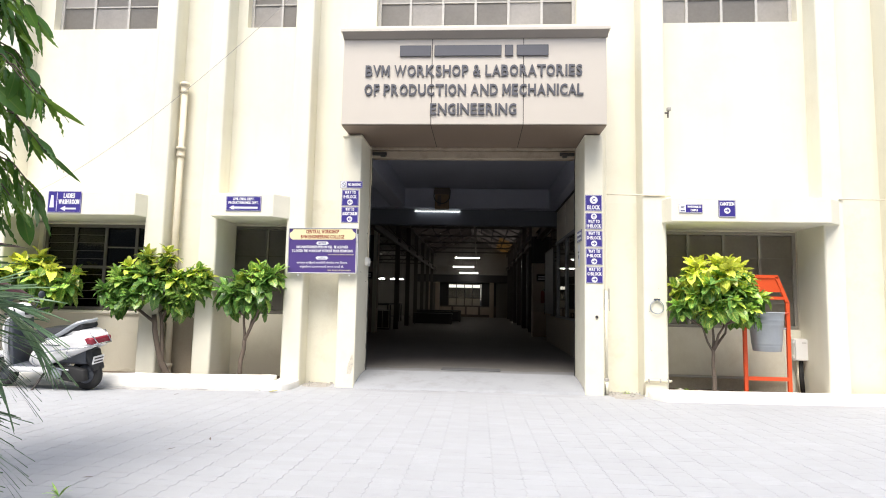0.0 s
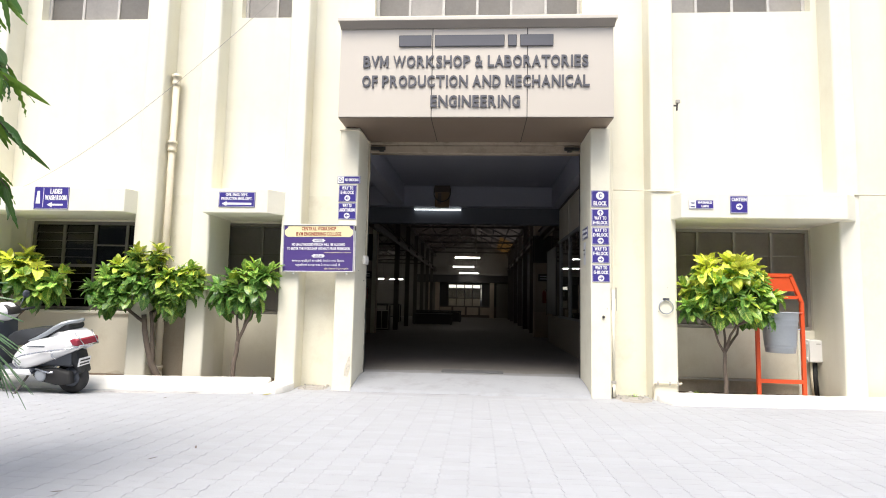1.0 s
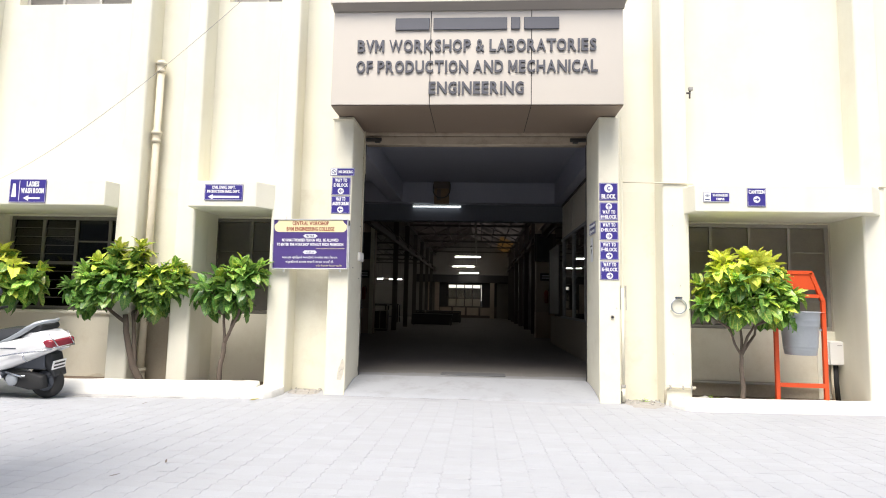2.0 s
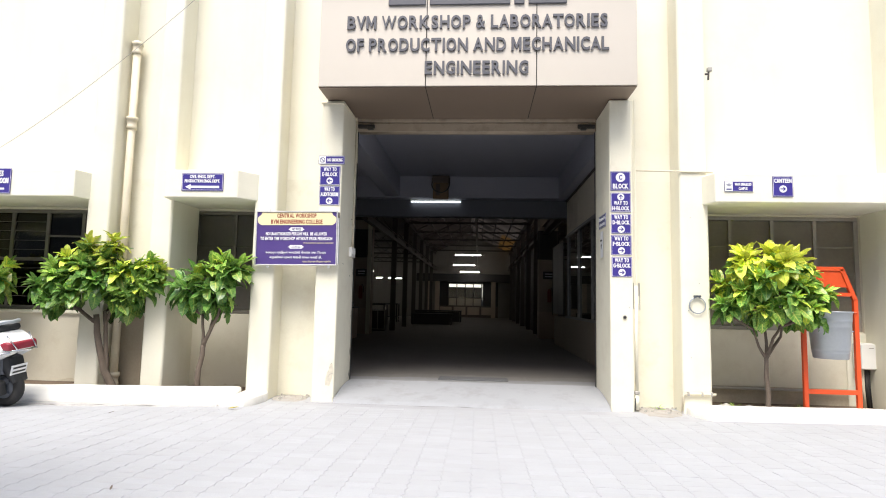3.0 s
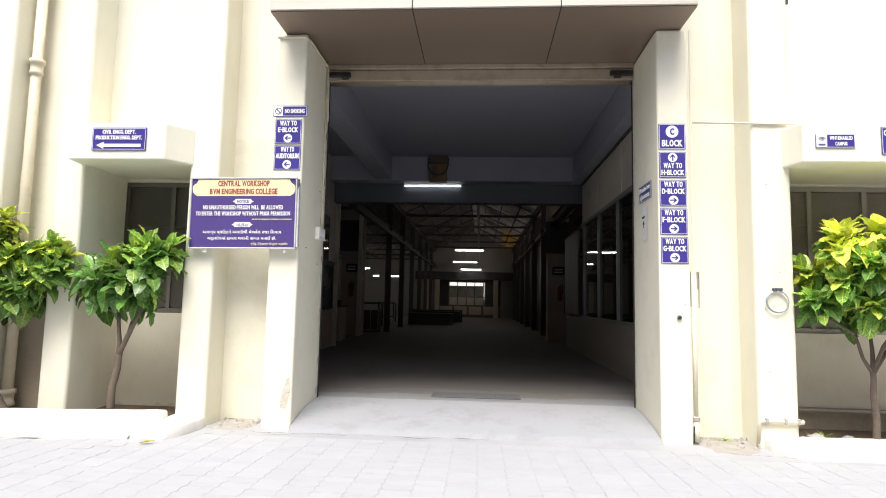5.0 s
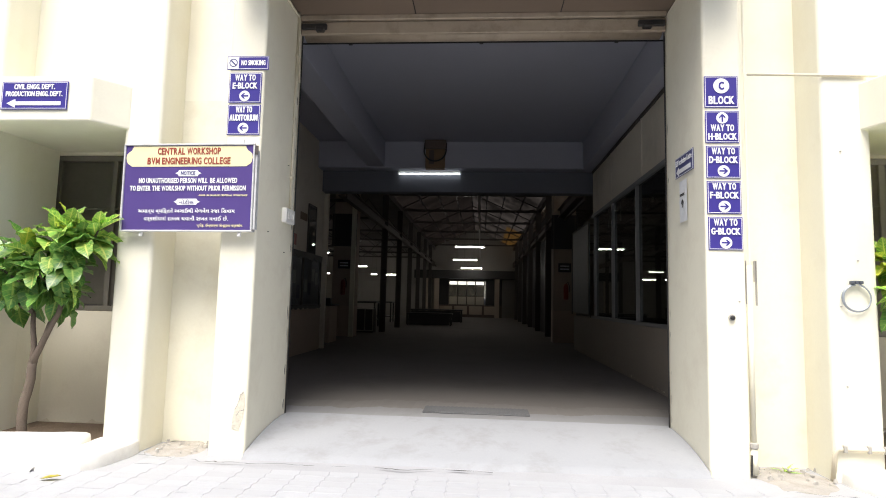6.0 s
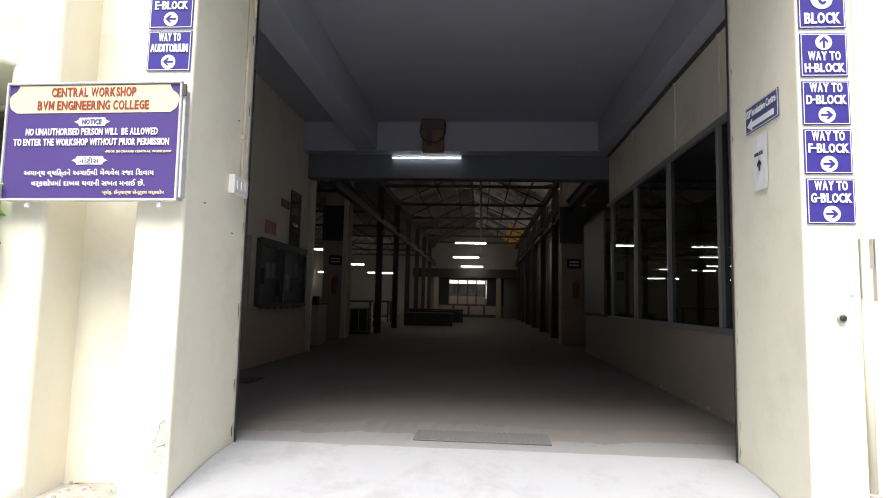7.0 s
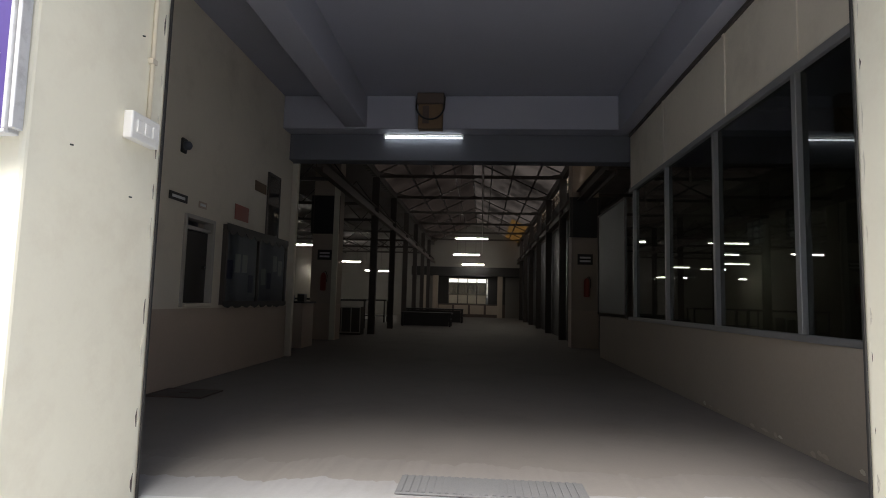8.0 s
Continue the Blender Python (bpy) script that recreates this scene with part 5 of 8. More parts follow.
for x0, x1, z0 in ((-0.034, -0.031, 1.22), (0.026, 0.030, 1.38), (0.038, 0.042, 1.21)):
    part("cover_edge", boxes((x0, x1, -0.034, -0.008, z0, 1.535)), STEEL_PAINT, c, "rusty edge of an open cover strip")
bm = bmesh.new()
tube(bm, [(-0.03, -0.03, 0.015), (-0.028, -0.034, 0.16)], 0.006, 6)
part("earth_wire", bm, BLACK_CABLE, c)
wire("ledge_cable", [(5.45, -0.012, 2.885), (6.4, -0.012, 2.88), (7.9, -0.012, 2.87), (9.3, -0.012, 2.88)], 0.010, PIPE, "cream painted cable run along the facade")
wire("wall_cable", [(2.155, -0.010, 2.93), (2.6, -0.012, 2.922), (3.08, -0.012, 2.91)], 0.010, PIPE, "cream painted cable run across the recess")
c = thing("low_conduit", pose(2.87, -0.02, 0.23), "painted conduit round the foot of the pilaster", "conduit")
bm = bmesh.new()
tube(bm, [(-0.19, 0.05, -0.22), (-0.19, 0.02, -0.05), (-0.18, 0.0, 0.0), (-0.05, -0.006, 0.004), (0.17, -0.006, 0.0), (0.195, 0.05, 0.0)], 0.017, 8)
part("pipe", bm, PIPE, c, "", True)
for x in (-0.14, 0.02, 0.13):
    part("clip", rounded(boxes((x - 0.012, x + 0.012, -0.028, 0.0, -0.02, 0.03)), 0.004, 1), STEEL_PAINT, c)
# coil of cable hung on the pilaster
c = thing("cable_ring", pose(2.86, -0.02, 1.28), "grey coil of cable hung on the pilaster", "cable")
for k in range(2):
    bm = bmesh.new()
    tube(bm, arc((0, -0.006 * k, 0), 0.098 - 0.005 * k, 95, 440, 28), 0.0055, 6)
    part("loop", bm, BUCKET, c, "", True)
for x in (-0.03, 0.0, 0.03):
    part("bead", rounded(boxes((x - 0.012, x + 0.012, -0.02, 0.012, 0.098, 0.122)), 0.004, 1), SCOOTER_GREY, c)
# old tap-like bracket on the side of the pilaster
c = thing("wall_hook", pose(3.026, 0.10, 4.205), "small rusty bracket on the wall", "bracket")
bm = bmesh.new()
tube(bm, [(-0.005, 0, 0), (0.075, -0.004, 0.0)], 0.014, 8)
tube(bm, [(0.07, -0.004, -0.075), (0.072, -0.004, -0.02), (0.078, -0.004, 0.05)], 0.012, 7)
part("rod", bm, DARK_STEEL, c)
part("knob", rounded(boxes((0.055, 0.115, -0.032, 0.024, 0.03, 0.085)), 0.012, 2), STEEL_PAINT, c)
bm = bmesh.new()
lathe(bm, [(0.03, 0.0), (0.034, 0.004), (0.034, 0.012), (0.02, 0.018)], 12, "x")
part("flange", bm, STEEL_PAINT, c)
# bolt hole in the gate pilaster
c = thing("pull_socket", pose(2.005, 0.0, 1.12), "small black socket in the gate pilaster", "socket")
bm = bmesh.new()
lathe(bm, [(0.024, -0.004), (0.024, -0.012), (0.017, -0.014), (0.015, -0.004)], 16, "y")
part("rim", bm, STEEL_PAINT, c)
bm = bmesh.new()
lathe(bm, [(0.0165, -0.0145), (0.0165, -0.022), (0.010, -0.026)], 14, "y")
part("plug", bm, BLACK_PAINT, c)
# switch box on the left jamb with its conduit
c = thing("switch_box", pose(OPEN_L, 0.635, 1.91), "pale plastic switch box on the gate jamb", "switch")
part("body", rounded(boxes((0.0, 0.045, -0.11, 0.11, -0.065, 0.065)), 0.008), WHITE_PLASTIC, c)
for y in (-0.06, 0.0, 0.06):
    part("switch", rounded(boxes((0.0455, 0.053, y - 0.018, y + 0.018, -0.03, 0.03)), 0.003, 1), WHITE_PLASTIC, c)
bm = bmesh.new()
tube(bm, [(0.012, 0.06, 0.065), (0.012, 0.06, 1.93)], 0.011, 8)
part("conduit", bm, PIPE, c, "", True)
for z in (0.35, 0.9, 1.5):
    part("saddle", boxes((0.0, 0.026, 0.04, 0.08, z, z + 0.025)), PIPE, c)
wire("eave_cable", [(-1.84, -0.012, 3.80), (-1.56, -0.012, 3.80), (-1.53, 0.05, 3.79), (-1.533, 0.70, 3.80), (-1.533, 0.78, 3.2)], 0.012, PIPE, "cream cable round the top of the gate pilaster")

# junction box in the right bay with its cables
c = thing("junction_box", pose(5.19, 0.55, 0.68), "white plastic junction box with cables below", "junction box")
part("body", rounded(boxes((-0.135, 0.135, 0.0, 0.13, -0.165, 0.165)), 0.012), WHITE_PLASTIC, c)
part("lid", rounded(boxes((-0.125, 0.125, -0.03, -0.001, -0.155, 0.155)), 0.008), WHITE_PLASTIC, c)
for sx in (-1, 1):
    for z in (-0.11, 0.11):
        part("latch", rounded(boxes((sx * 0.145 - 0.012, sx * 0.145 + 0.012, -0.01, 0.03, z - 0.02, z + 0.02)), 0.004, 1), WHITE_PLASTIC, c)
part("slot", boxes((-0.03, 0.03, -0.0315, -0.030, 0.10, 0.112)), STEEL_PAINT, c)
for x, r in ((-0.06, 0.016), (-0.02, 0.022), (0.01, 0.016)):
    bm = bmesh.new()
    tube(bm, [(x, 0.06, -0.165), (x, 0.06, -0.4), (x + 0.01, 0.05, -0.66)], r, 8)
    part("cable", bm, BLACK_CABLE if x > -0.05 else PIPE, c, "", True)
part("pillar", rounded(boxes((-0.20, 0.22, 0.135, 0.16, -0.66, 0.28)), 0.006, 1), CREAM, c, "cream board behind the box")
wire("ground_pipe", [(3.05, 0.62, 0.235), (4.2, 0.63, 0.225), (5.0, 0.62, 0.23)], 0.018, STEEL_PAINT, "dull water pipe along the foot of the wall", "pipe")


# ---- litter bin on its orange stand ----
def bin_stand():
    s = thing("litter_bin", pose(4.398, 0.02, 0.03), "grey metal litter bucket hung in an orange steel stand", "litter bin")
    hw, top = 0.30, 1.74

    def bar(name, pts, w=0.024, d=0.02):
        bm = bmesh.new()
        for (x0, z0), (x1, z1) in zip(pts, pts[1:]):
            dx, dz = x1 - x0, z1 - z0
            ln = math.hypot(dx, dz)
            nx, nz = -dz / ln * w, dx / ln * w
            prism(bm, [(x0 - nx, z0 - nz), (x1 - nx, z1 - nz), (x1 + nx, z1 + nz), (x0 + nx, z0 + nz)], -d, d)
        return part(name, bm, ORANGE, s)
    bar("upright", [(-hw, 0.0), (-hw, 1.36)])
    bar("upright", [(hw, 0.0), (hw, 1.36)])
    bar("shoulder", [(-hw, 1.35), (-0.16, top - 0.02)])
    bar("shoulder", [(hw, 1.35), (0.16, top - 0.02)])
    bar("top_rail", [(-0.175, top - 0.02), (0.175, top - 0.02)])
    bar("cross_rail", [(-hw + 0.03, 1.415), (hw - 0.05, 1.415)], 0.022)
    bar("low_rail", [(-hw + 0.025, 0.27), (hw - 0.025, 0.27)], 0.026)
    bm = bmesh.new()
    prism(bm, [(-0.255, 1.50), (0.255, 1.50), (0.155, 1.695), (-0.155, 1.695)], -0.008, 0.008)
    part("head_panel", bm, ORANGE, s, "orange steel head panel")
    bm = bmesh.new()
    prof = [(0.175, 0.66), (0.18, 0.665), (0.187, 0.72), (0.191, 0.725), (0.189, 0.735), (0.194, 0.76), (0.198, 0.765), (0.196, 0.775), (0.214, 1.02), (0.218, 1.025), (0.216, 1.04), (0.222, 1.09), (0.226, 1.095), (0.224, 1.11), (0.231, 1.195), (0.240, 1.20), (0.240, 1.215), (0.228, 1.212), (0.17, 0.69)]
    lathe(bm, prof, 36)
    part("bucket", bm, BUCKET, s, "dented grey galvanised bucket", True)
    for sx in (-1, 1):
        bm = bmesh.new()
        tube(bm, [(sx * 0.22, 0, 0.98), (sx * 0.31, 0, 0.98)], 0.011, 8)
        part("pivot", bm, CHROME, s)
        bm = bmesh.new()
        tube(bm, [(sx * 0.235, 0, 1.20), (sx * 0.30, -0.03, 1.205)], 0.009, 8)
        part("catch", bm, ORANGE, s)
    for sx in (-1, 1):
        part("foot", boxes((sx * hw - 0.03, sx * hw + 0.03, -0.12, 0.12, -0.02, 0.012)), ORANGE, s)
    return s


bin_stand()


# ---- scooter ----
def scooter():
    s = thing("scooter", pose(-4.955, -0.98, ground_z(-0.98), 0, 0, 177) @ pose(0, 0, 0, -6, 0, 0), "white scooter with black seat parked on its side stand", "scooter")

    def wheel(x):
        w = part("wheel", lathe(bmesh.new(), [(0.118, -0.045), (0.125, -0.03), (0.125, 0.03), (0.118, 0.045)], 28, "y", (x, 0, 0.215)), SCOOTER_GREY, s, "", True)
        bm = bmesh.new()
        lathe(bm, [(0.128, -0.035), (0.150, -0.048), (0.185, -0.045), (0.207, -0.028), (0.215, 0.0), (0.207, 0.028), (0.185, 0.045), (0.150, 0.048), (0.128, 0.035)], 32, "y", (x, 0, 0.215))
        part("tyre", bm, TYRE, w, "dusty black tyre", True)
        bm = bmesh.new()
        for k in range(5):
            a = 2 * math.pi * k / 5
            tube(bm, [(x, 0.046, 0.215), (x + 0.115 * math.cos(a), 0.046, 0.215 + 0.115 * math.sin(a))], 0.013, 6)
        lathe(bm, [(0.04, 0.03), (0.04, 0.06), (0.02, 0.066)], 14, "y", (x, 0, 0.215))
        part("rim", bm, SCOOTER_GREY, w)
    wheel(0.0)
    wheel(1.24)
    # side body: teardrop, fullest in the middle
    prof = [(-0.19, 0.60), (-0.21, 0.68), (-0.13, 0.755), (0.05, 0.77), (0.25, 0.735), (0.45, 0.69), (0.60, 0.61), (0.70, 0.50), (0.745, 0.39), (0.68, 0.335), (0.52, 0.325), (0.36, 0.375), (0.15, 0.455), (-0.05, 0.535)]
    for sy in (1, -1):
        bm = bmesh.new()
        rings = []
        for f, out in ((1.0, 0.085), (0.985, 0.15), (0.93, 0.19), (0.80, 0.212), (0.55, 0.222), (0.25, 0.224)):
            rings.append([bm.verts.new((0.25 + (a - 0.25) * f, sy * (out - 0.10 * max(0, -a) - 0.08 * max(0, a - 0.45)), 0.55 + (b - 0.55) * f)) for a, b in prof])
        for r0, r1 in zip(rings, rings[1:]):
            for k in range(len(prof)):
                bm.faces.new((r0[k], r0[(k + 1) % len(prof)], r1[(k + 1) % len(prof)], r1[k]))
        bm.faces.new(rings[-1])
        bm.faces.new(rings[0][::-1])
        body = part("side_panel", bm, SCOOTER_WHITE, s, "pearl white side panel", True)
        bm = bmesh.new()
        tube(bm, [(-0.22, sy * 0.17, 0.625), (-0.05, sy * 0.232, 0.605), (0.15, sy * 0.24, 0.58), (0.35, sy * 0.24, 0.545), (0.52, sy * 0.235, 0.51), (0.61, sy * 0.22, 0.47), (0.62, sy * 0.21, 0.40), (0.56, sy * 0.215, 0.345)], 0.009, 6)
        tube(bm, [(0.10, sy * 0.236, 0.585), (0.09, sy * 0.236, 0.51), (0.05, sy * 0.22, 0.48)], 0.009, 6)
        part("crash_guard", bm, CHROME, s, "chrome crash guard", True)
        part("emblem", boxes((0.20, 0.44, sy * 0.2265 - 0.002, sy * 0.2265 + 0.002, 0.625, 0.638)), SCOOTER_GREY, body)
    part("core", rounded(boxes((-0.06, 0.62, -0.10, 0.10, 0.36, 0.70)), 0.02), SCOOTER_GREY, s)
    # seat
    bm = bmesh.new()
    prism(bm, [(0.10, 0.775), (0.0, 0.80), (-0.06, 0.855), (-0.045, 0.905), (0.03, 0.915), (0.12, 0.875), (0.21, 0.835), (0.36, 0.845), (0.55, 0.83), (0.70, 0.80), (0.79, 0.74), (0.81, 0.66), (0.76, 0.605), (0.64, 0.615), (0.5, 0.67), (0.3, 0.735)], -0.145, 0.145)
    rounded(bm, 0.022, 3)
    part("seat", bm, SEAT_BLACK, s, "black vinyl seat", True)
    bm = bmesh.new()
    half = [(0.48, 0.15, 0.685), (0.36, 0.168, 0.72), (0.22, 0.175, 0.785), (0.11, 0.168, 0.855), (0.02, 0.145, 0.91), (-0.055, 0.10, 0.935), (-0.085, 0.05, 0.935)]
    thick = [0.012, 0.022, 0.028, 0.030, 0.028, 0.024, 0.022]
    tube(bm, half + [(-0.09, 0.0, 0.933)] + [(a, -b, c) for a, b, c in reversed(half)], thick + [0.022] + thick[::-1], 10)
    part("grab_rail", bm, BUCKET, s, "silver grab rail", True)
    # tail
    bm = bmesh.new()
    prism(bm, [(-0.19, 0.60), (-0.205, 0.70), (-0.16, 0.78), (-0.06, 0.835), (0.08, 0.81), (0.22, 0.76), (0.2, 0.60)], -0.155, 0.155)
    part("tail", rounded(bm, 0.035, 3), SCOOTER_WHITE, s, "white tail cowl", True)
    bm = bmesh.new()
    prism(bm, [(-0.222, 0.64), (-0.212, 0.72), (-0.16, 0.735), (-0.05, 0.705), (0.05, 0.665), (-0.05, 0.64)], -0.182, 0.182)
    part("tail_light", rounded(bm, 0.015), TAIL_RED, s, "red tail light lens", True)
    bm = bmesh.new()
    prism(bm, [(-0.04, 0.58), (-0.13, 0.55), (-0.19, 0.29), (-0.16, 0.265), (-0.06, 0.41), (0.02, 0.47)], -0.09, 0.09)
    part("rear_mudguard", rounded(bm, 0.012), SEAT_BLACK, s, "dark plastic rear mudguard", True)
    pl = part("number_plate", rounded(boxes((-0.006, 0.006, -0.10, 0.10, -0.055, 0.055)), 0.004, 1), WHITE, s, "white number plate with dark bars")
    pl.matrix_local = pose(-0.178, 0.02, 0.42, 0, -13, 0)
    for z in (0.022, -0.022):
        part("bar", boxes((-0.009, -0.0065, -0.08, 0.08, z - 0.010, z + 0.010)), BLACK_PAINT, pl)
    bm = bmesh.new()
    tube(bm, [(-0.05, 0.19, 0.66), (-0.17, 0.17, 0.645), (-0.26, 0.12, 0.64), (-0.275, 0.0, 0.64), (-0.26, -0.12, 0.64), (-0.17, -0.17, 0.645), (-0.05, -0.19, 0.66)], 0.008, 6)
    tube(bm, [(-0.15, 0.14, 0.80), (-0.26, 0.12, 0.645)], 0.007, 6)
    tube(bm, [(-0.15, -0.14, 0.80), (-0.26, -0.12, 0.645)], 0.007, 6)
    part("rear_guard", bm, CHROME, s, "chrome rear guard", True)
    # engine, cover and stand
    bm = bmesh.new()
    prism(bm, [(-0.10, 0.15), (-0.08, 0.30), (0.10, 0.34), (0.36, 0.33), (0.44, 0.26), (0.36, 0.18), (0.10, 0.13)], 0.07, 0.17)
    part("engine_cover", rounded(bm, 0.025), TYRE, s, "dusty dark engine cover", True)
    bm = bmesh.new()
    lathe(bm, [(0.075, 0.165), (0.075, 0.185), (0.05, 0.195)], 20, "y", (0.30, 0, 0.255))
    part("engine_cap", bm, BUCKET, s, "", True)
    bm = bmesh.new()
    tube(bm, [(0.36, 0.19, 0.34), (0.16, 0.20, 0.30), (0.10, 0.20, 0.31)], 0.013, 8)
    part("kick_lever", bm, CHROME, s, "chrome kick lever", True)
    bm = bmesh.new()
    tube(bm, [(0.52, 0.12, 0.24), (0.60, 0.24, 0.03), (0.64, 0.255, 0.015)], 0.014, 8)
    part("side_stand", bm, DARK_STEEL, s)
    # floor board, leg shield, front
    bm = bmesh.new()
    prism(bm, [(0.40, 0.30), (0.42, 0.345), (0.95, 0.345), (1.0, 0.31), (0.92, 0.27), (0.46, 0.25)], -0.20, 0.20)
    part("floor_board", rounded(bm, 0.02), SCOOTER_GREY, s, "dark plastic floor board", True)
    for sy in (-1, 1):
        bm = bmesh.new()
        prism(bm, [(0.40, 0.26), (0.44, 0.335), (0.96, 0.325), (0.98, 0.29), (0.90, 0.255)], sy * 0.201 - 0.012, sy * 0.201 + 0.012)
        part("floor_trim", rounded(bm, 0.006, 1), SCOOTER_WHITE, s, "", True)
    bm = bmesh.new()
    prism(bm, [(0.93, 0.31), (0.98, 0.31), (1.02, 0.60), (1.0, 0.95), (0.93, 0.95), (0.95, 0.60)], -0.17, 0.17)
    part("inner_shield", rounded(bm, 0.02), SCOOTER_GREY, s, "dark grey inner leg shield", True)
    bm = bmesh.new()
    prism(bm, [(0.985, 0.33), (1.05, 0.33), (1.10, 0.60), (1.09, 0.85), (1.02, 0.97), (1.003, 0.94), (1.025, 0.60)], -0.19, 0.19)
    part("front_shield", rounded(bm, 0.03), SCOOTER_WHITE, s, "pearl white front leg shield", True)
    bm = bmesh.new()
    prism(bm, [(1.02, 0.44), (1.12, 0.50), (1.30, 0.49), (1.44, 0.38), (1.47, 0.27), (1.42, 0.34), (1.24, 0.44), (1.08, 0.40)], -0.075, 0.075)
    part("front_mudguard", rounded(bm, 0.02), SCOOTER_WHITE, s, "white front mudguard", True)
    bm = bmesh.new()
    tube(bm, [(1.24, 0.07, 0.215), (1.06, 0.06, 0.62)], 0.02, 8)
    tube(bm, [(1.24, -0.07, 0.215), (1.06, -0.06, 0.62)], 0.02, 8)
    part("fork", bm, DARK_STEEL, s)
    bm = bmesh.new()
    bmesh.ops.create_uvsphere(bm, u_segments=18, v_segments=10, radius=1)
    for v in bm.verts:
        v.co = Vector((0.97 + v.co.x * 0.15, v.co.y * 0.18, 1.03 + v.co.z * 0.125))
    cover = part("handlebar_cover", bm, SCOOTER_WHITE, s, "white handlebar cover", True)
    bm = bmesh.new()
    prism(bm, [(0.80, 1.00), (0.83, 1.085), (0.90, 1.135), (0.93, 1.11), (0.88, 1.0)], -0.09, 0.09)
    part("dashboard", rounded(bm, 0.012), BLACK_PAINT, cover, "dark instrument panel", True)
    bm = bmesh.new()
    lathe(bm, [(0.075, 0.0), (0.07, 0.02), (0.03, 0.035)], 18, "x", (1.10, 0, 1.03))
    part("headlight", bm, CHROME, s, "clear headlight", True)
    for sy in (-1, 1):
        bm = bmesh.new()
        tube(bm, [(0.93, sy * 0.14, 1.03), (0.87, sy * 0.35, 1.045)], 0.017, 10)
        part("grip", bm, SEAT_BLACK, s, "black rubber grip", True)
        bm = bmesh.new()
        tube(bm, [(0.92, sy * 0.16, 1.05), (0.91, sy * 0.23, 1.20)], 0.006, 6)
        lathe(bm, [(0.02, -0.01), (0.052, -0.008), (0.052, 0.006), (0.02, 0.012)], 18, "x", (0.90, sy * 0.25, 1.24))
        part("mirror", bm, SCOOTER_GREY, s, "dark round mirror", True)
    return s


scooter()
# ---- plants ----
def leaf_mesh(name, material, length, width, fold=0.25, droop=0.35, segs=5, wave=0.0, tip=0.75, shape=0.85, turns=17.0):
    """A leaf along +x: folded at the midrib, drooping to its tip, with a midrib coordinate for the colour."""
    bm = bmesh.new()
    uv = bm.loops.layers.uv.new("UVMap")
    rows = []
    for i in range(segs + 1):
        f = i / segs
        w = width / 2 * (math.sin(math.pi * min(1.0, f ** shape)) ** tip + 0.03)
        x = length * f * (1 - 0.18 * droop * f)
        z = -droop * length * f * f
        lift = fold * w
        wob = wave * width * math.sin(f * turns)
        rows.append((bm.verts.new((x, w, z + lift + wob)), bm.verts.new((x, 0, z)), bm.verts.new((x, -w, z + lift - wob))))
    for i, (a, b) in enumerate(zip(rows, rows[1:])):
        for k in (0, 1):
            fc = bm.faces.new((a[k], a[k + 1], b[k + 1], b[k]))
            edge = (1.0, 0.0, 1.0)
            for lp, (vx, vy) in zip(fc.loops, ((i, edge[k]), (i, edge[k + 1]), (i + 1, edge[k + 1]), (i + 1, edge[k]))):
                lp[uv].uv = (vx / segs, vy)
    me = bpy.data.meshes.new(name)
    bm.to_mesh(me)
    bm.free()
    me.materials.append(material)
    me.shade_smooth()
    return me


CROTON = {}
for nm, mt in (("y", LEAF_YELLOW), ("l", LEAF_LIME), ("g", LEAF_GREEN), ("d", LEAF_DARK)):
    CROTON[nm] = [leaf_mesh("leaf", mt, 0.215, 0.104, 0.36, 0.10, 8, wave=0.10, tip=0.66, turns=21.0), leaf_mesh("leaf", mt, 0.225, 0.120, 0.30, 0.34, 8, wave=0.13, tip=0.62, turns=21.0), leaf_mesh("leaf", mt, 0.235, 0.128, 0.34, 0.55, 8, wave=0.12, tip=0.62, turns=21.0)]


def aim(at, way, roll):
    """Pose with +x along way and a random spin about it."""
    d = Vector(way).normalized()
    q = d.to_track_quat("X", "Z")
    return Matrix.Translation(at) @ q.to_matrix().to_4x4() @ Matrix.Rotation(roll, 4, "X")


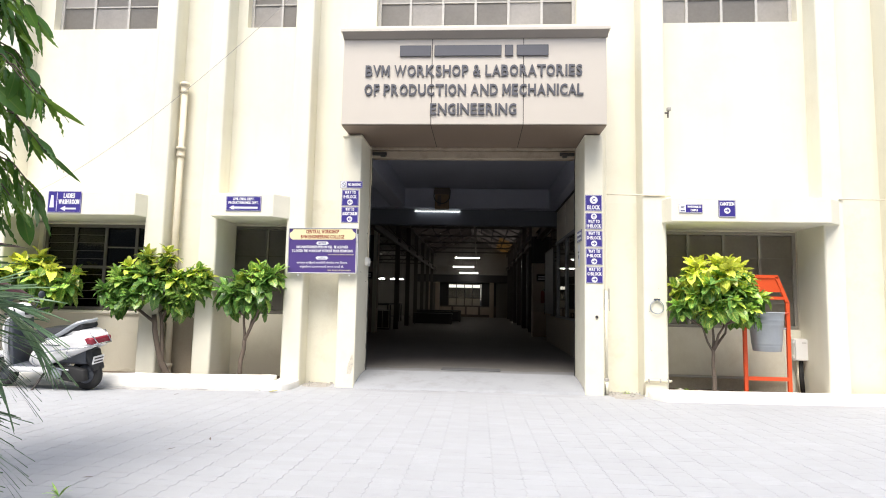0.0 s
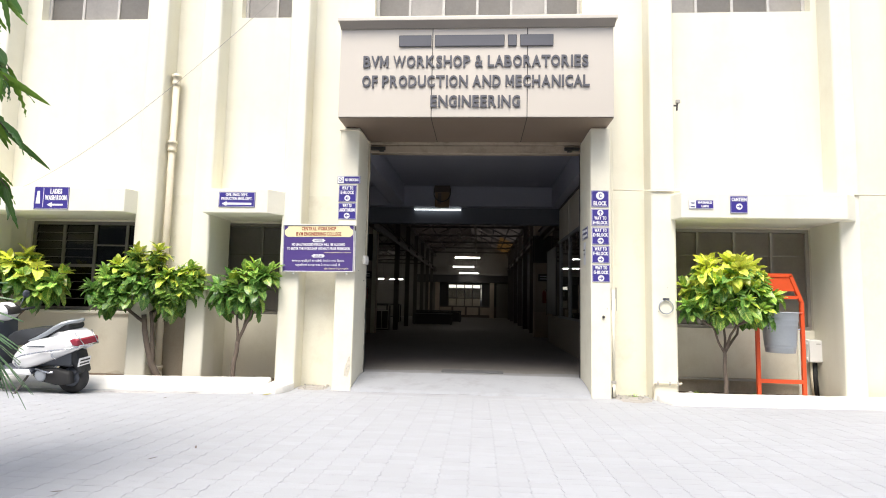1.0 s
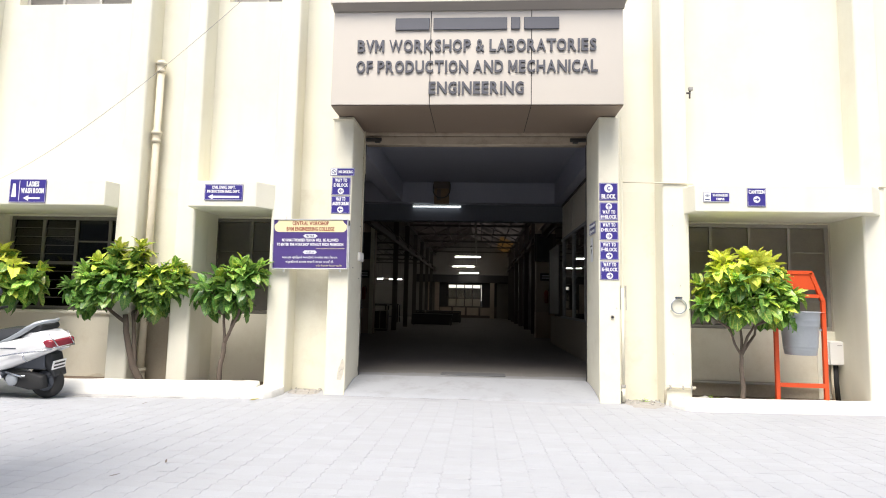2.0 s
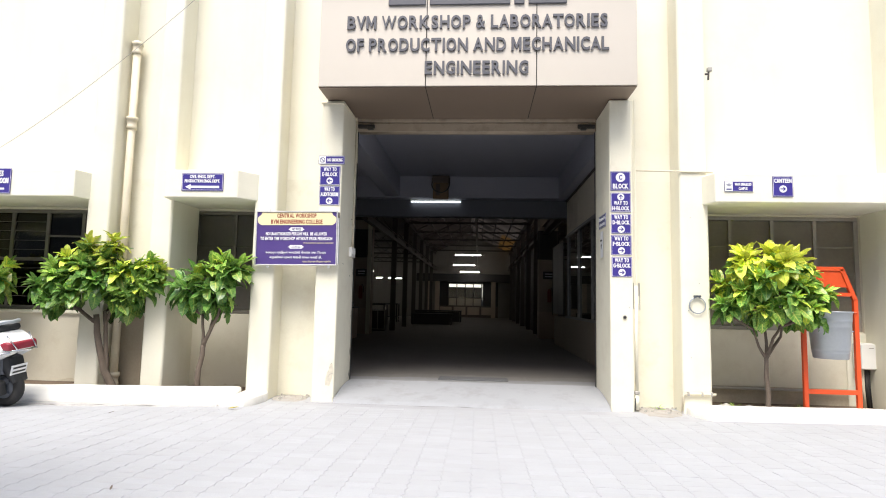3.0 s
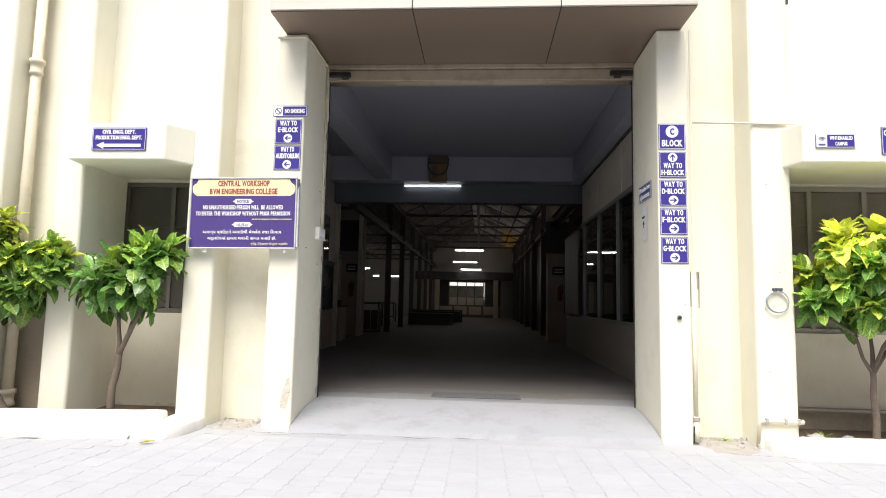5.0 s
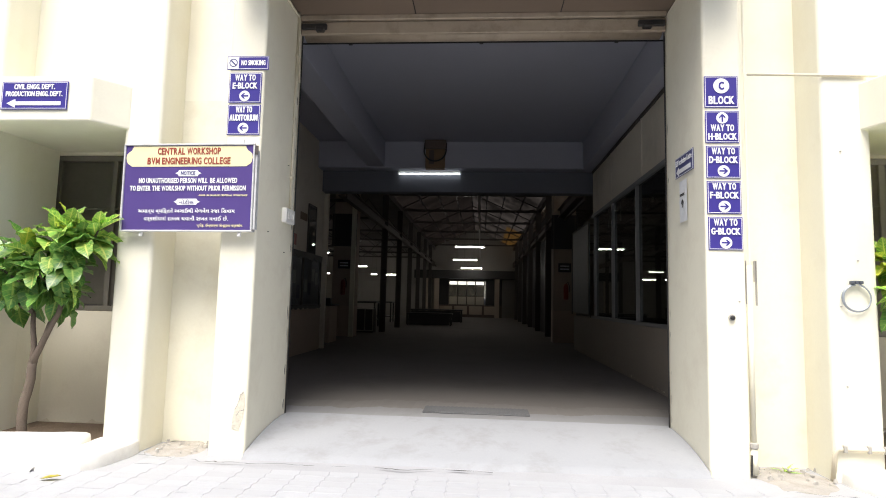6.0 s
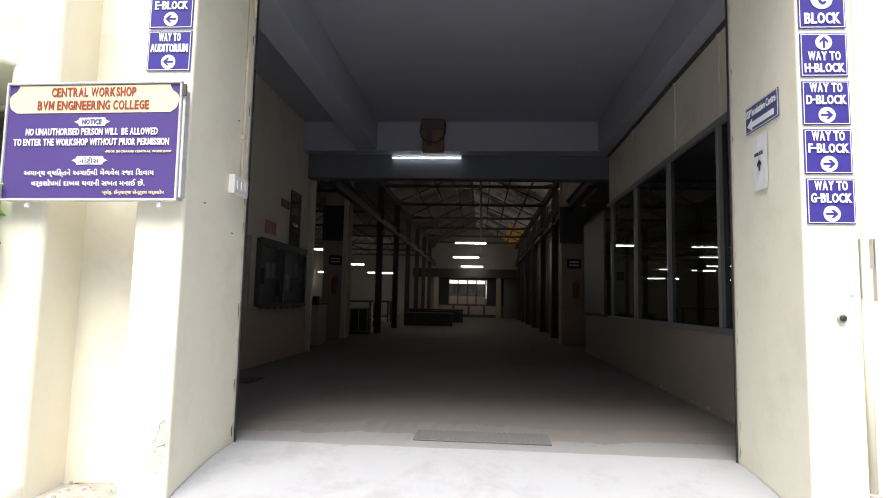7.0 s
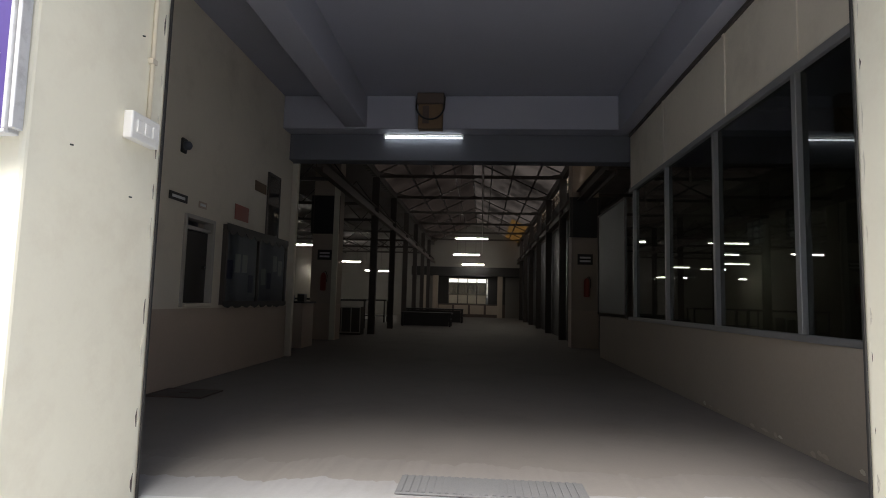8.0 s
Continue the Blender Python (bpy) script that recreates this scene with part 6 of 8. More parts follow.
def croton(base, stems, tips, label, rng_seed, yellow, size=1.0, inner=9, leaves=(12, 14), fade=1.6, lean=0.0, star=1.0):
    """A small croton tree: forked stems, then a rosette of leaves on each tip; young upper leaves are yellow."""
    rng = random.Random(rng_seed)
    t = thing("croton_tree", pose(*base), label, "shrub", "croton trees along the wall")
    bm = bmesh.new()
    for pts, r0, r1 in stems:
        n = len(pts)
        smooth = []
        for i in range(n - 1):
            for k in range(3):
                f = k / 3
                p = Vector(pts[i]).lerp(Vector(pts[i + 1]), f)
                smooth.append(p + Vector((noise.noise(p * 6) * 0.012, noise.noise(p * 6 + Vector((5, 0, 0))) * 0.012, 0)))
        smooth.append(Vector(pts[-1]))
        tube(bm, smooth, [r0 + (r1 - r0) * i / (len(smooth) - 1) for i in range(len(smooth))], 9)
    part("trunk", bm, BARK, t, "grey-brown forked trunk", True)
    bm = bmesh.new()
    joints = [Vector(s[0][-1]) for s in stems]
    for p, up in tips:
        p = Vector(p)
        j = min(joints, key=lambda q: (q - p).length)
        mid = j.lerp(p, 0.55) + Vector((0, 0, -0.05))
        tube(bm, [j, mid, p], [0.016, 0.011, 0.007], 6)
    twigs = part("crown", bm, BARK, t, "dense crown of large variegated leaves", True)
    # inner shaded leaves fill the crown
    fill = bmesh.new()

    def join_leaf(kind, m, which):
        keep, had = len(fill.verts), len(fill.faces)
        fill.from_mesh(CROTON[kind][which])
        fill.verts.ensure_lookup_table()
        fill.faces.ensure_lookup_table()
        for v in fill.verts[keep:]:
            v.co = m @ v.co
        for fc in fill.faces[had:]:
            fc.material_index = "dgly".index(kind)
    for p, up in tips:
        p = Vector(p)
        core = Vector((sum(q[0][0] for q in tips), sum(q[0][1] for q in tips), sum(q[0][2] for q in tips))) / len(tips)
        for k in range(inner):
            q = core.lerp(p, rng.uniform(0.35, 0.95)) + Vector((rng.uniform(-0.08, 0.08), rng.uniform(-0.08, 0.08), rng.uniform(-0.16, 0.02)))
            way = (q - core).normalized() + Vector((rng.uniform(-0.8, 0.8), rng.uniform(-0.8, 0.5), rng.uniform(-0.9, 0.3)))
            m = aim(q, way, rng.uniform(-0.7, 0.7))
            join_leaf("d" if k % 3 else "g", m, rng.randint(0, 2))
    top = max(p[2] for p, u in tips)
    low = min(p[2] for p, u in tips)
    made = 0
    for p, up in sorted(tips, key=lambda q: q[0][1]):
        p = Vector(p)
        young = max(0.0, (p.z - low) / max(0.01, top - low))
        n = rng.randint(*leaves)
        tone = rng.uniform(-0.13, 0.16)
        spin = rng.random() * 6.28
        axis = Vector(up).normalized()
        side = axis.orthogonal().normalized()
        oth = axis.cross(side)
        for k in range(n):
            a = spin + k * 2.4
            ring = k / n                     # 0: innermost, youngest
            tilt = radians(24 + 84 * ring + rng.uniform(-12, 12))
            way = axis * math.cos(tilt) + (side * math.cos(a) + oth * math.sin(a)) * math.sin(tilt)
            pos = p - axis * 0.15 * ring
            u = 0.85 * young ** fade + (0.62 - ring) * 0.26 * (1 - 0.6 * young) + rng.uniform(-0.2, 0.2) + yellow + tone + lean * p.x + (0.25 if star > 1 and young > 0.8 else 0.0) + (0.3 if rng.random() < 0.09 else 0.0)
            kind = "y" if u > 0.92 else "l" if u > 0.66 else "g" if u > 0.28 else "d"
            which = 0 if ring < 0.35 else rng.randint(1, 2)
            sc = 1.14 * size * (star if young > 0.8 else 1.0) * rng.uniform(0.82, 1.15) * (0.78 + 0.34 * ring)
            m = aim(pos, way + Vector((0, 0, rng.uniform(-0.34, 0.08))), rng.uniform(-0.5, 0.5)) @ Matrix.Diagonal((sc, sc, sc, 1))
            if made < 300:
                ob = new("leaf", CROTON[kind][which])
                ob.parent = twigs
                ob.matrix_local = m
                made += 1
            else:
                join_leaf(kind, m, which)
    me = bpy.data.meshes.new("inner_foliage")
    fill.to_mesh(me)
    fill.free()
    for mt in (LEAF_DARK, LEAF_GREEN, LEAF_LIME, LEAF_YELLOW):
        me.materials.append(mt)
    me.shade_smooth()
    part("inner_foliage", me, LEAF_DARK, t)["kind"] = "stuff"
    return t


def crown_tips(centre, rx, ry, rz, n, seed, flat=0.25):
    """Rosette places spread over a lumpy dome, each with its outward direction."""
    rng = random.Random(seed)
    out = []
    for k in range(n):
        f = (k + 0.5) / n
        zc = 1 - f * 1.62                    # from the top down past the middle
        r = math.sqrt(max(0.05, 1 - zc * zc))
        a = k * 2.399963 + rng.uniform(-0.3, 0.3)
        d = Vector((r * math.cos(a), r * math.sin(a), zc))
        lump = rng.uniform(0.70, 0.98)
        out.append(((centre[0] + d.x * rx * lump, centre[1] + d.y * ry * lump, centre[2] + d.z * rz * lump), (d.x, d.y - 0.15, d.z + 0.75)))
    return out


# bush beside the litter bin: bright yellow top
croton((3.625, -0.05, 0.03), [([(0, 0, -0.02), (0.012, 0, 0.22), (-0.004, 0, 0.45), (0.0, 0.0, 0.66)], 0.031, 0.023), ([(0.0, 0, 0.64), (-0.08, 0, 0.78), (-0.15, -0.02, 0.98)], 0.017, 0.012), ([(0.0, 0, 0.64), (0.02, 0.03, 0.85), (0.0, 0.02, 1.15)], 0.020, 0.012), ([(0.0, 0, 0.64), (0.09, 0.0, 0.80), (0.19, 0.02, 0.90), (0.20, 0.0, 1.05)], 0.020, 0.012), ([(0.02, 0, 0.70), (0.05, -0.06, 0.88), (0.12, -0.10, 1.02)], 0.02, 0.013)],
       crown_tips((0.04, -0.02, 1.42), 0.64, 0.44, 0.50, 22, 5) + [((-0.28, -0.12, 1.84), (-0.3, -0.2, 1)), ((0.05, -0.10, 1.88), (0, -0.2, 1)), ((0.34, -0.10, 1.80), (0.3, -0.2, 1)), ((-0.12, 0.15, 1.86), (0, 0.1, 1)), ((0.50, -0.05, 1.66), (0.6, -0.2, 1))], "bushy croton tree with bright yellow top leaves", 11, 0.37, 0.80, 9, (19, 22), fade=2.4, star=1.3)
# large bush by the drain pipe
croton((-4.40, -0.03, 0.03), [([(0.06, 0, -0.02), (0.0, 0, 0.10), (-0.09, -0.02, 0.27), (-0.17, -0.06, 0.64), (-0.21, -0.08, 0.98)], 0.055, 0.034), ([(-0.08, -0.01, 0.24), (-0.09, -0.01, 0.52), (-0.13, -0.04, 1.02)], 0.034, 0.022), ([(-0.12, -0.02, 0.90), (-0.05, -0.02, 1.08), (0.15, -0.05, 1.2)], 0.022, 0.014), ([(-0.19, -0.07, 0.86), (-0.46, -0.08, 1.05), (-0.7, -0.08, 1.12)], 0.026, 0.016)],
       crown_tips((-0.30, -0.06, 1.34), 0.86, 0.42, 0.46, 22, 8) + [((-0.40, -0.05, 1.92), (-0.1, 0, 1)), ((-0.06, -0.05, 1.95), (0.1, 0, 1)), ((-0.62, -0.15, 1.72), (-0.3, -0.2, 1)), ((0.34, -0.12, 1.60), (0.6, -0.2, 1)), ((0.28, -0.18, 1.36), (0.7, -0.3, 0.5)), ((0.46, -0.08, 1.68), (0.5, -0.1, 1)), ((0.58, -0.06, 1.56), (0.8, -0.1, 0.8)), ((0.50, -0.16, 1.42), (0.8, -0.3, 0.4))], "broad croton tree with green and yellow leaves", 23, 0.10, 0.80, 9, (18, 21), fade=1.6, lean=0.22)
# slender bush under the department sign
croton((-3.22, -0.10, 0.03), [([(0.0, 0, -0.02), (-0.02, 0, 0.18), (-0.015, 0, 0.34), (0.02, 0, 0.50), (0.03, 0, 0.64)], 0.036, 0.030), ([(0.03, 0, 0.62), (0.01, 0.01, 0.78), (0.0, 0.0, 1.0)], 0.022, 0.016), ([(0.03, 0, 0.62), (0.10, 0, 0.80), (0.20, 0.0, 1.0), (0.24, 0, 1.2)], 0.026, 0.016), ([(0.09, 0, 0.78), (0.12, 0.04, 0.95), (0.13, 0.05, 1.15)], 0.016, 0.012)],
       [((x * 0.84, y, 1.17 + (z - 1.02) * 0.84), d) for (x, y, z), d in (((-0.36, 0.02, 1.32), (-0.5, -0.2, 0.7)), ((0.27, 0.0, 1.66), (0.1, -0.1, 1)), ((0.42, -0.02, 1.52), (0.6, -0.1, 0.7)), ((-0.36, 0.0, 1.10), (-0.7, -0.2, 0.2)), ((-0.16, 0.0, 1.46), (-0.2, -0.1, 1)), ((0.10, -0.12, 1.20), (0.0, -0.8, 0.5)), ((0.30, 0.0, 1.02), (0.6, -0.1, 0.0)), ((-0.02, -0.05, 1.06), (-0.2, -0.5, 0.0)), ((0.40, -0.08, 1.24), (0.7, -0.3, 0.2)), ((-0.46, 0.05, 1.28), (-0.8, 0.1, 0.6)), ((0.05, 0.10, 1.60), (0.0, 0.3, 1)), ((0.56, 0.0, 1.60), (0.6, -0.1, 0.9)), ((-0.18, -0.18, 1.22), (-0.3, -0.8, 0.4)))], "slender croton tree with mostly green leaves", 31, -0.31, 1.0, 3, (10, 12), fade=2.4)
# bush behind the scooter
croton((-6.92, 0.20, 0.03), [([(0.0, 0, -0.02), (0.02, 0, 0.5), (0.0, 0, 0.95)], 0.05, 0.03), ([(0.0, 0, 0.8), (0.25, 0, 1.05), (0.4, 0, 1.2)], 0.025, 0.015), ([(0.0, 0, 0.8), (-0.3, 0, 1.1)], 0.025, 0.015)],
       crown_tips((0.0, -0.05, 1.48), 0.84, 0.42, 0.42, 20, 17), "croton tree with yellow leaves behind the scooter", 37, 0.30)
# bush at the far right end of the strip
croton((6.92, 0.20, 0.06), [([(0.0, 0, -0.02), (0.0, 0, 0.5), (0.02, 0, 0.9)], 0.045, 0.03), ([(0.0, 0, 0.8), (0.2, 0, 1.1)], 0.022, 0.014)],
       crown_tips((0.0, 0.0, 1.22), 0.52, 0.4, 0.40, 10, 19), "croton tree with yellow leaves at the planting strip", 41, 0.2)


# ---- tree with long wavy leaves beside the path ----
ASHOKA = [leaf_mesh("leaf", m_, ln, 0.030, 0.25, dr, 14, 0.20, 0.7, 0.7, 34.0) for m_ in (LEAF_ASHOKA, LEAF_ASHOKA_PALE, LEAF_ASHOKA_PALE) for ln, dr in ((0.20, 0.30), (0.26, 0.15))]
BROAD = [leaf_mesh("leaf", LEAF_ASHOKA, 0.22, 0.085, 0.2, 0.15, 6, 0.03)]


def drooping_tree():
    rng = random.Random(77)
    base = Vector((-3.64, -5.40, ground_z(-5.40)))
    t = thing("drooping_tree", Matrix.Translation(base), "tree with long wavy dark green drooping leaves", "tree")
    bm = bmesh.new()
    tube(bm, [(0, 0, -0.05), (0.02, 0.0, 1.2), (-0.03, 0.03, 2.6), (0.0, 0.0, 3.85)], [0.11, 0.095, 0.075, 0.02], 12)
    part("trunk", bm, BARK, t, "slim grey-brown trunk", True)
    bm = bmesh.new()
    ends = []
    bough = (0.0, 0.0, 1.0)
    for k in range(204):
        if k % 12 == 0:
            level = 1.72 + 1.68 * (k // 12) / 14
            bough = (level, rng.uniform(-0.42, 0.55) if k // 12 % 4 != 3 else rng.uniform(1.0, 5.2), 1.13 + 0.27 * math.sin(level * 5.0 + 2.4) + rng.uniform(-0.05, 0.09))
        z = bough[0] + rng.uniform(-0.11, 0.11)
        near = k // 12 % 4 != 3
        a = bough[1] + rng.uniform(-0.28, 0.28)
        ln = bough[2] * rng.uniform(0.62, 1.10)
        if k >= 180:                         # short twigs all round the top
            z, a, ln, near = 3.30 + 0.022 * (k - 180), k * 2.4, rng.uniform(0.45, 0.85) - 0.012 * (k - 180), False
        p0 = Vector((0, 0, z + 0.25))
        p1 = Vector((math.cos(a) * ln * 0.5, math.sin(a) * ln * 0.5, z + 0.22))
        p2 = Vector((math.cos(a) * ln * 0.85, math.sin(a) * ln * 0.85, z + 0.05))
        p3 = Vector((math.cos(a) * ln, math.sin(a) * ln, z - 0.18))
        tube(bm, [p0, p1, p2, p3], [0.012, 0.008, 0.005, 0.003], 5)
        ends.append((p0, p1, p2, p3, near))
    crown = part("crown", bm, BARK, t, "hanging twigs with long wavy leaves", True)
    rest = bmesh.new()
    made = 0
    for p0, p1, p2, p3, near in ends:
        for i in range(24 if near else 12):
            f = 0.25 + 0.75 * (i + rng.random()) / (24 if near else 12)
            q = p0.lerp(p1, f * 2.0) if f < 0.5 else p1.lerp(p2, (f - 0.5) * 3.3) if f < 0.8 else p2.lerp(p3, (f - 0.8) * 5)
            out = (p3 - p0).normalized()
            sgn = 1 if i % 2 else -1
            side = Vector((-out.y, out.x, 0)) * sgn
            way = out * rng.uniform(0.1, 1.2) + side * rng.uniform(0.05, 1.2) + Vector((0, 0, -rng.uniform(0.3, 1.9)))
            me = rng.choice(ASHOKA) if rng.random() < 0.90 else BROAD[0]
            sc = rng.uniform(0.8, 1.2)
            m = aim(q, way, rng.uniform(-1.4, 1.4)) @ Matrix.Diagonal((sc, sc, sc, 1))
            if near and f > 0.55 and made < 300:
                ob = new("leaf", me)
                ob.parent = crown
                ob.matrix_local = m
                made += 1
            else:
                keep = len(rest.verts)
                had = len(rest.faces)
                rest.from_mesh(me)
                rest.verts.ensure_lookup_table()
                rest.faces.ensure_lookup_table()
                for v in rest.verts[keep:]:
                    v.co = m @ v.co
                if me.materials[0] == LEAF_ASHOKA_PALE:
                    for fc in rest.faces[had:]:
                        fc.material_index = 1
    me = bpy.data.meshes.new("foliage")
    rest.to_mesh(me)
    rest.free()
    me.materials.append(LEAF_ASHOKA)
    me.materials.append(LEAF_ASHOKA_PALE)
    me.shade_smooth()
    ob = part("foliage", me, LEAF_ASHOKA, t)
    ob["kind"] = "stuff"
    return t


drooping_tree()


# ---- feather palm and a dark-leaved plant at the edge of the path ----
def palm():
    rng = random.Random(91)
    base = Vector((-2.27, -6.45, ground_z(-6.45)))
    t = thing("feather_palm", Matrix.Translation(base), "green feather palm with arching narrow leaflets", "palm")
    for k in range(4):
        a = k * 1.7
        bm = bmesh.new()
        tube(bm, [(0.05 * math.cos(a), 0.05 * math.sin(a), -0.03), (0.07 * math.cos(a), 0.07 * math.sin(a), 0.35), (0.09 * math.cos(a), 0.09 * math.sin(a), 0.62)], [0.03, 0.026, 0.018], 8)
        part("stem", bm, BARK, t, "ringed green-brown stem", True)
    fronds = [(0.05, 0.62, 1.22), (0.35, 0.68, 1.05), (-0.3, 0.66, 1.12), (0.0, 0.64, 0.86), (0.3, 0.66, 0.72), (-0.25, 0.66, 0.66), (0.1, 0.66, 0.50), (-0.7, 0.7, 1.1), (0.9, 0.8, 1.15), (1.6, 0.9, 1.1), (2.4, 1.0, 1.0), (3.2, 1.0, 1.1), (4.0, 1.0, 0.9), (4.9, 0.95, 1.1)]
    for a, ln, h in fronds:
        bm = bmesh.new()
        uv = bm.loops.layers.uv.new("UVMap")
        rib = []
        n = 16
        for i in range(n + 1):
            f = i / n
            r = ln * f
            z = 0.38 + (h - 0.25) * math.sin(min(1.0, f * 1.25) * math.pi / 2) - 0.45 * ln * f ** 3
            rib.append(Vector((math.cos(a) * r, math.sin(a) * r, z)))
        tube(bm, rib, [0.011 * (1 - 0.8 * i / n) + 0.001 for i in range(n + 1)], 5)
        for i in range(4, n + 1):
            for half in (0.0, 0.33, 0.66):
                if i == n and half:
                    continue
                p = rib[i] if not half else rib[i].lerp(rib[i + 1], half)
                out = (rib[i] - rib[i - 1]).normalized()
                for sgn in (-1, 1):
                    side = Vector((-math.sin(a), math.cos(a), 0)) * sgn
                    ll = (0.20 + 0.16 * math.sin(math.pi * (0.15 + 0.7 * (i / n)))) * rng.uniform(0.85, 1.1)
                    d = (side * 0.55 + out * 0.85 + Vector((0, 0, rng.uniform(-0.30, 0.05)))).normalized()
                    wv = (out - d * out.dot(d)).normalized() * 0.0085
                    pts = []
                    for j in range(5):
                        g = j / 4
                        c = p + d * ll * g + Vector((0, 0, -0.05 * g * g))
                        w = (1 - g ** 2) * 1.0 + 0.05
                        pts.append((bm.verts.new(c - wv * w), bm.verts.new(c + wv * w + Vector((0, 0, 0.004)))))
                    for (q0, q1), (q2, q3) in zip(pts, pts[1:]):
                        fc = bm.faces.new((q0, q1, q3, q2))
                        for lp, vv in zip(fc.loops, (1.0, 0.3, 0.3, 1.0)):
                            lp[uv].uv = (0.5, vv)
        me = bpy.data.meshes.new("frond")
        bm.to_mesh(me)
        bm.free()
        me.materials.append(LEAF_PALM)
        part("frond", me, LEAF_PALM, t)
    return t


palm()

c = thing("cordyline", pose(-2.76, -5.72, ground_z(-5.72)), "dark maroon strap-leaved plant beside the path", "plant")
bm = bmesh.new()
tube(bm, [(0, 0, -0.03), (0.02, 0, 0.7), (0.0, 0, 1.24)], [0.028, 0.024, 0.018], 8)
part("stem", bm, BARK, c, "", True)
strap = leaf_mesh("leaf", LEAF_MAROON, 0.80, 0.10, 0.35, 0.50, 10, 0.02)
for k, (a, e) in enumerate(((-0.1, 0.36), (1.1, 0.9), (2.0, 0.7), (3.0, 0.8), (4.0, 0.6), (5.1, 0.95), (2.6, 1.3))):
    ob = new("leaf", strap)
    ob.parent = c
    ob.matrix_local = aim((0, 0, 1.21 + 0.01 * k), (math.cos(a), math.sin(a), e), 0.5 + 0.2 * math.sin(k * 3))

# weeds, rubble and fallen leaves
rng = random.Random(5)
blade = leaf_mesh("blade", LEAF_GREEN, 0.11, 0.012, 0.2, 0.5, 4)
for x, y in ((3.25, 0.22), (3.4, 0.3), (4.75, 0.2), (2.42, 0.16), (-2.15, -5.1), (4.2, 0.25)):
    w = thing("weed", pose(x, y, ground_z(y) + (0.03 if y > 0.2 else 0.0)), "small green weed growing at the ground", "weed", "weeds")
    for k in range(9):
        a = rng.uniform(0, 6.28)
        ob = new("blade", blade)
        ob.parent = w
        ob.matrix_local = aim((0, 0, 0), (math.cos(a), math.sin(a), rng.uniform(0.5, 2.2)), rng.uniform(-1, 1))
for x, y, z, sz in ((3.20, 0.06, 0.04, 0.08), (3.48, 0.08, 0.04, 0.065), (3.06, 0.02, 0.05, 0.05), (2.43, 0.12, 0.03, 0.018), (2.55, 0.05, 0.02, 0.016), (-2.25, 0.05, 0.004, 0.016), (-2.12, 0.12, 0.004, 0.012), (-2.2, 0.18, 0.004, 0.014), (4.1, 0.1, 0.04, 0.06)):
    bm = bmesh.new()
    bmesh.ops.create_icosphere(bm, subdivisions=2, radius=sz)
    for v in bm.verts:
        v.co += v.co.normalized() * sz * 0.45 * noise.noise(v.co * (3 / sz) * 0.4 + Vector((x, y, 0)))
        v.co.z *= 0.7
    ob = part("rubble", bm, STONE, None)
    ob.location = (x, y, z + sz * 0.35)
    tagged(ob, "rough grey lump of broken plaster on soil", "stone", "rubble lumps")
dry = leaf_mesh("fallen_leaf", DRY_LEAF, 0.15, 0.06, 0.5, -0.15, 5, 0.05)
withered = leaf_mesh("fallen_leaf", BARK, 0.15, 0.03, 0.5, -0.15, 5, 0.05)
for x, y, a in ((-2.55, -0.74, 0.2), (-1.96, -3.62, 2.0), (-2.14, -3.98, 0.6), (-2.20, -4.73, 4.0), (-3.6, -1.25, 1.0)):
    ob = new("fallen_leaf", dry if x == -2.55 else withered)
    sc = 0.45 if x != -2.55 else 0.8
    ob.matrix_world = pose(x, y, ground_z(y) + 0.012, 0, 0, math.degrees(a)) @ Matrix.Diagonal((sc, sc, sc, 1))
    tagged(ob, "dry yellow fallen leaf on the paving" if x == -2.55 else "withered brown leaf lying on the paving", "leaf", "fallen leaves")
# ---- inside the hall ----
def tube_light(x0, x1, y, z, label, lit=True, hang=0.0, depth=0.03):
    t = thing("tube_light", pose((x0 + x1) / 2, y, z), label, "lamp", "fluorescent tube lights")
    w = (x1 - x0) / 2
    part("batten", rounded(boxes((-w, w, -depth, depth, 0.035, 0.085)), 0.008, 1), WHITE_PLASTIC, t)
    bm = bmesh.new()
    lathe(bm, [(0.013, -w + 0.02), (0.013, w - 0.02)], 10, "x")
    part("tube", bm, (TUBE_LIT if not hang else FAR_TUBE if x0 < 2.5 else SIDE_TUBE) if lit else WHITE_PLASTIC, t, "lit white fluorescent tube" if lit else "unlit tube", True)
    for sx in (-1, 1):
        part("holder", boxes((sx * (w - 0.01) - 0.012, sx * (w - 0.01) + 0.012, -0.018, 0.018, -0.02, 0.035)), WHITE_PLASTIC, t)
    if hang:
        for sx in (-0.7, 0.7):
            bm = bmesh.new()
            tube(bm, [(sx * w, 0, 0.085), (sx * w, 0, hang)], 0.005, 5)
            part("hanger", bm, DARK_STEEL, t)
    return t


tube_light(-1.54, -0.246, 7.00, 3.765, "lit white fluorescent tube on the concrete beam")
tube_light(-1.50, -0.30, 7.03, 3.86, "unlit tube batten on the concrete beam", lit=False, depth=0.02)
for x0, x1, y, z in ((-0.85, 0.30, 17.4, 3.28), (-1.25, -0.02, 24.2, 3.28), (-1.10, 0.22, 31.2, 3.28), (-7.2, -6.05, 18.4, 3.05), (-7.35, -6.15, 26.6, 3.0), (-5.75, -4.85, 29.6, 2.70), (-6.5, -6.1, 29.4, 2.70), (-9.2, -8.75, 28.5, 2.65), (7.05, 8.3, 15.95, 3.12), (8.15, 9.0, 18.2, 2.98), (8.2, 9.1, 17.7, 2.62), (6.65, 7.25, 18.05, 2.49)):
    tube_light(x0, x1, y, z, "lit white fluorescent tube hanging in the hall", hang=roof_height((x0 + x1) / 2) - z)


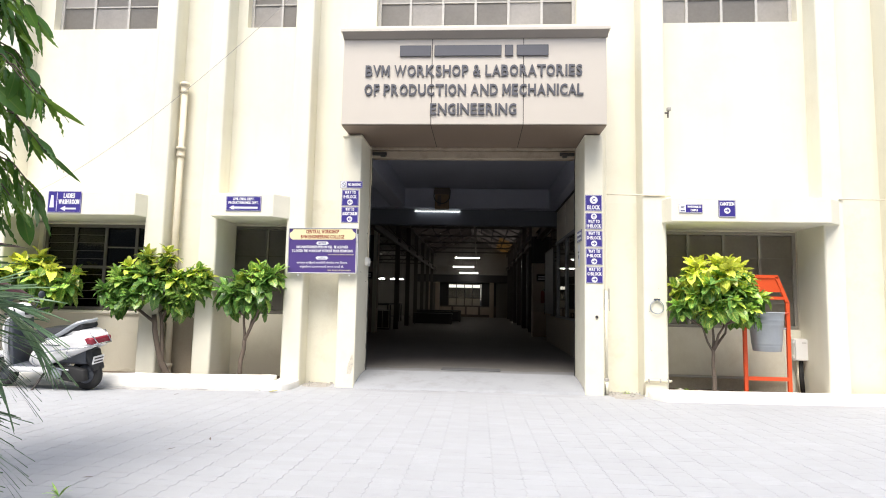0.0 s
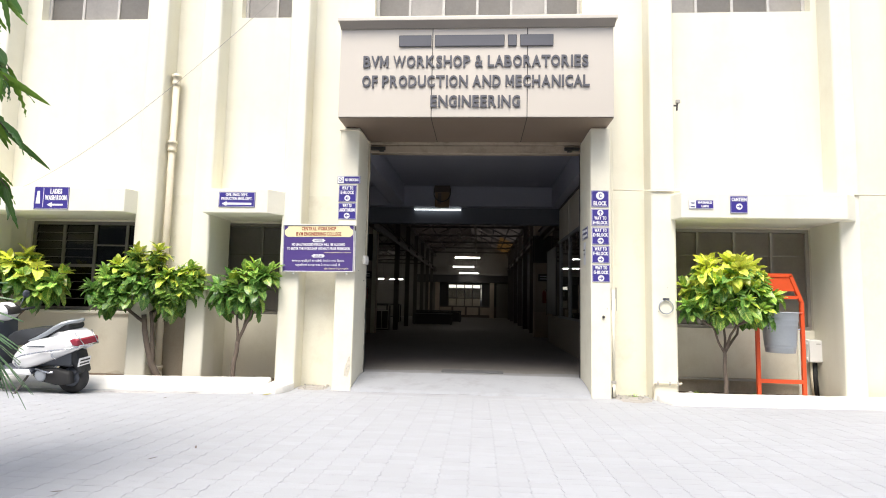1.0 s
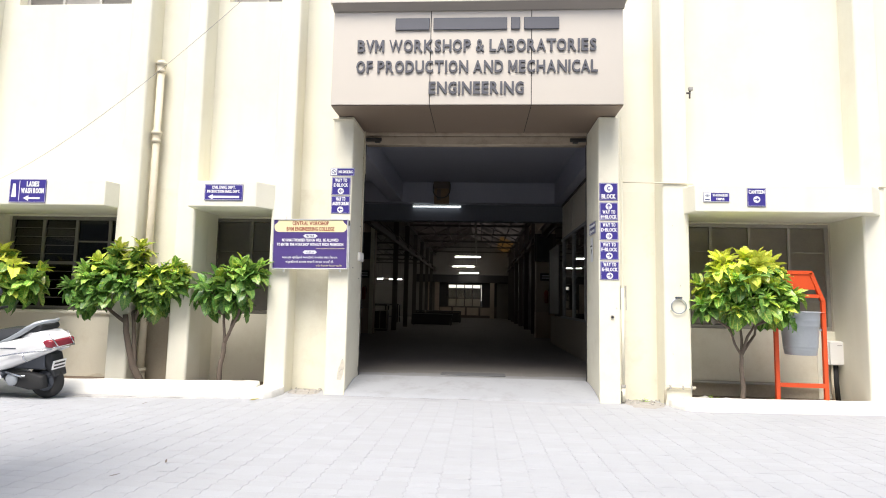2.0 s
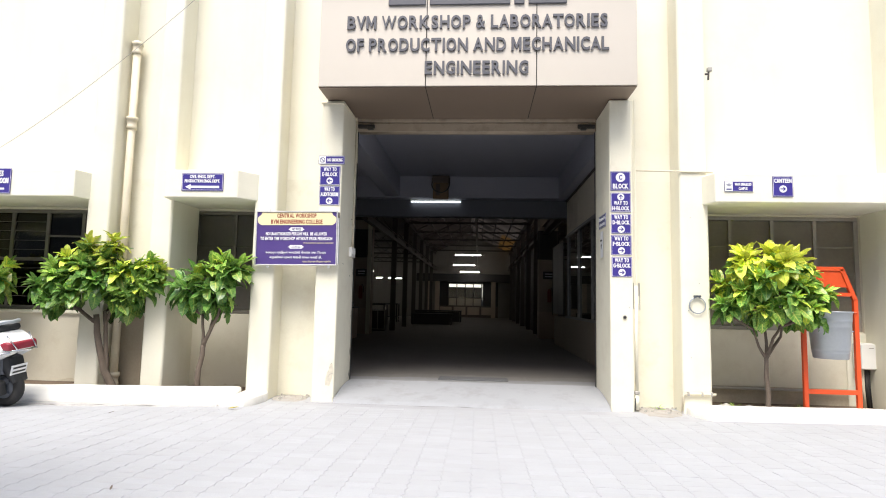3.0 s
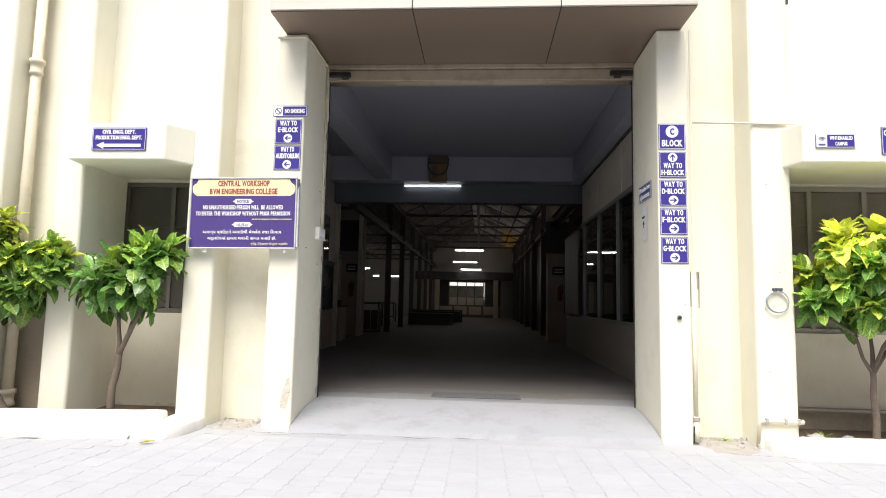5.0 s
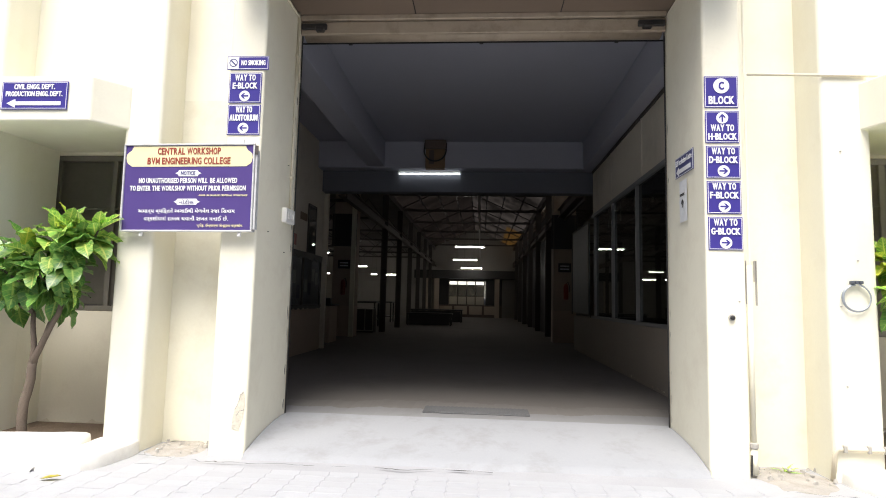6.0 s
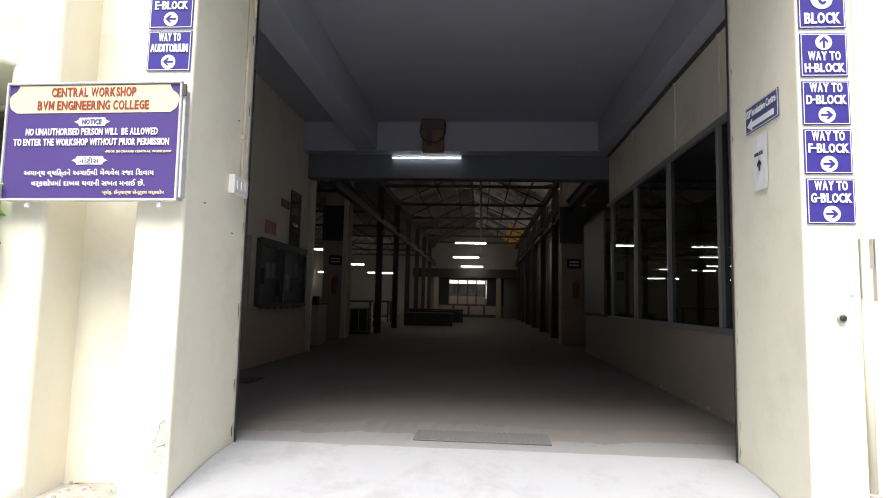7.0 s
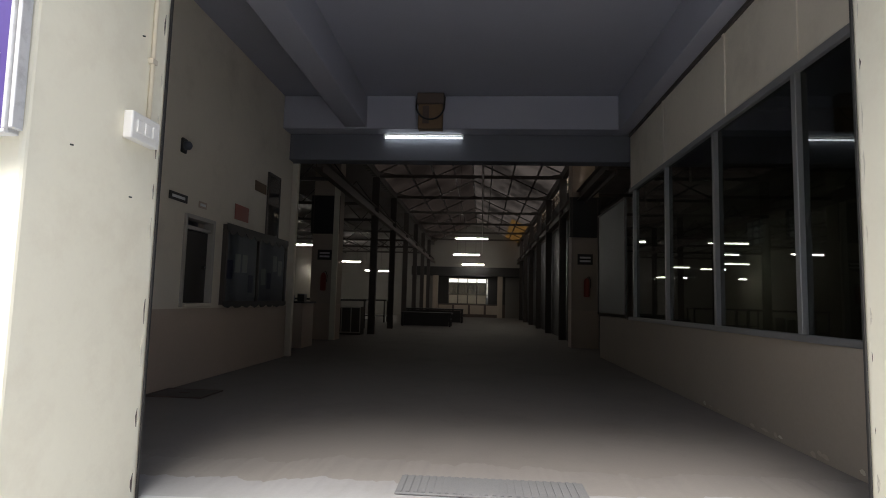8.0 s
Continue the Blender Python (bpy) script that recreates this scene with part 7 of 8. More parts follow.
def beam_box():
    f = thing("beam_box", pose(-0.745, 6.69, 3.80), "brown metal box with a looped cable on the beam", "box")
    part("body", rounded(boxes((-0.19, 0.19, -0.16, 0.0, -0.03, 0.36)), 0.012), FAN_BROWN, f, "dusty brown box")
    part("head", rounded(boxes((-0.21, 0.21, -0.18, 0.0, 0.361, 0.54)), 0.02), RUST_BROWN, f, "dark top part")
    part("flap", rounded(boxes((-0.12, -0.02, -0.172, -0.1605, 0.05, 0.33)), 0.004, 1), RUST_BROWN, f, "dark flap")
    bm = bmesh.new()
    tube(bm, [(-0.21, -0.12, 0.48)] + arc((0, -0.20, 0.32), 0.215, 185, 355, 20) + [(0.215, -0.12, 0.48)], 0.014, 7)
    part("cable_loop", bm, BLACK_CABLE, f, "black hanging cable loop", True)
    return f


beam_box()


# glazed aluminium partition
def partition():
    p = thing("glazed_partition", pose(RW, 0.0, 0.925), "aluminium-framed glazed partition on a low wall", "partition")
    p["kind"] = "structure"
    ys = [0.90, 2.27, 3.70, 5.14, 6.60]
    part("sill_rail", rounded(boxes((-0.02, 0.10, 0.87, 6.86, 0.0, 0.05)), 0.005, 1), SASH, p)
    part("head_rail", rounded(boxes((-0.01, 0.09, 0.87, 6.86, 1.935, 2.0)), 0.005, 1), SASH, p)
    for y in ys[1:]:
        part("mullion", rounded(boxes((-0.012, 0.08, y - 0.028, y + 0.028, 0.05, 1.935)), 0.005, 1), SASH, p)
    for a, b in zip(ys, ys[1:]):
        part("pane", boxes((0.03, 0.036, a + 0.028, b - 0.028, 0.05, 1.935)), GLASS_GREEN, p)
        part("glazing_bead", boxes((0.0, 0.028, a + 0.028, a + 0.052, 0.05, 1.935)), SASH, p)
    return p


partition()
b = thing("leaning_board", pose(RW - 0.03, 7.9, FLOOR), "tall dark board standing at the wall", "board")
part("sheet", boxes((-0.02, 0.0, -1.0, 1.0, 0.84, 2.63)), BOARD_GREY, b)
for y in (-1.0, 0.97):
    part("stile", boxes((-0.035, -0.021, y, y + 0.03, 0.80, 2.66)), DARK_STEEL, b)
part("head", boxes((-0.035, -0.021, -0.97, 0.97, 2.63, 2.66)), DARK_STEEL, b)

# left wall: door, notice case, posters, small signs
d = thing("window_11", pose(LW - 0.06, 4.28, 1.0), "dark shuttered serving hatch in the wall", "hatch")
d["kind"] = "structure"
part("leaf", rounded(boxes((-0.03, 0.015, -0.295, 0.295, 0.045, 0.86)), 0.005, 1), BLACK_PAINT, d, "dark painted shutter leaf")
for y in (-0.338, 0.298):
    part("jamb", rounded(boxes((-0.05, 0.085, y, y + 0.04, 0.0, 1.018)), 0.004, 1), STEEL_PAINT, d)
part("head", boxes((-0.05, 0.085, -0.297, 0.297, 0.975, 1.018)), STEEL_PAINT, d)
part("transom", boxes((-0.05, 0.045, -0.297, 0.297, 0.862, 0.90)), STEEL_PAINT, d)
part("sill", rounded(boxes((-0.05, 0.11, -0.297, 0.297, 0.002, 0.04)), 0.006, 1), HALL_WALL, d)
bm = bmesh.new()
lathe(bm, [(0.02, 0.015), (0.02, 0.05), (0.012, 0.06)], 10, "x", (0, 0.2, 0.45))
part("handle", bm, CHROME, d)
n = thing("notice_case", pose(LW + 0.003, 5.85, 1.48), "dark glazed notice case with pinned papers", "notice board")
part("backing", boxes((0.0, 0.02, -0.98, 1.15, -0.42, 0.50)), HALL_PAINT, n)
for y0, y1, z0, z1 in ((-1.0, 1.17, 0.50, 0.54), (-1.0, 1.17, -0.46, -0.42), (-1.0, -0.96, -0.42, 0.50), (0.02, 0.05, -0.42, 0.50), (1.13, 1.17, -0.42, 0.50)):
    part("rail", boxes((0.0, 0.06, y0, y1, z0, z1)), DARK_STEEL, n)
part("pane", boxes((0.045, 0.049, -0.955, 1.125, -0.415, 0.495)), GLASS, n)
for z0, deep in ((0.52, 0.10), (-0.45, 0.05)):
    bm = bmesh.new()
    edge = [(-1.02 + 2.21 * i / 64, z0 - deep * (0.45 + 0.55 * abs(math.sin(i * math.pi / 8))) - 0.02 * noise.noise((i * 0.6, z0, 1.0))) for i in range(65)]
    prism(bm, [(-1.02, z0 + 0.035)] + edge + [(1.19, z0 + 0.035)], 0.061, 0.066, axis="x")
    part("valance", bm, BLACK_CABLE, n, "dark scalloped cloth fringe")
rng = random.Random(12)
for k in range(9):
    y, z = -0.8 + 0.22 * k, rng.uniform(-0.25, 0.25)
    part("paper", boxes((0.021, 0.024, y - 0.08, y + 0.08, z - 0.12, z + 0.12)), PAPER if k % 3 else SLATE_BLUE, n)
for nm, lab, y, z, w, h, m1 in (("wall_poster", "faded red poster on the wall", 5.36, 2.23, 0.42, 0.20, RED_INK), ("wall_poster", "small brown poster on the wall", 5.94, 2.70, 0.40, 0.14, FAN_BROWN), ("door_sign", "small dark door sign with pale bars", 3.79, 2.16, 0.36, 0.085, BLACK_PAINT), ("door_sign", "small dark sign on the wall", 4.31, 2.16, 0.18, 0.075, DADO)):
    o = thing(nm, pose(LW + 0.002, y, z), lab, "sign")
    part("panel", boxes((0.0, 0.006, -w / 2, w / 2, -h / 2, h / 2)), m1, o)
    if nm == "door_sign":
        part("bar", boxes((0.0065, 0.008, -w * 0.35, w * 0.35, -0.015, 0.015)), PAPER, o)
o = thing("bulkhead_lamp", pose(LW + 0.001, 3.81, 2.72), "small dark unlit lamp on the wall", "lamp")
part("plate", rounded(boxes((0.0, 0.03, -0.05, 0.05, -0.08, 0.08)), 0.01, 1), BLACK_PAINT, o)
bm = bmesh.new()
lathe(bm, [(0.05, 0.03), (0.045, 0.08), (0.02, 0.10)], 12, "x")
part("cover", bm, SCOOTER_GREY, o, "", True)
setting("wall_end_frame", boxes((LW - 0.2, LW + 0.06, 7.35, 7.45, FLOOR, 3.42)), HALL_WALL, "pale end post of the side wall", "wall")

# columns with black boards
for x0, x1, y, lab in ((-3.95, -3.32, 11.2, "left"), (2.12, 2.72, 11.0, "right")):
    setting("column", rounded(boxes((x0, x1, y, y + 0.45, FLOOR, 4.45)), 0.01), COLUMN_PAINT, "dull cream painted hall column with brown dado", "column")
    setting("column_dado", boxes((x0 - 0.003, x1 + 0.003, y - 0.003, y + 0.453, FLOOR + 0.001, 1.0)), DADO, "brown painted band at the column foot", "dado")
    o = thing("column_board", pose((x0 + x1) / 2, y - 0.02, 3.15), "black board fixed on the column", "board")
    part("panel", rounded(boxes((-0.36, 0.33, -0.02, 0.017, -0.50, 0.42)), 0.005, 1), BLACK_PAINT, o)
    for sx in (-0.3, 0.27):
        part("strap", boxes((sx - 0.015, sx + 0.015, -0.024, -0.0205, -0.50, 0.42)), DARK_STEEL, o)
    o = thing("column_sign", pose((x0 + x1) / 2, y - 0.008, 2.15), "small dark sign with pale bars on the column", "sign")
    part("panel", boxes((-0.17, 0.17, 0.0, 0.006, -0.12, 0.12)), BLACK_PAINT, o)
    for z in (-0.04, 0.04):
        part("bar", boxes((-0.12, 0.12, -0.002, -0.0005, z - 0.02, z + 0.02)), PAPER, o)
    o = thing("fire_extinguisher", pose((x0 + x1) / 2 + 0.02, y - 0.10, 1.30), "red fire extinguisher hung on the column", "extinguisher")
    bm = bmesh.new()
    lathe(bm, [(0.05, 0.0), (0.065, 0.02), (0.065, 0.34), (0.045, 0.40), (0.02, 0.42)], 16)
    part("cylinder", bm, RED_INK, o, "", True)
    bm = bmesh.new()
    tube(bm, [(0.0, 0, 0.42), (0.05, 0, 0.46), (0.09, 0, 0.36), (0.085, 0, 0.2)], 0.009, 6)
    part("hose", bm, BLACK_CABLE, o, "", True)
    part("hook", boxes((-0.015, 0.015, 0.06, 0.10, 0.30, 0.40)), DARK_STEEL, o)


# steel posts, crane rails, trusses
BAY = [13.7 + 3.25 * k for k in range(6)]
for y in BAY:
    for x in (-2.95, 2.30):
        setting("post", boxes((x - 0.09, x + 0.09, y - 0.07, y - 0.055, FLOOR, 4.58), (x - 0.09, x + 0.09, y + 0.055, y + 0.07, FLOOR, 4.58), (x - 0.008, x + 0.008, y - 0.055, y + 0.055, FLOOR, 4.58)), DARK_STEEL, "dark steel post of the hall", "post")
for x in (-2.95, 2.30):
    setting("crane_rail", boxes((x - 0.08, x + 0.08, 8.0, END, 3.70, 3.72), (x - 0.01, x + 0.01, 8.0, END, 3.50, 3.70), (x - 0.08, x + 0.08, 8.0, END, 3.48, 3.50), (x + 0.09, x + 0.13, 8.0, END, 3.42, 3.52)), RUST_BROWN, "brown primed steel runway beam", "beam")


def truss(y):
    """Low steel truss across the nave, with tie bars over the aisles."""
    t = thing("roof_truss", pose(0.0, y, 0.0), "dark steel roof truss of angle bars", "truss", "roof trusses")
    t["kind"] = "structure"
    zc = 4.62
    part("bottom_chord", boxes((-2.84, 2.31, -0.035, 0.035, zc - 0.045, zc + 0.045)), DARK_STEEL, t)
    part("aisle_tie", boxes((-9.4, -3.06, -0.03, 0.03, 3.78, 3.86)), DARK_STEEL, t)
    part("aisle_tie", boxes((2.53, 9.4, -0.03, 0.03, 4.1, 4.18)), DARK_STEEL, t)
    xs = [-2.85, -2.2, -1.57, -0.93, RIDGE, 0.38, 1.06, 1.74, 2.32]
    for k, (a, b) in enumerate(zip(xs, xs[1:])):
        za, zb = roof_height(a) - 0.10, roof_height(b) - 0.10
        bm = bmesh.new()
        tube(bm, [(a, 0, za), (b, 0, zb)], 0.03, 4)
        part("top_chord", bm, DARK_STEEL, t)
        bm = bmesh.new()
        tube(bm, [(a, 0, za), (b, 0, zc)] if k < 4 else [(a, 0, zc), (b, 0, zb)], 0.022, 4)
        if k in (0, 7):
            part("diagonal", bm, DARK_STEEL, t)
        else:
            bm.free()
    for k in range(6):
        a = -9.3 + 1.05 * k
        bm = bmesh.new()
        tube(bm, [(a, 0, 3.82), (a + 0.52, 0, roof_height(a + 0.52) - 0.08), (a + 1.04, 0, 3.82)], 0.02, 4)
        part("aisle_web", bm, DARK_STEEL, t)
    return t


first = truss(BAY[0] - 3.25)
for y in BAY:
    copy_thing(first, pose(0.0, y, 0.0))
for x in (-8.5, -7.0, -5.5, -4.2, -2.2, -1.57, -0.93, RIDGE, 0.38, 1.06, 1.74, 3.2, 4.4):
    z = roof_height(x) - 0.05
    setting("purlin", boxes((x - 0.025, x + 0.025, 7.4, END, z - 0.05, z + 0.01)), DARK_STEEL, "dark steel roof purlin", "purlin")
# hangers in a row under the ridge
for k in range(14):
    y = 9.0 + 1.7 * k
    setting("hanger_bar", boxes((0.06, 0.10, y, y + 0.04, 3.9, 5.8)), STEEL_PAINT, "grey hanging bar under the roof", "bar")

# upper glazing strip over the dark partition, amber sheet at its far end
for k in range(44):
    y = 13.05 + 0.45 * k
    setting("side_bar", boxes((2.42, 2.46, y, y + (0.22 if k % 4 == 0 else 0.07), 4.2, 4.6)), RUST_BROWN, "dark steel upright above the partition", "trim")
for z in (4.25, 4.45):
    setting("side_rail", boxes((2.43, 2.45, 13.0, END, z, z + 0.03)), STEEL_PAINT, "pale steel rail above the partition", "trim")

# high barred windows of the machine room
def high_window(name, y0, y1, z0, z1):
    w = thing(name, pose(9.46, (y0 + y1) / 2, z0), "high barred window of the machine room", "window")
    w["kind"] = "structure"
    hw, h = (y1 - y0) / 2, z1 - z0
    for a in (-hw, hw - 0.05):
        part("jamb", boxes((0.0, 0.06, a, a + 0.05, 0.0, h)), DARK_STEEL, w)
    for z in (0.0, h - 0.05):
        part("rail", boxes((0.002, 0.058, -hw + 0.05, hw - 0.05, z, z + 0.05)), DARK_STEEL, w)
    for k in (1, 2):
        part("mullion", boxes((0.004, 0.056, -hw + 2 * hw * k / 3 - 0.03, -hw + 2 * hw * k / 3 + 0.03, 0.05, h - 0.05)), DARK_STEEL, w)
    for k in (1, 2, 3):
        part("bar", boxes((-0.012, 0.0, -hw, hw, h * k / 4 - 0.025, h * k / 4 + 0.025)), DARK_STEEL, w)
    for k in range(3):
        a = -hw + 2 * hw * k / 3
        part("pane", boxes((0.03, 0.035, a + 0.05, a + 2 * hw / 3 - 0.05, 0.05, h - 0.05)), GLASS_UP, w).visible_shadow = False
    return w


for k, span in enumerate(SIDE_WIN):
    high_window("window_%d" % (12 + k), *span)

# end wall: glazed doors with a bright strip of top lights
w = thing("window_10", pose(-0.75, END + 0.02, 0.95), "glazed end wall window looking out to the yard", "window")
w["kind"] = "structure"
for x in (-1.2, -0.62, -0.02, 0.55, 1.14):
    part("mullion", boxes((x - 0.035, x + 0.035, 0.0, 0.07, 0.0, 1.61)), DARK_STEEL, w)
for z in (0.0, 0.55, 1.30, 1.57):
    part("rail", boxes((-1.2, 1.2, 0.005, 0.065, z, z + 0.04)), DARK_STEEL, w)
for a, b in ((-1.165, -0.655), (-0.585, -0.055), (0.015, 0.515), (0.585, 1.105)):
    part("glazing_bead", boxes((a, b, 0.02, 0.03, 1.555, 1.57)), DARK_STEEL, w)
    part("pane", boxes((a, b, 0.03, 0.035, 0.04, 0.55)), GLASS_DUST, w)
    part("pane", boxes((a, b, 0.03, 0.035, 0.59, 1.30)), GLASS_GRIME, w)
for a, b, c, d in ((-2.9, -1.96, 0.95, 2.655), (0.46, 1.55, 0.95, 2.655), (-1.96, 0.46, 2.57, 2.655)):
    setting("end_panelling", boxes((a, b, END - 0.03, END - 0.002, c, d)), BLACK_PAINT, "dark wooden panelling of the end wall", "panelling")
setting("end_panelling", boxes((-2.9, 1.55, END - 0.03, END - 0.002, FLOOR, 0.944)), RUST_BROWN, "dark wooden panelling of the end wall", "panelling")
for k in range(4):
    x = -2.55 + 0.98 * k
    setting("end_panel", rounded(boxes((x, x + 0.84, END - 0.05, END - 0.031, 0.34, 0.88)), 0.01, 1), COLUMN_PAINT, "pale door panel at the end wall", "panel")
setting("canopy_dark", boxes((-4.2, 2.40, END - 0.7, END - 0.01, 2.66, 3.2)), BLACK_PAINT, "dark canopy over the end doors", "canopy")
for x in (-3.4, -2.7, 1.2):
    setting("end_post", boxes((x - 0.15, x + 0.15, END - 0.9, END - 0.6, FLOOR, 2.655)), COLUMN_PAINT, "pale post at the end wall", "post")


def bench(name, x, y, w, dp, h, label, top_mat, body_mat, category):
    t = thing(name, pose(x, y, FLOOR), label, category)
    part("top", rounded(boxes((-w / 2, w / 2, -dp / 2, dp / 2, h - 0.06, h)), 0.01, 1), top_mat, t)
    for sx in (-1, 1):
        for sy in (-1, 1):
            part("leg", boxes((sx * (w / 2 - 0.06) - 0.03, sx * (w / 2 - 0.06) + 0.03, sy * (dp / 2 - 0.06) - 0.03, sy * (dp / 2 - 0.06) + 0.03, 0, h - 0.06)), body_mat, t)
    if h < 0.7:
        part("front_panel", boxes((-w / 2 + 0.1, w / 2 - 0.1, -dp / 2 + 0.02, -dp / 2 + 0.04, 0.03, h - 0.07)), body_mat, t)
    part("shelf", boxes((-w / 2 + 0.05, w / 2 - 0.05, -dp / 2 + 0.05, dp / 2 - 0.05, 0.25, 0.29)), body_mat, t)
    return t


bench("work_bench", -1.95, 19.6, 1.9, 1.0, 0.52, "dark steel work bench in the hall", BLACK_PAINT, BLACK_PAINT, "bench")
bench("work_bench", -2.0, 23.5, 2.6, 1.0, 0.62, "dark steel work bench in the hall", BLACK_PAINT, BLACK_PAINT, "bench")
bench("work_bench", -5.0, 17.0, 2.6, 0.9, 0.95, "dark steel work bench in the side aisle", BLACK_PAINT, BLACK_PAINT, "bench")
bench("work_bench", -5.2, 22.0, 2.6, 0.9, 0.95, "dark steel work bench in the side aisle", BLACK_PAINT, BLACK_PAINT, "bench")
g = thing("grille_cabinet", pose(-3.55, 13.2, FLOOR), "pale steel cabinet with a barred front", "cabinet")
part("body", boxes((-0.4, 0.4, 0.0, 0.5, 0.0, 0.75)), DARK_STEEL, g)
for x in (-0.4, -0.13, 0.13, 0.38):
    part("bar", boxes((x, x + 0.025, -0.02, -0.001, 0.05, 0.75)), STEEL_PAINT, g)
for z in (0.05, 0.72):
    part("rail", boxes((-0.4, 0.405, -0.04, -0.021, z, z + 0.03)), STEEL_PAINT, g)
# counter with small objects on the left, behind the entrance bay
c = thing("counter", pose(-3.9, 9.2, FLOOR), "brown painted low counter in the hall", "counter")
part("body", boxes((-0.6, 0.55, -0.35, 0.35, 0.0, 0.86)), DADO, c)
part("top", rounded(boxes((-0.64, 0.59, -0.39, 0.39, 0.861, 0.90)), 0.008, 1), BLACK_PAINT, c)
rng = random.Random(3)
for k in range(6):
    o = thing("tool_case", pose(-4.35 + 0.17 * k, 9.1 + rng.uniform(-0.15, 0.15), FLOOR + 0.90), "small dark tool case on the counter", "case", "cases on the counter")
    h = rng.uniform(0.06, 0.2)
    part("body", rounded(boxes((-0.07, 0.07, -0.09, 0.09, 0.0, h)), 0.008, 1), BLACK_PAINT if k % 2 else SCOOTER_GREY, o)
    part("lid", rounded(boxes((-0.073, 0.073, -0.093, 0.093, h + 0.001, h + 0.02)), 0.004, 1), SCOOTER_GREY, o)

p = thing("glazed_picture", pose(LW + 0.003, 6.42, 2.50), "tall glazed picture in a dark frame", "picture")
part("backing", boxes((0.0, 0.015, -0.22, 0.22, -0.46, 0.46)), SCOOTER_GREY, p)
part("pane", boxes((0.018, 0.022, -0.21, 0.21, -0.45, 0.45)), GLASS, p)
for y0, y1, z0, z1 in ((-0.24, 0.24, 0.46, 0.49), (-0.24, 0.24, -0.49, -0.46), (-0.24, -0.22, -0.46, 0.46), (0.22, 0.24, -0.46, 0.46)):
    part("rail", boxes((0.0, 0.03, y0, y1, z0, z1)), DARK_STEEL, p)
setting("column_post", boxes((-3.43, -3.31, 11.10, 11.19, FLOOR, 3.95)), CREAM, "pale upright post on the column", "post")

# parked car outside the end window
v = thing("parked_car", pose(0.9, END + 5.5, 0.0), "white parked car seen through the end window", "car")
bm = bmesh.new()
prism(bm, [(-1.9, 0.35), (1.9, 0.35), (1.95, 0.85), (1.2, 0.95), (0.75, 1.45), (-1.1, 1.48), (-1.7, 0.98), (-1.95, 0.9)], -0.8, 0.8)
part("body", rounded(bm, 0.06), SCOOTER_WHITE, v, "", True)
bm = bmesh.new()
prism(bm, [(1.02, 0.97), (0.68, 1.38), (-0.1, 1.40), (-0.1, 0.97)], -0.812, -0.803)
part("window", bm, SCOOTER_GREY, v)
bm = bmesh.new()
prism(bm, [(-0.2, 0.97), (-0.2, 1.40), (-1.02, 1.41), (-1.45, 0.99)], -0.812, -0.803)
part("window", bm, SCOOTER_GREY, v)
for x in (-1.2, 1.2):
    for y in (-0.72, 0.72):
        bm = bmesh.new()
        lathe(bm, [(0.2, -0.09), (0.3, -0.07), (0.3, 0.07), (0.2, 0.09)], 20, "y", (x, y, 0.3))
        part("wheel", bm, TYRE, v, "", True)

# steel cover over the floor drain
g = thing("drain_cover", pose(-2.82, 3.62, FLOOR), "dark chequered steel drain cover in the floor", "drain cover")
part("plate", rounded(boxes((-0.26, 0.26, -0.20, 0.20, 0.001, 0.010)), 0.003, 1), DARK_STEEL, g)
part("frame", boxes((-0.29, -0.262, -0.23, 0.23, 0.001, 0.014), (0.262, 0.29, -0.23, 0.23, 0.001, 0.014), (-0.262, 0.262, -0.23, -0.202, 0.001, 0.014), (-0.262, 0.262, 0.202, 0.23, 0.001, 0.014)), RUST_BROWN, g)
part("lifting_bar", boxes((-0.05, 0.05, -0.012, 0.012, 0.011, 0.018)), RUST_BROWN, g)

# floor mat inside the gate
m_ = thing("floor_mat", pose(0.165, 1.21, FLOOR + 0.003), "grey ribbed door mat on the hall floor", "mat")
part("base", rounded(boxes((-0.49, 0.50, -0.145, 0.145, 0.0, 0.012)), 0.004, 1), MAT_RUBBER, m_)
for k in range(24):
    part("rib", boxes((-0.475 + 0.04 * k, -0.455 + 0.04 * k, -0.135, 0.135, 0.0125, 0.017)), MAT_RUBBER, m_)

# ---- paving blocks ----
def paver_outline(cx, cy, w, h, z):
    """Wavy-sided block: eight corners round the plan."""
    k = 0.007
    return [(cx - w / 2 - k, cy - h / 2), (cx + w / 2 - k, cy - h / 2), (cx + w / 2 + k, cy - h / 6), (cx + w / 2 - k * 0.4, cy + h / 6), (cx + w / 2 - k, cy + h / 2), (cx - w / 2 - k, cy + h / 2), (cx - w / 2 - k * 0.4, cy + h / 6), (cx - w / 2 + k, cy - h / 6)]


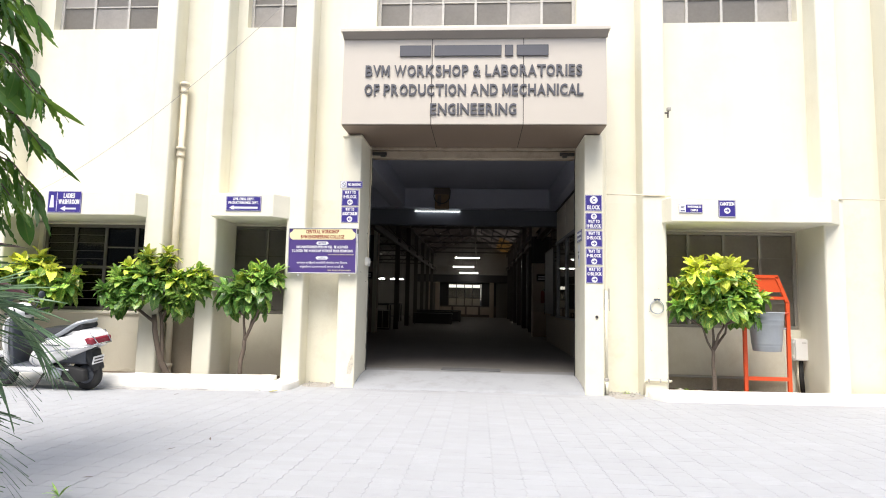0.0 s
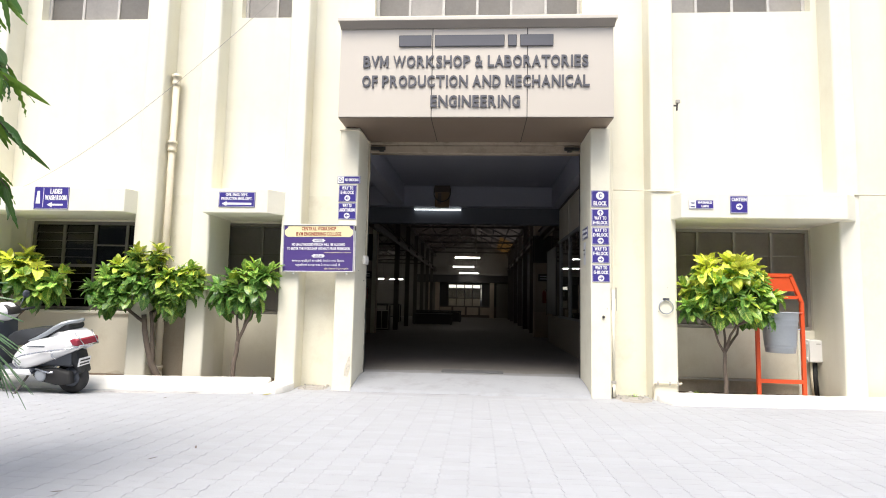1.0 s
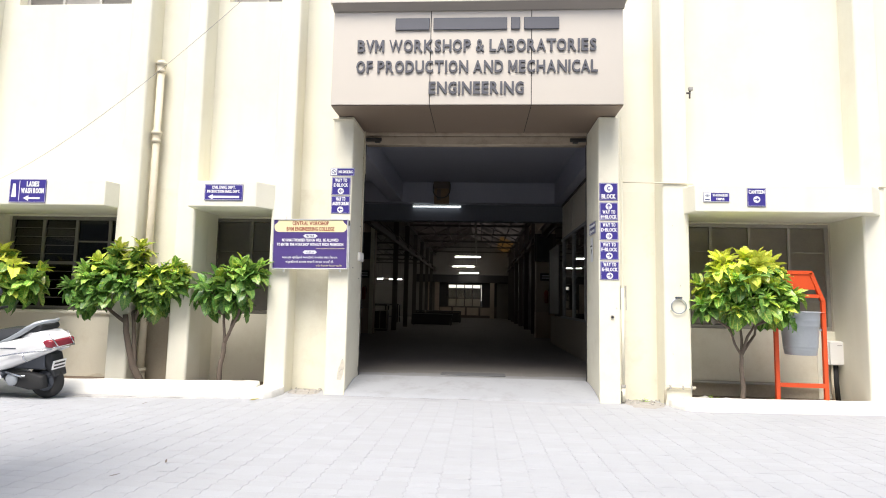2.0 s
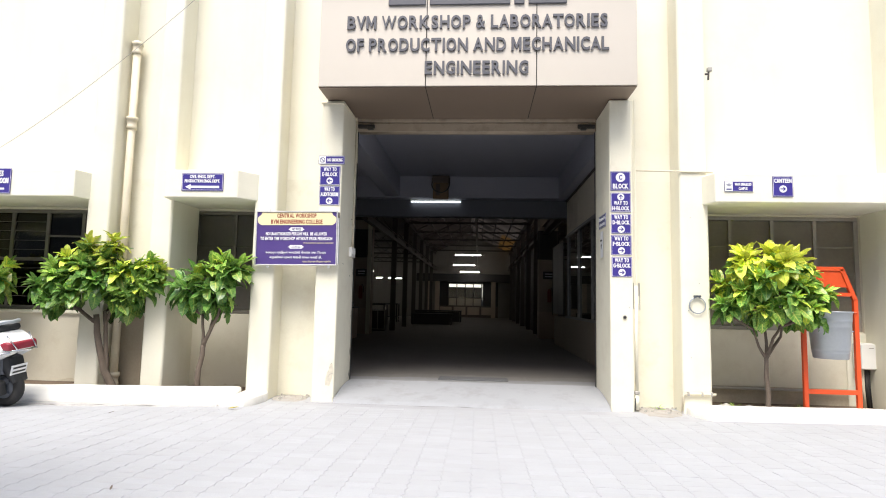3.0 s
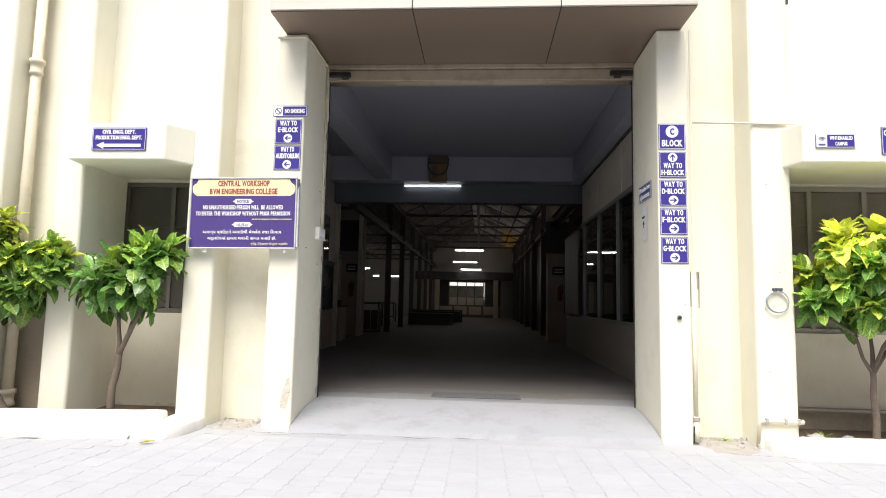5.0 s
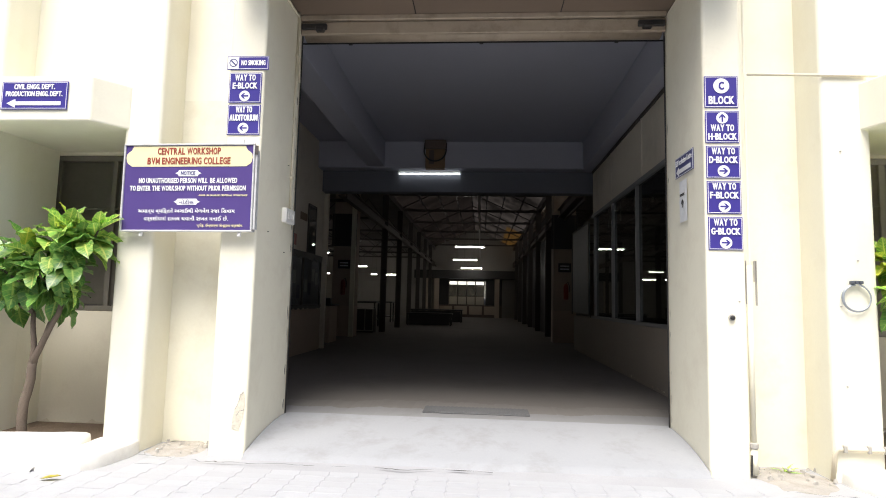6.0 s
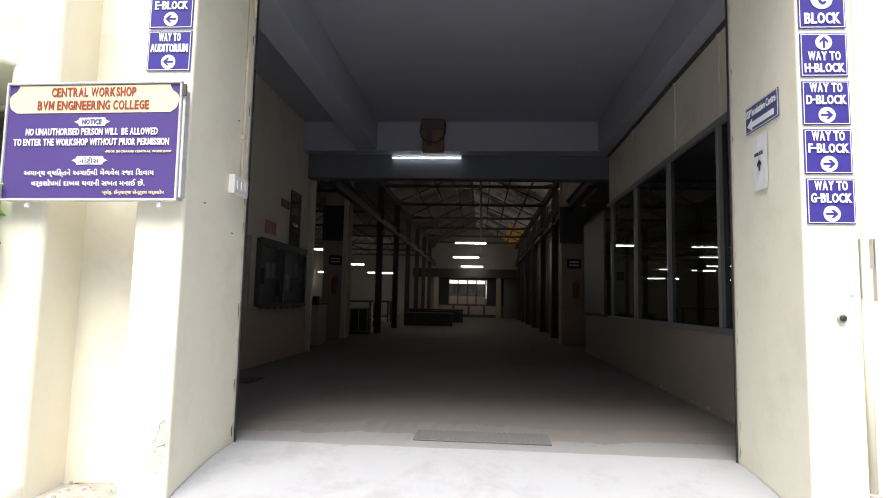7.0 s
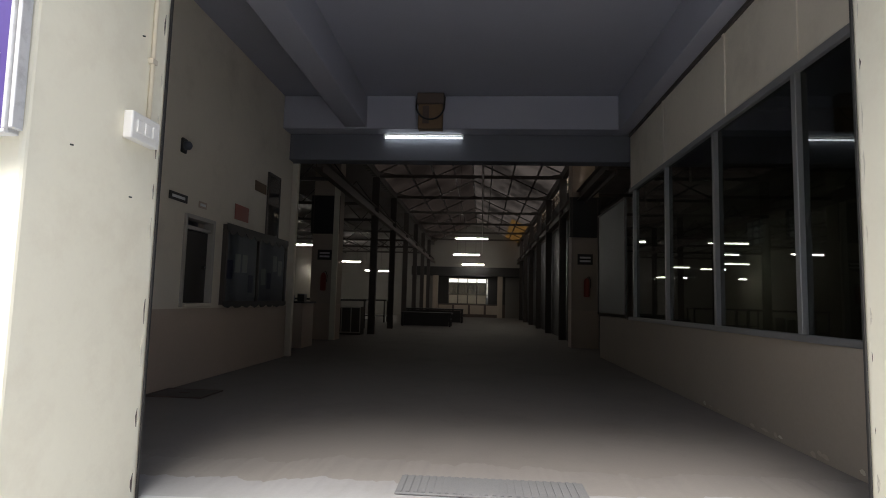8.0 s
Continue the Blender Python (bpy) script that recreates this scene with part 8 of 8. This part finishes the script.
def paver_solid(cx, cy, zc, tilt=(0.0, 0.0)):
    """Vertices and faces of one block with chamfered top."""
    out = paver_outline(cx, cy, 0.1978, 0.1126, 0)
    inn = [(cx + (x - cx) * 0.972, cy + (y - cy) * 0.975) for x, y in out]

    def h(x, y):
        return zc - 0.0246 * (y - cy) + tilt[0] * (x - cx) + tilt[1] * (y - cy)
    v = [(x, y, h(x, y) - 0.03) for x, y in out] + [(x, y, h(x, y) - 0.0018) for x, y in out] + [(x, y, h(x, y)) for x, y in inn]
    f = [tuple(range(16, 24))]
    for k in range(8):
        n = (k + 1) % 8
        f += [(k, n, 8 + n, 8 + k), (8 + k, 8 + n, 16 + n, 16 + k)]
    return v, f


road = setting("pavement", boxes((-8.0, 8.0, -9.8, -0.10, -0.06, -0.045)), GROUND, "paved yard of wavy grey concrete blocks", "pavement")
verts, faces, single = [], [], []
rng = random.Random(44)
for i in range(-39, 39):
    for j in range(-28, 61):
        cx, cy = (i + 0.5) * 0.203, -6.45 + j * 0.1135 
        recess = cy < 0.33 and (-2.27 < cx < -1.93)
        if not recess and cy > -0.42 + (0.15 * (cx + 2.5) if cx < -2.5 else 0.0) - (0.08 if abs(cx) > 2.3 else -0.2):
            continue
        zc = ground_z(cy) + rng.uniform(-0.001, 0.001)
        tl = (rng.uniform(-0.005, 0.005), rng.uniform(-0.005, 0.005))
        if -1.0 < cx < 1.2 and -4.6 < cy < -1.75:
            single.append((cx, cy, zc, tl))
            continue
        v, f = paver_solid(cx, cy, zc, tl)
        b = len(verts)
        verts += v
        faces += [tuple(b + q for q in fc) for fc in f]
me = bpy.data.meshes.new("pavers")
me.from_pydata(verts, [], faces)
me.materials.append(PAVER_FIELD)
field = part("pavers", me, PAVER_FIELD, road)
field["kind"] = "stuff"
shapes = []
for k in range(4):
    v, f = paver_solid(0.0, 0.0, 0.0, (0.003 * (k - 1.5), 0.0025 * (1.5 - k)))
    me = bpy.data.meshes.new("paver")
    me.from_pydata(v, [], f)
    me.materials.append(PAVER)
    shapes.append(me)
for k, (cx, cy, zc, tl) in enumerate(single):
    ob = new("paver", shapes[k * 7 % 4])
    ob.location = (cx, cy, zc)
    ob.parent = road
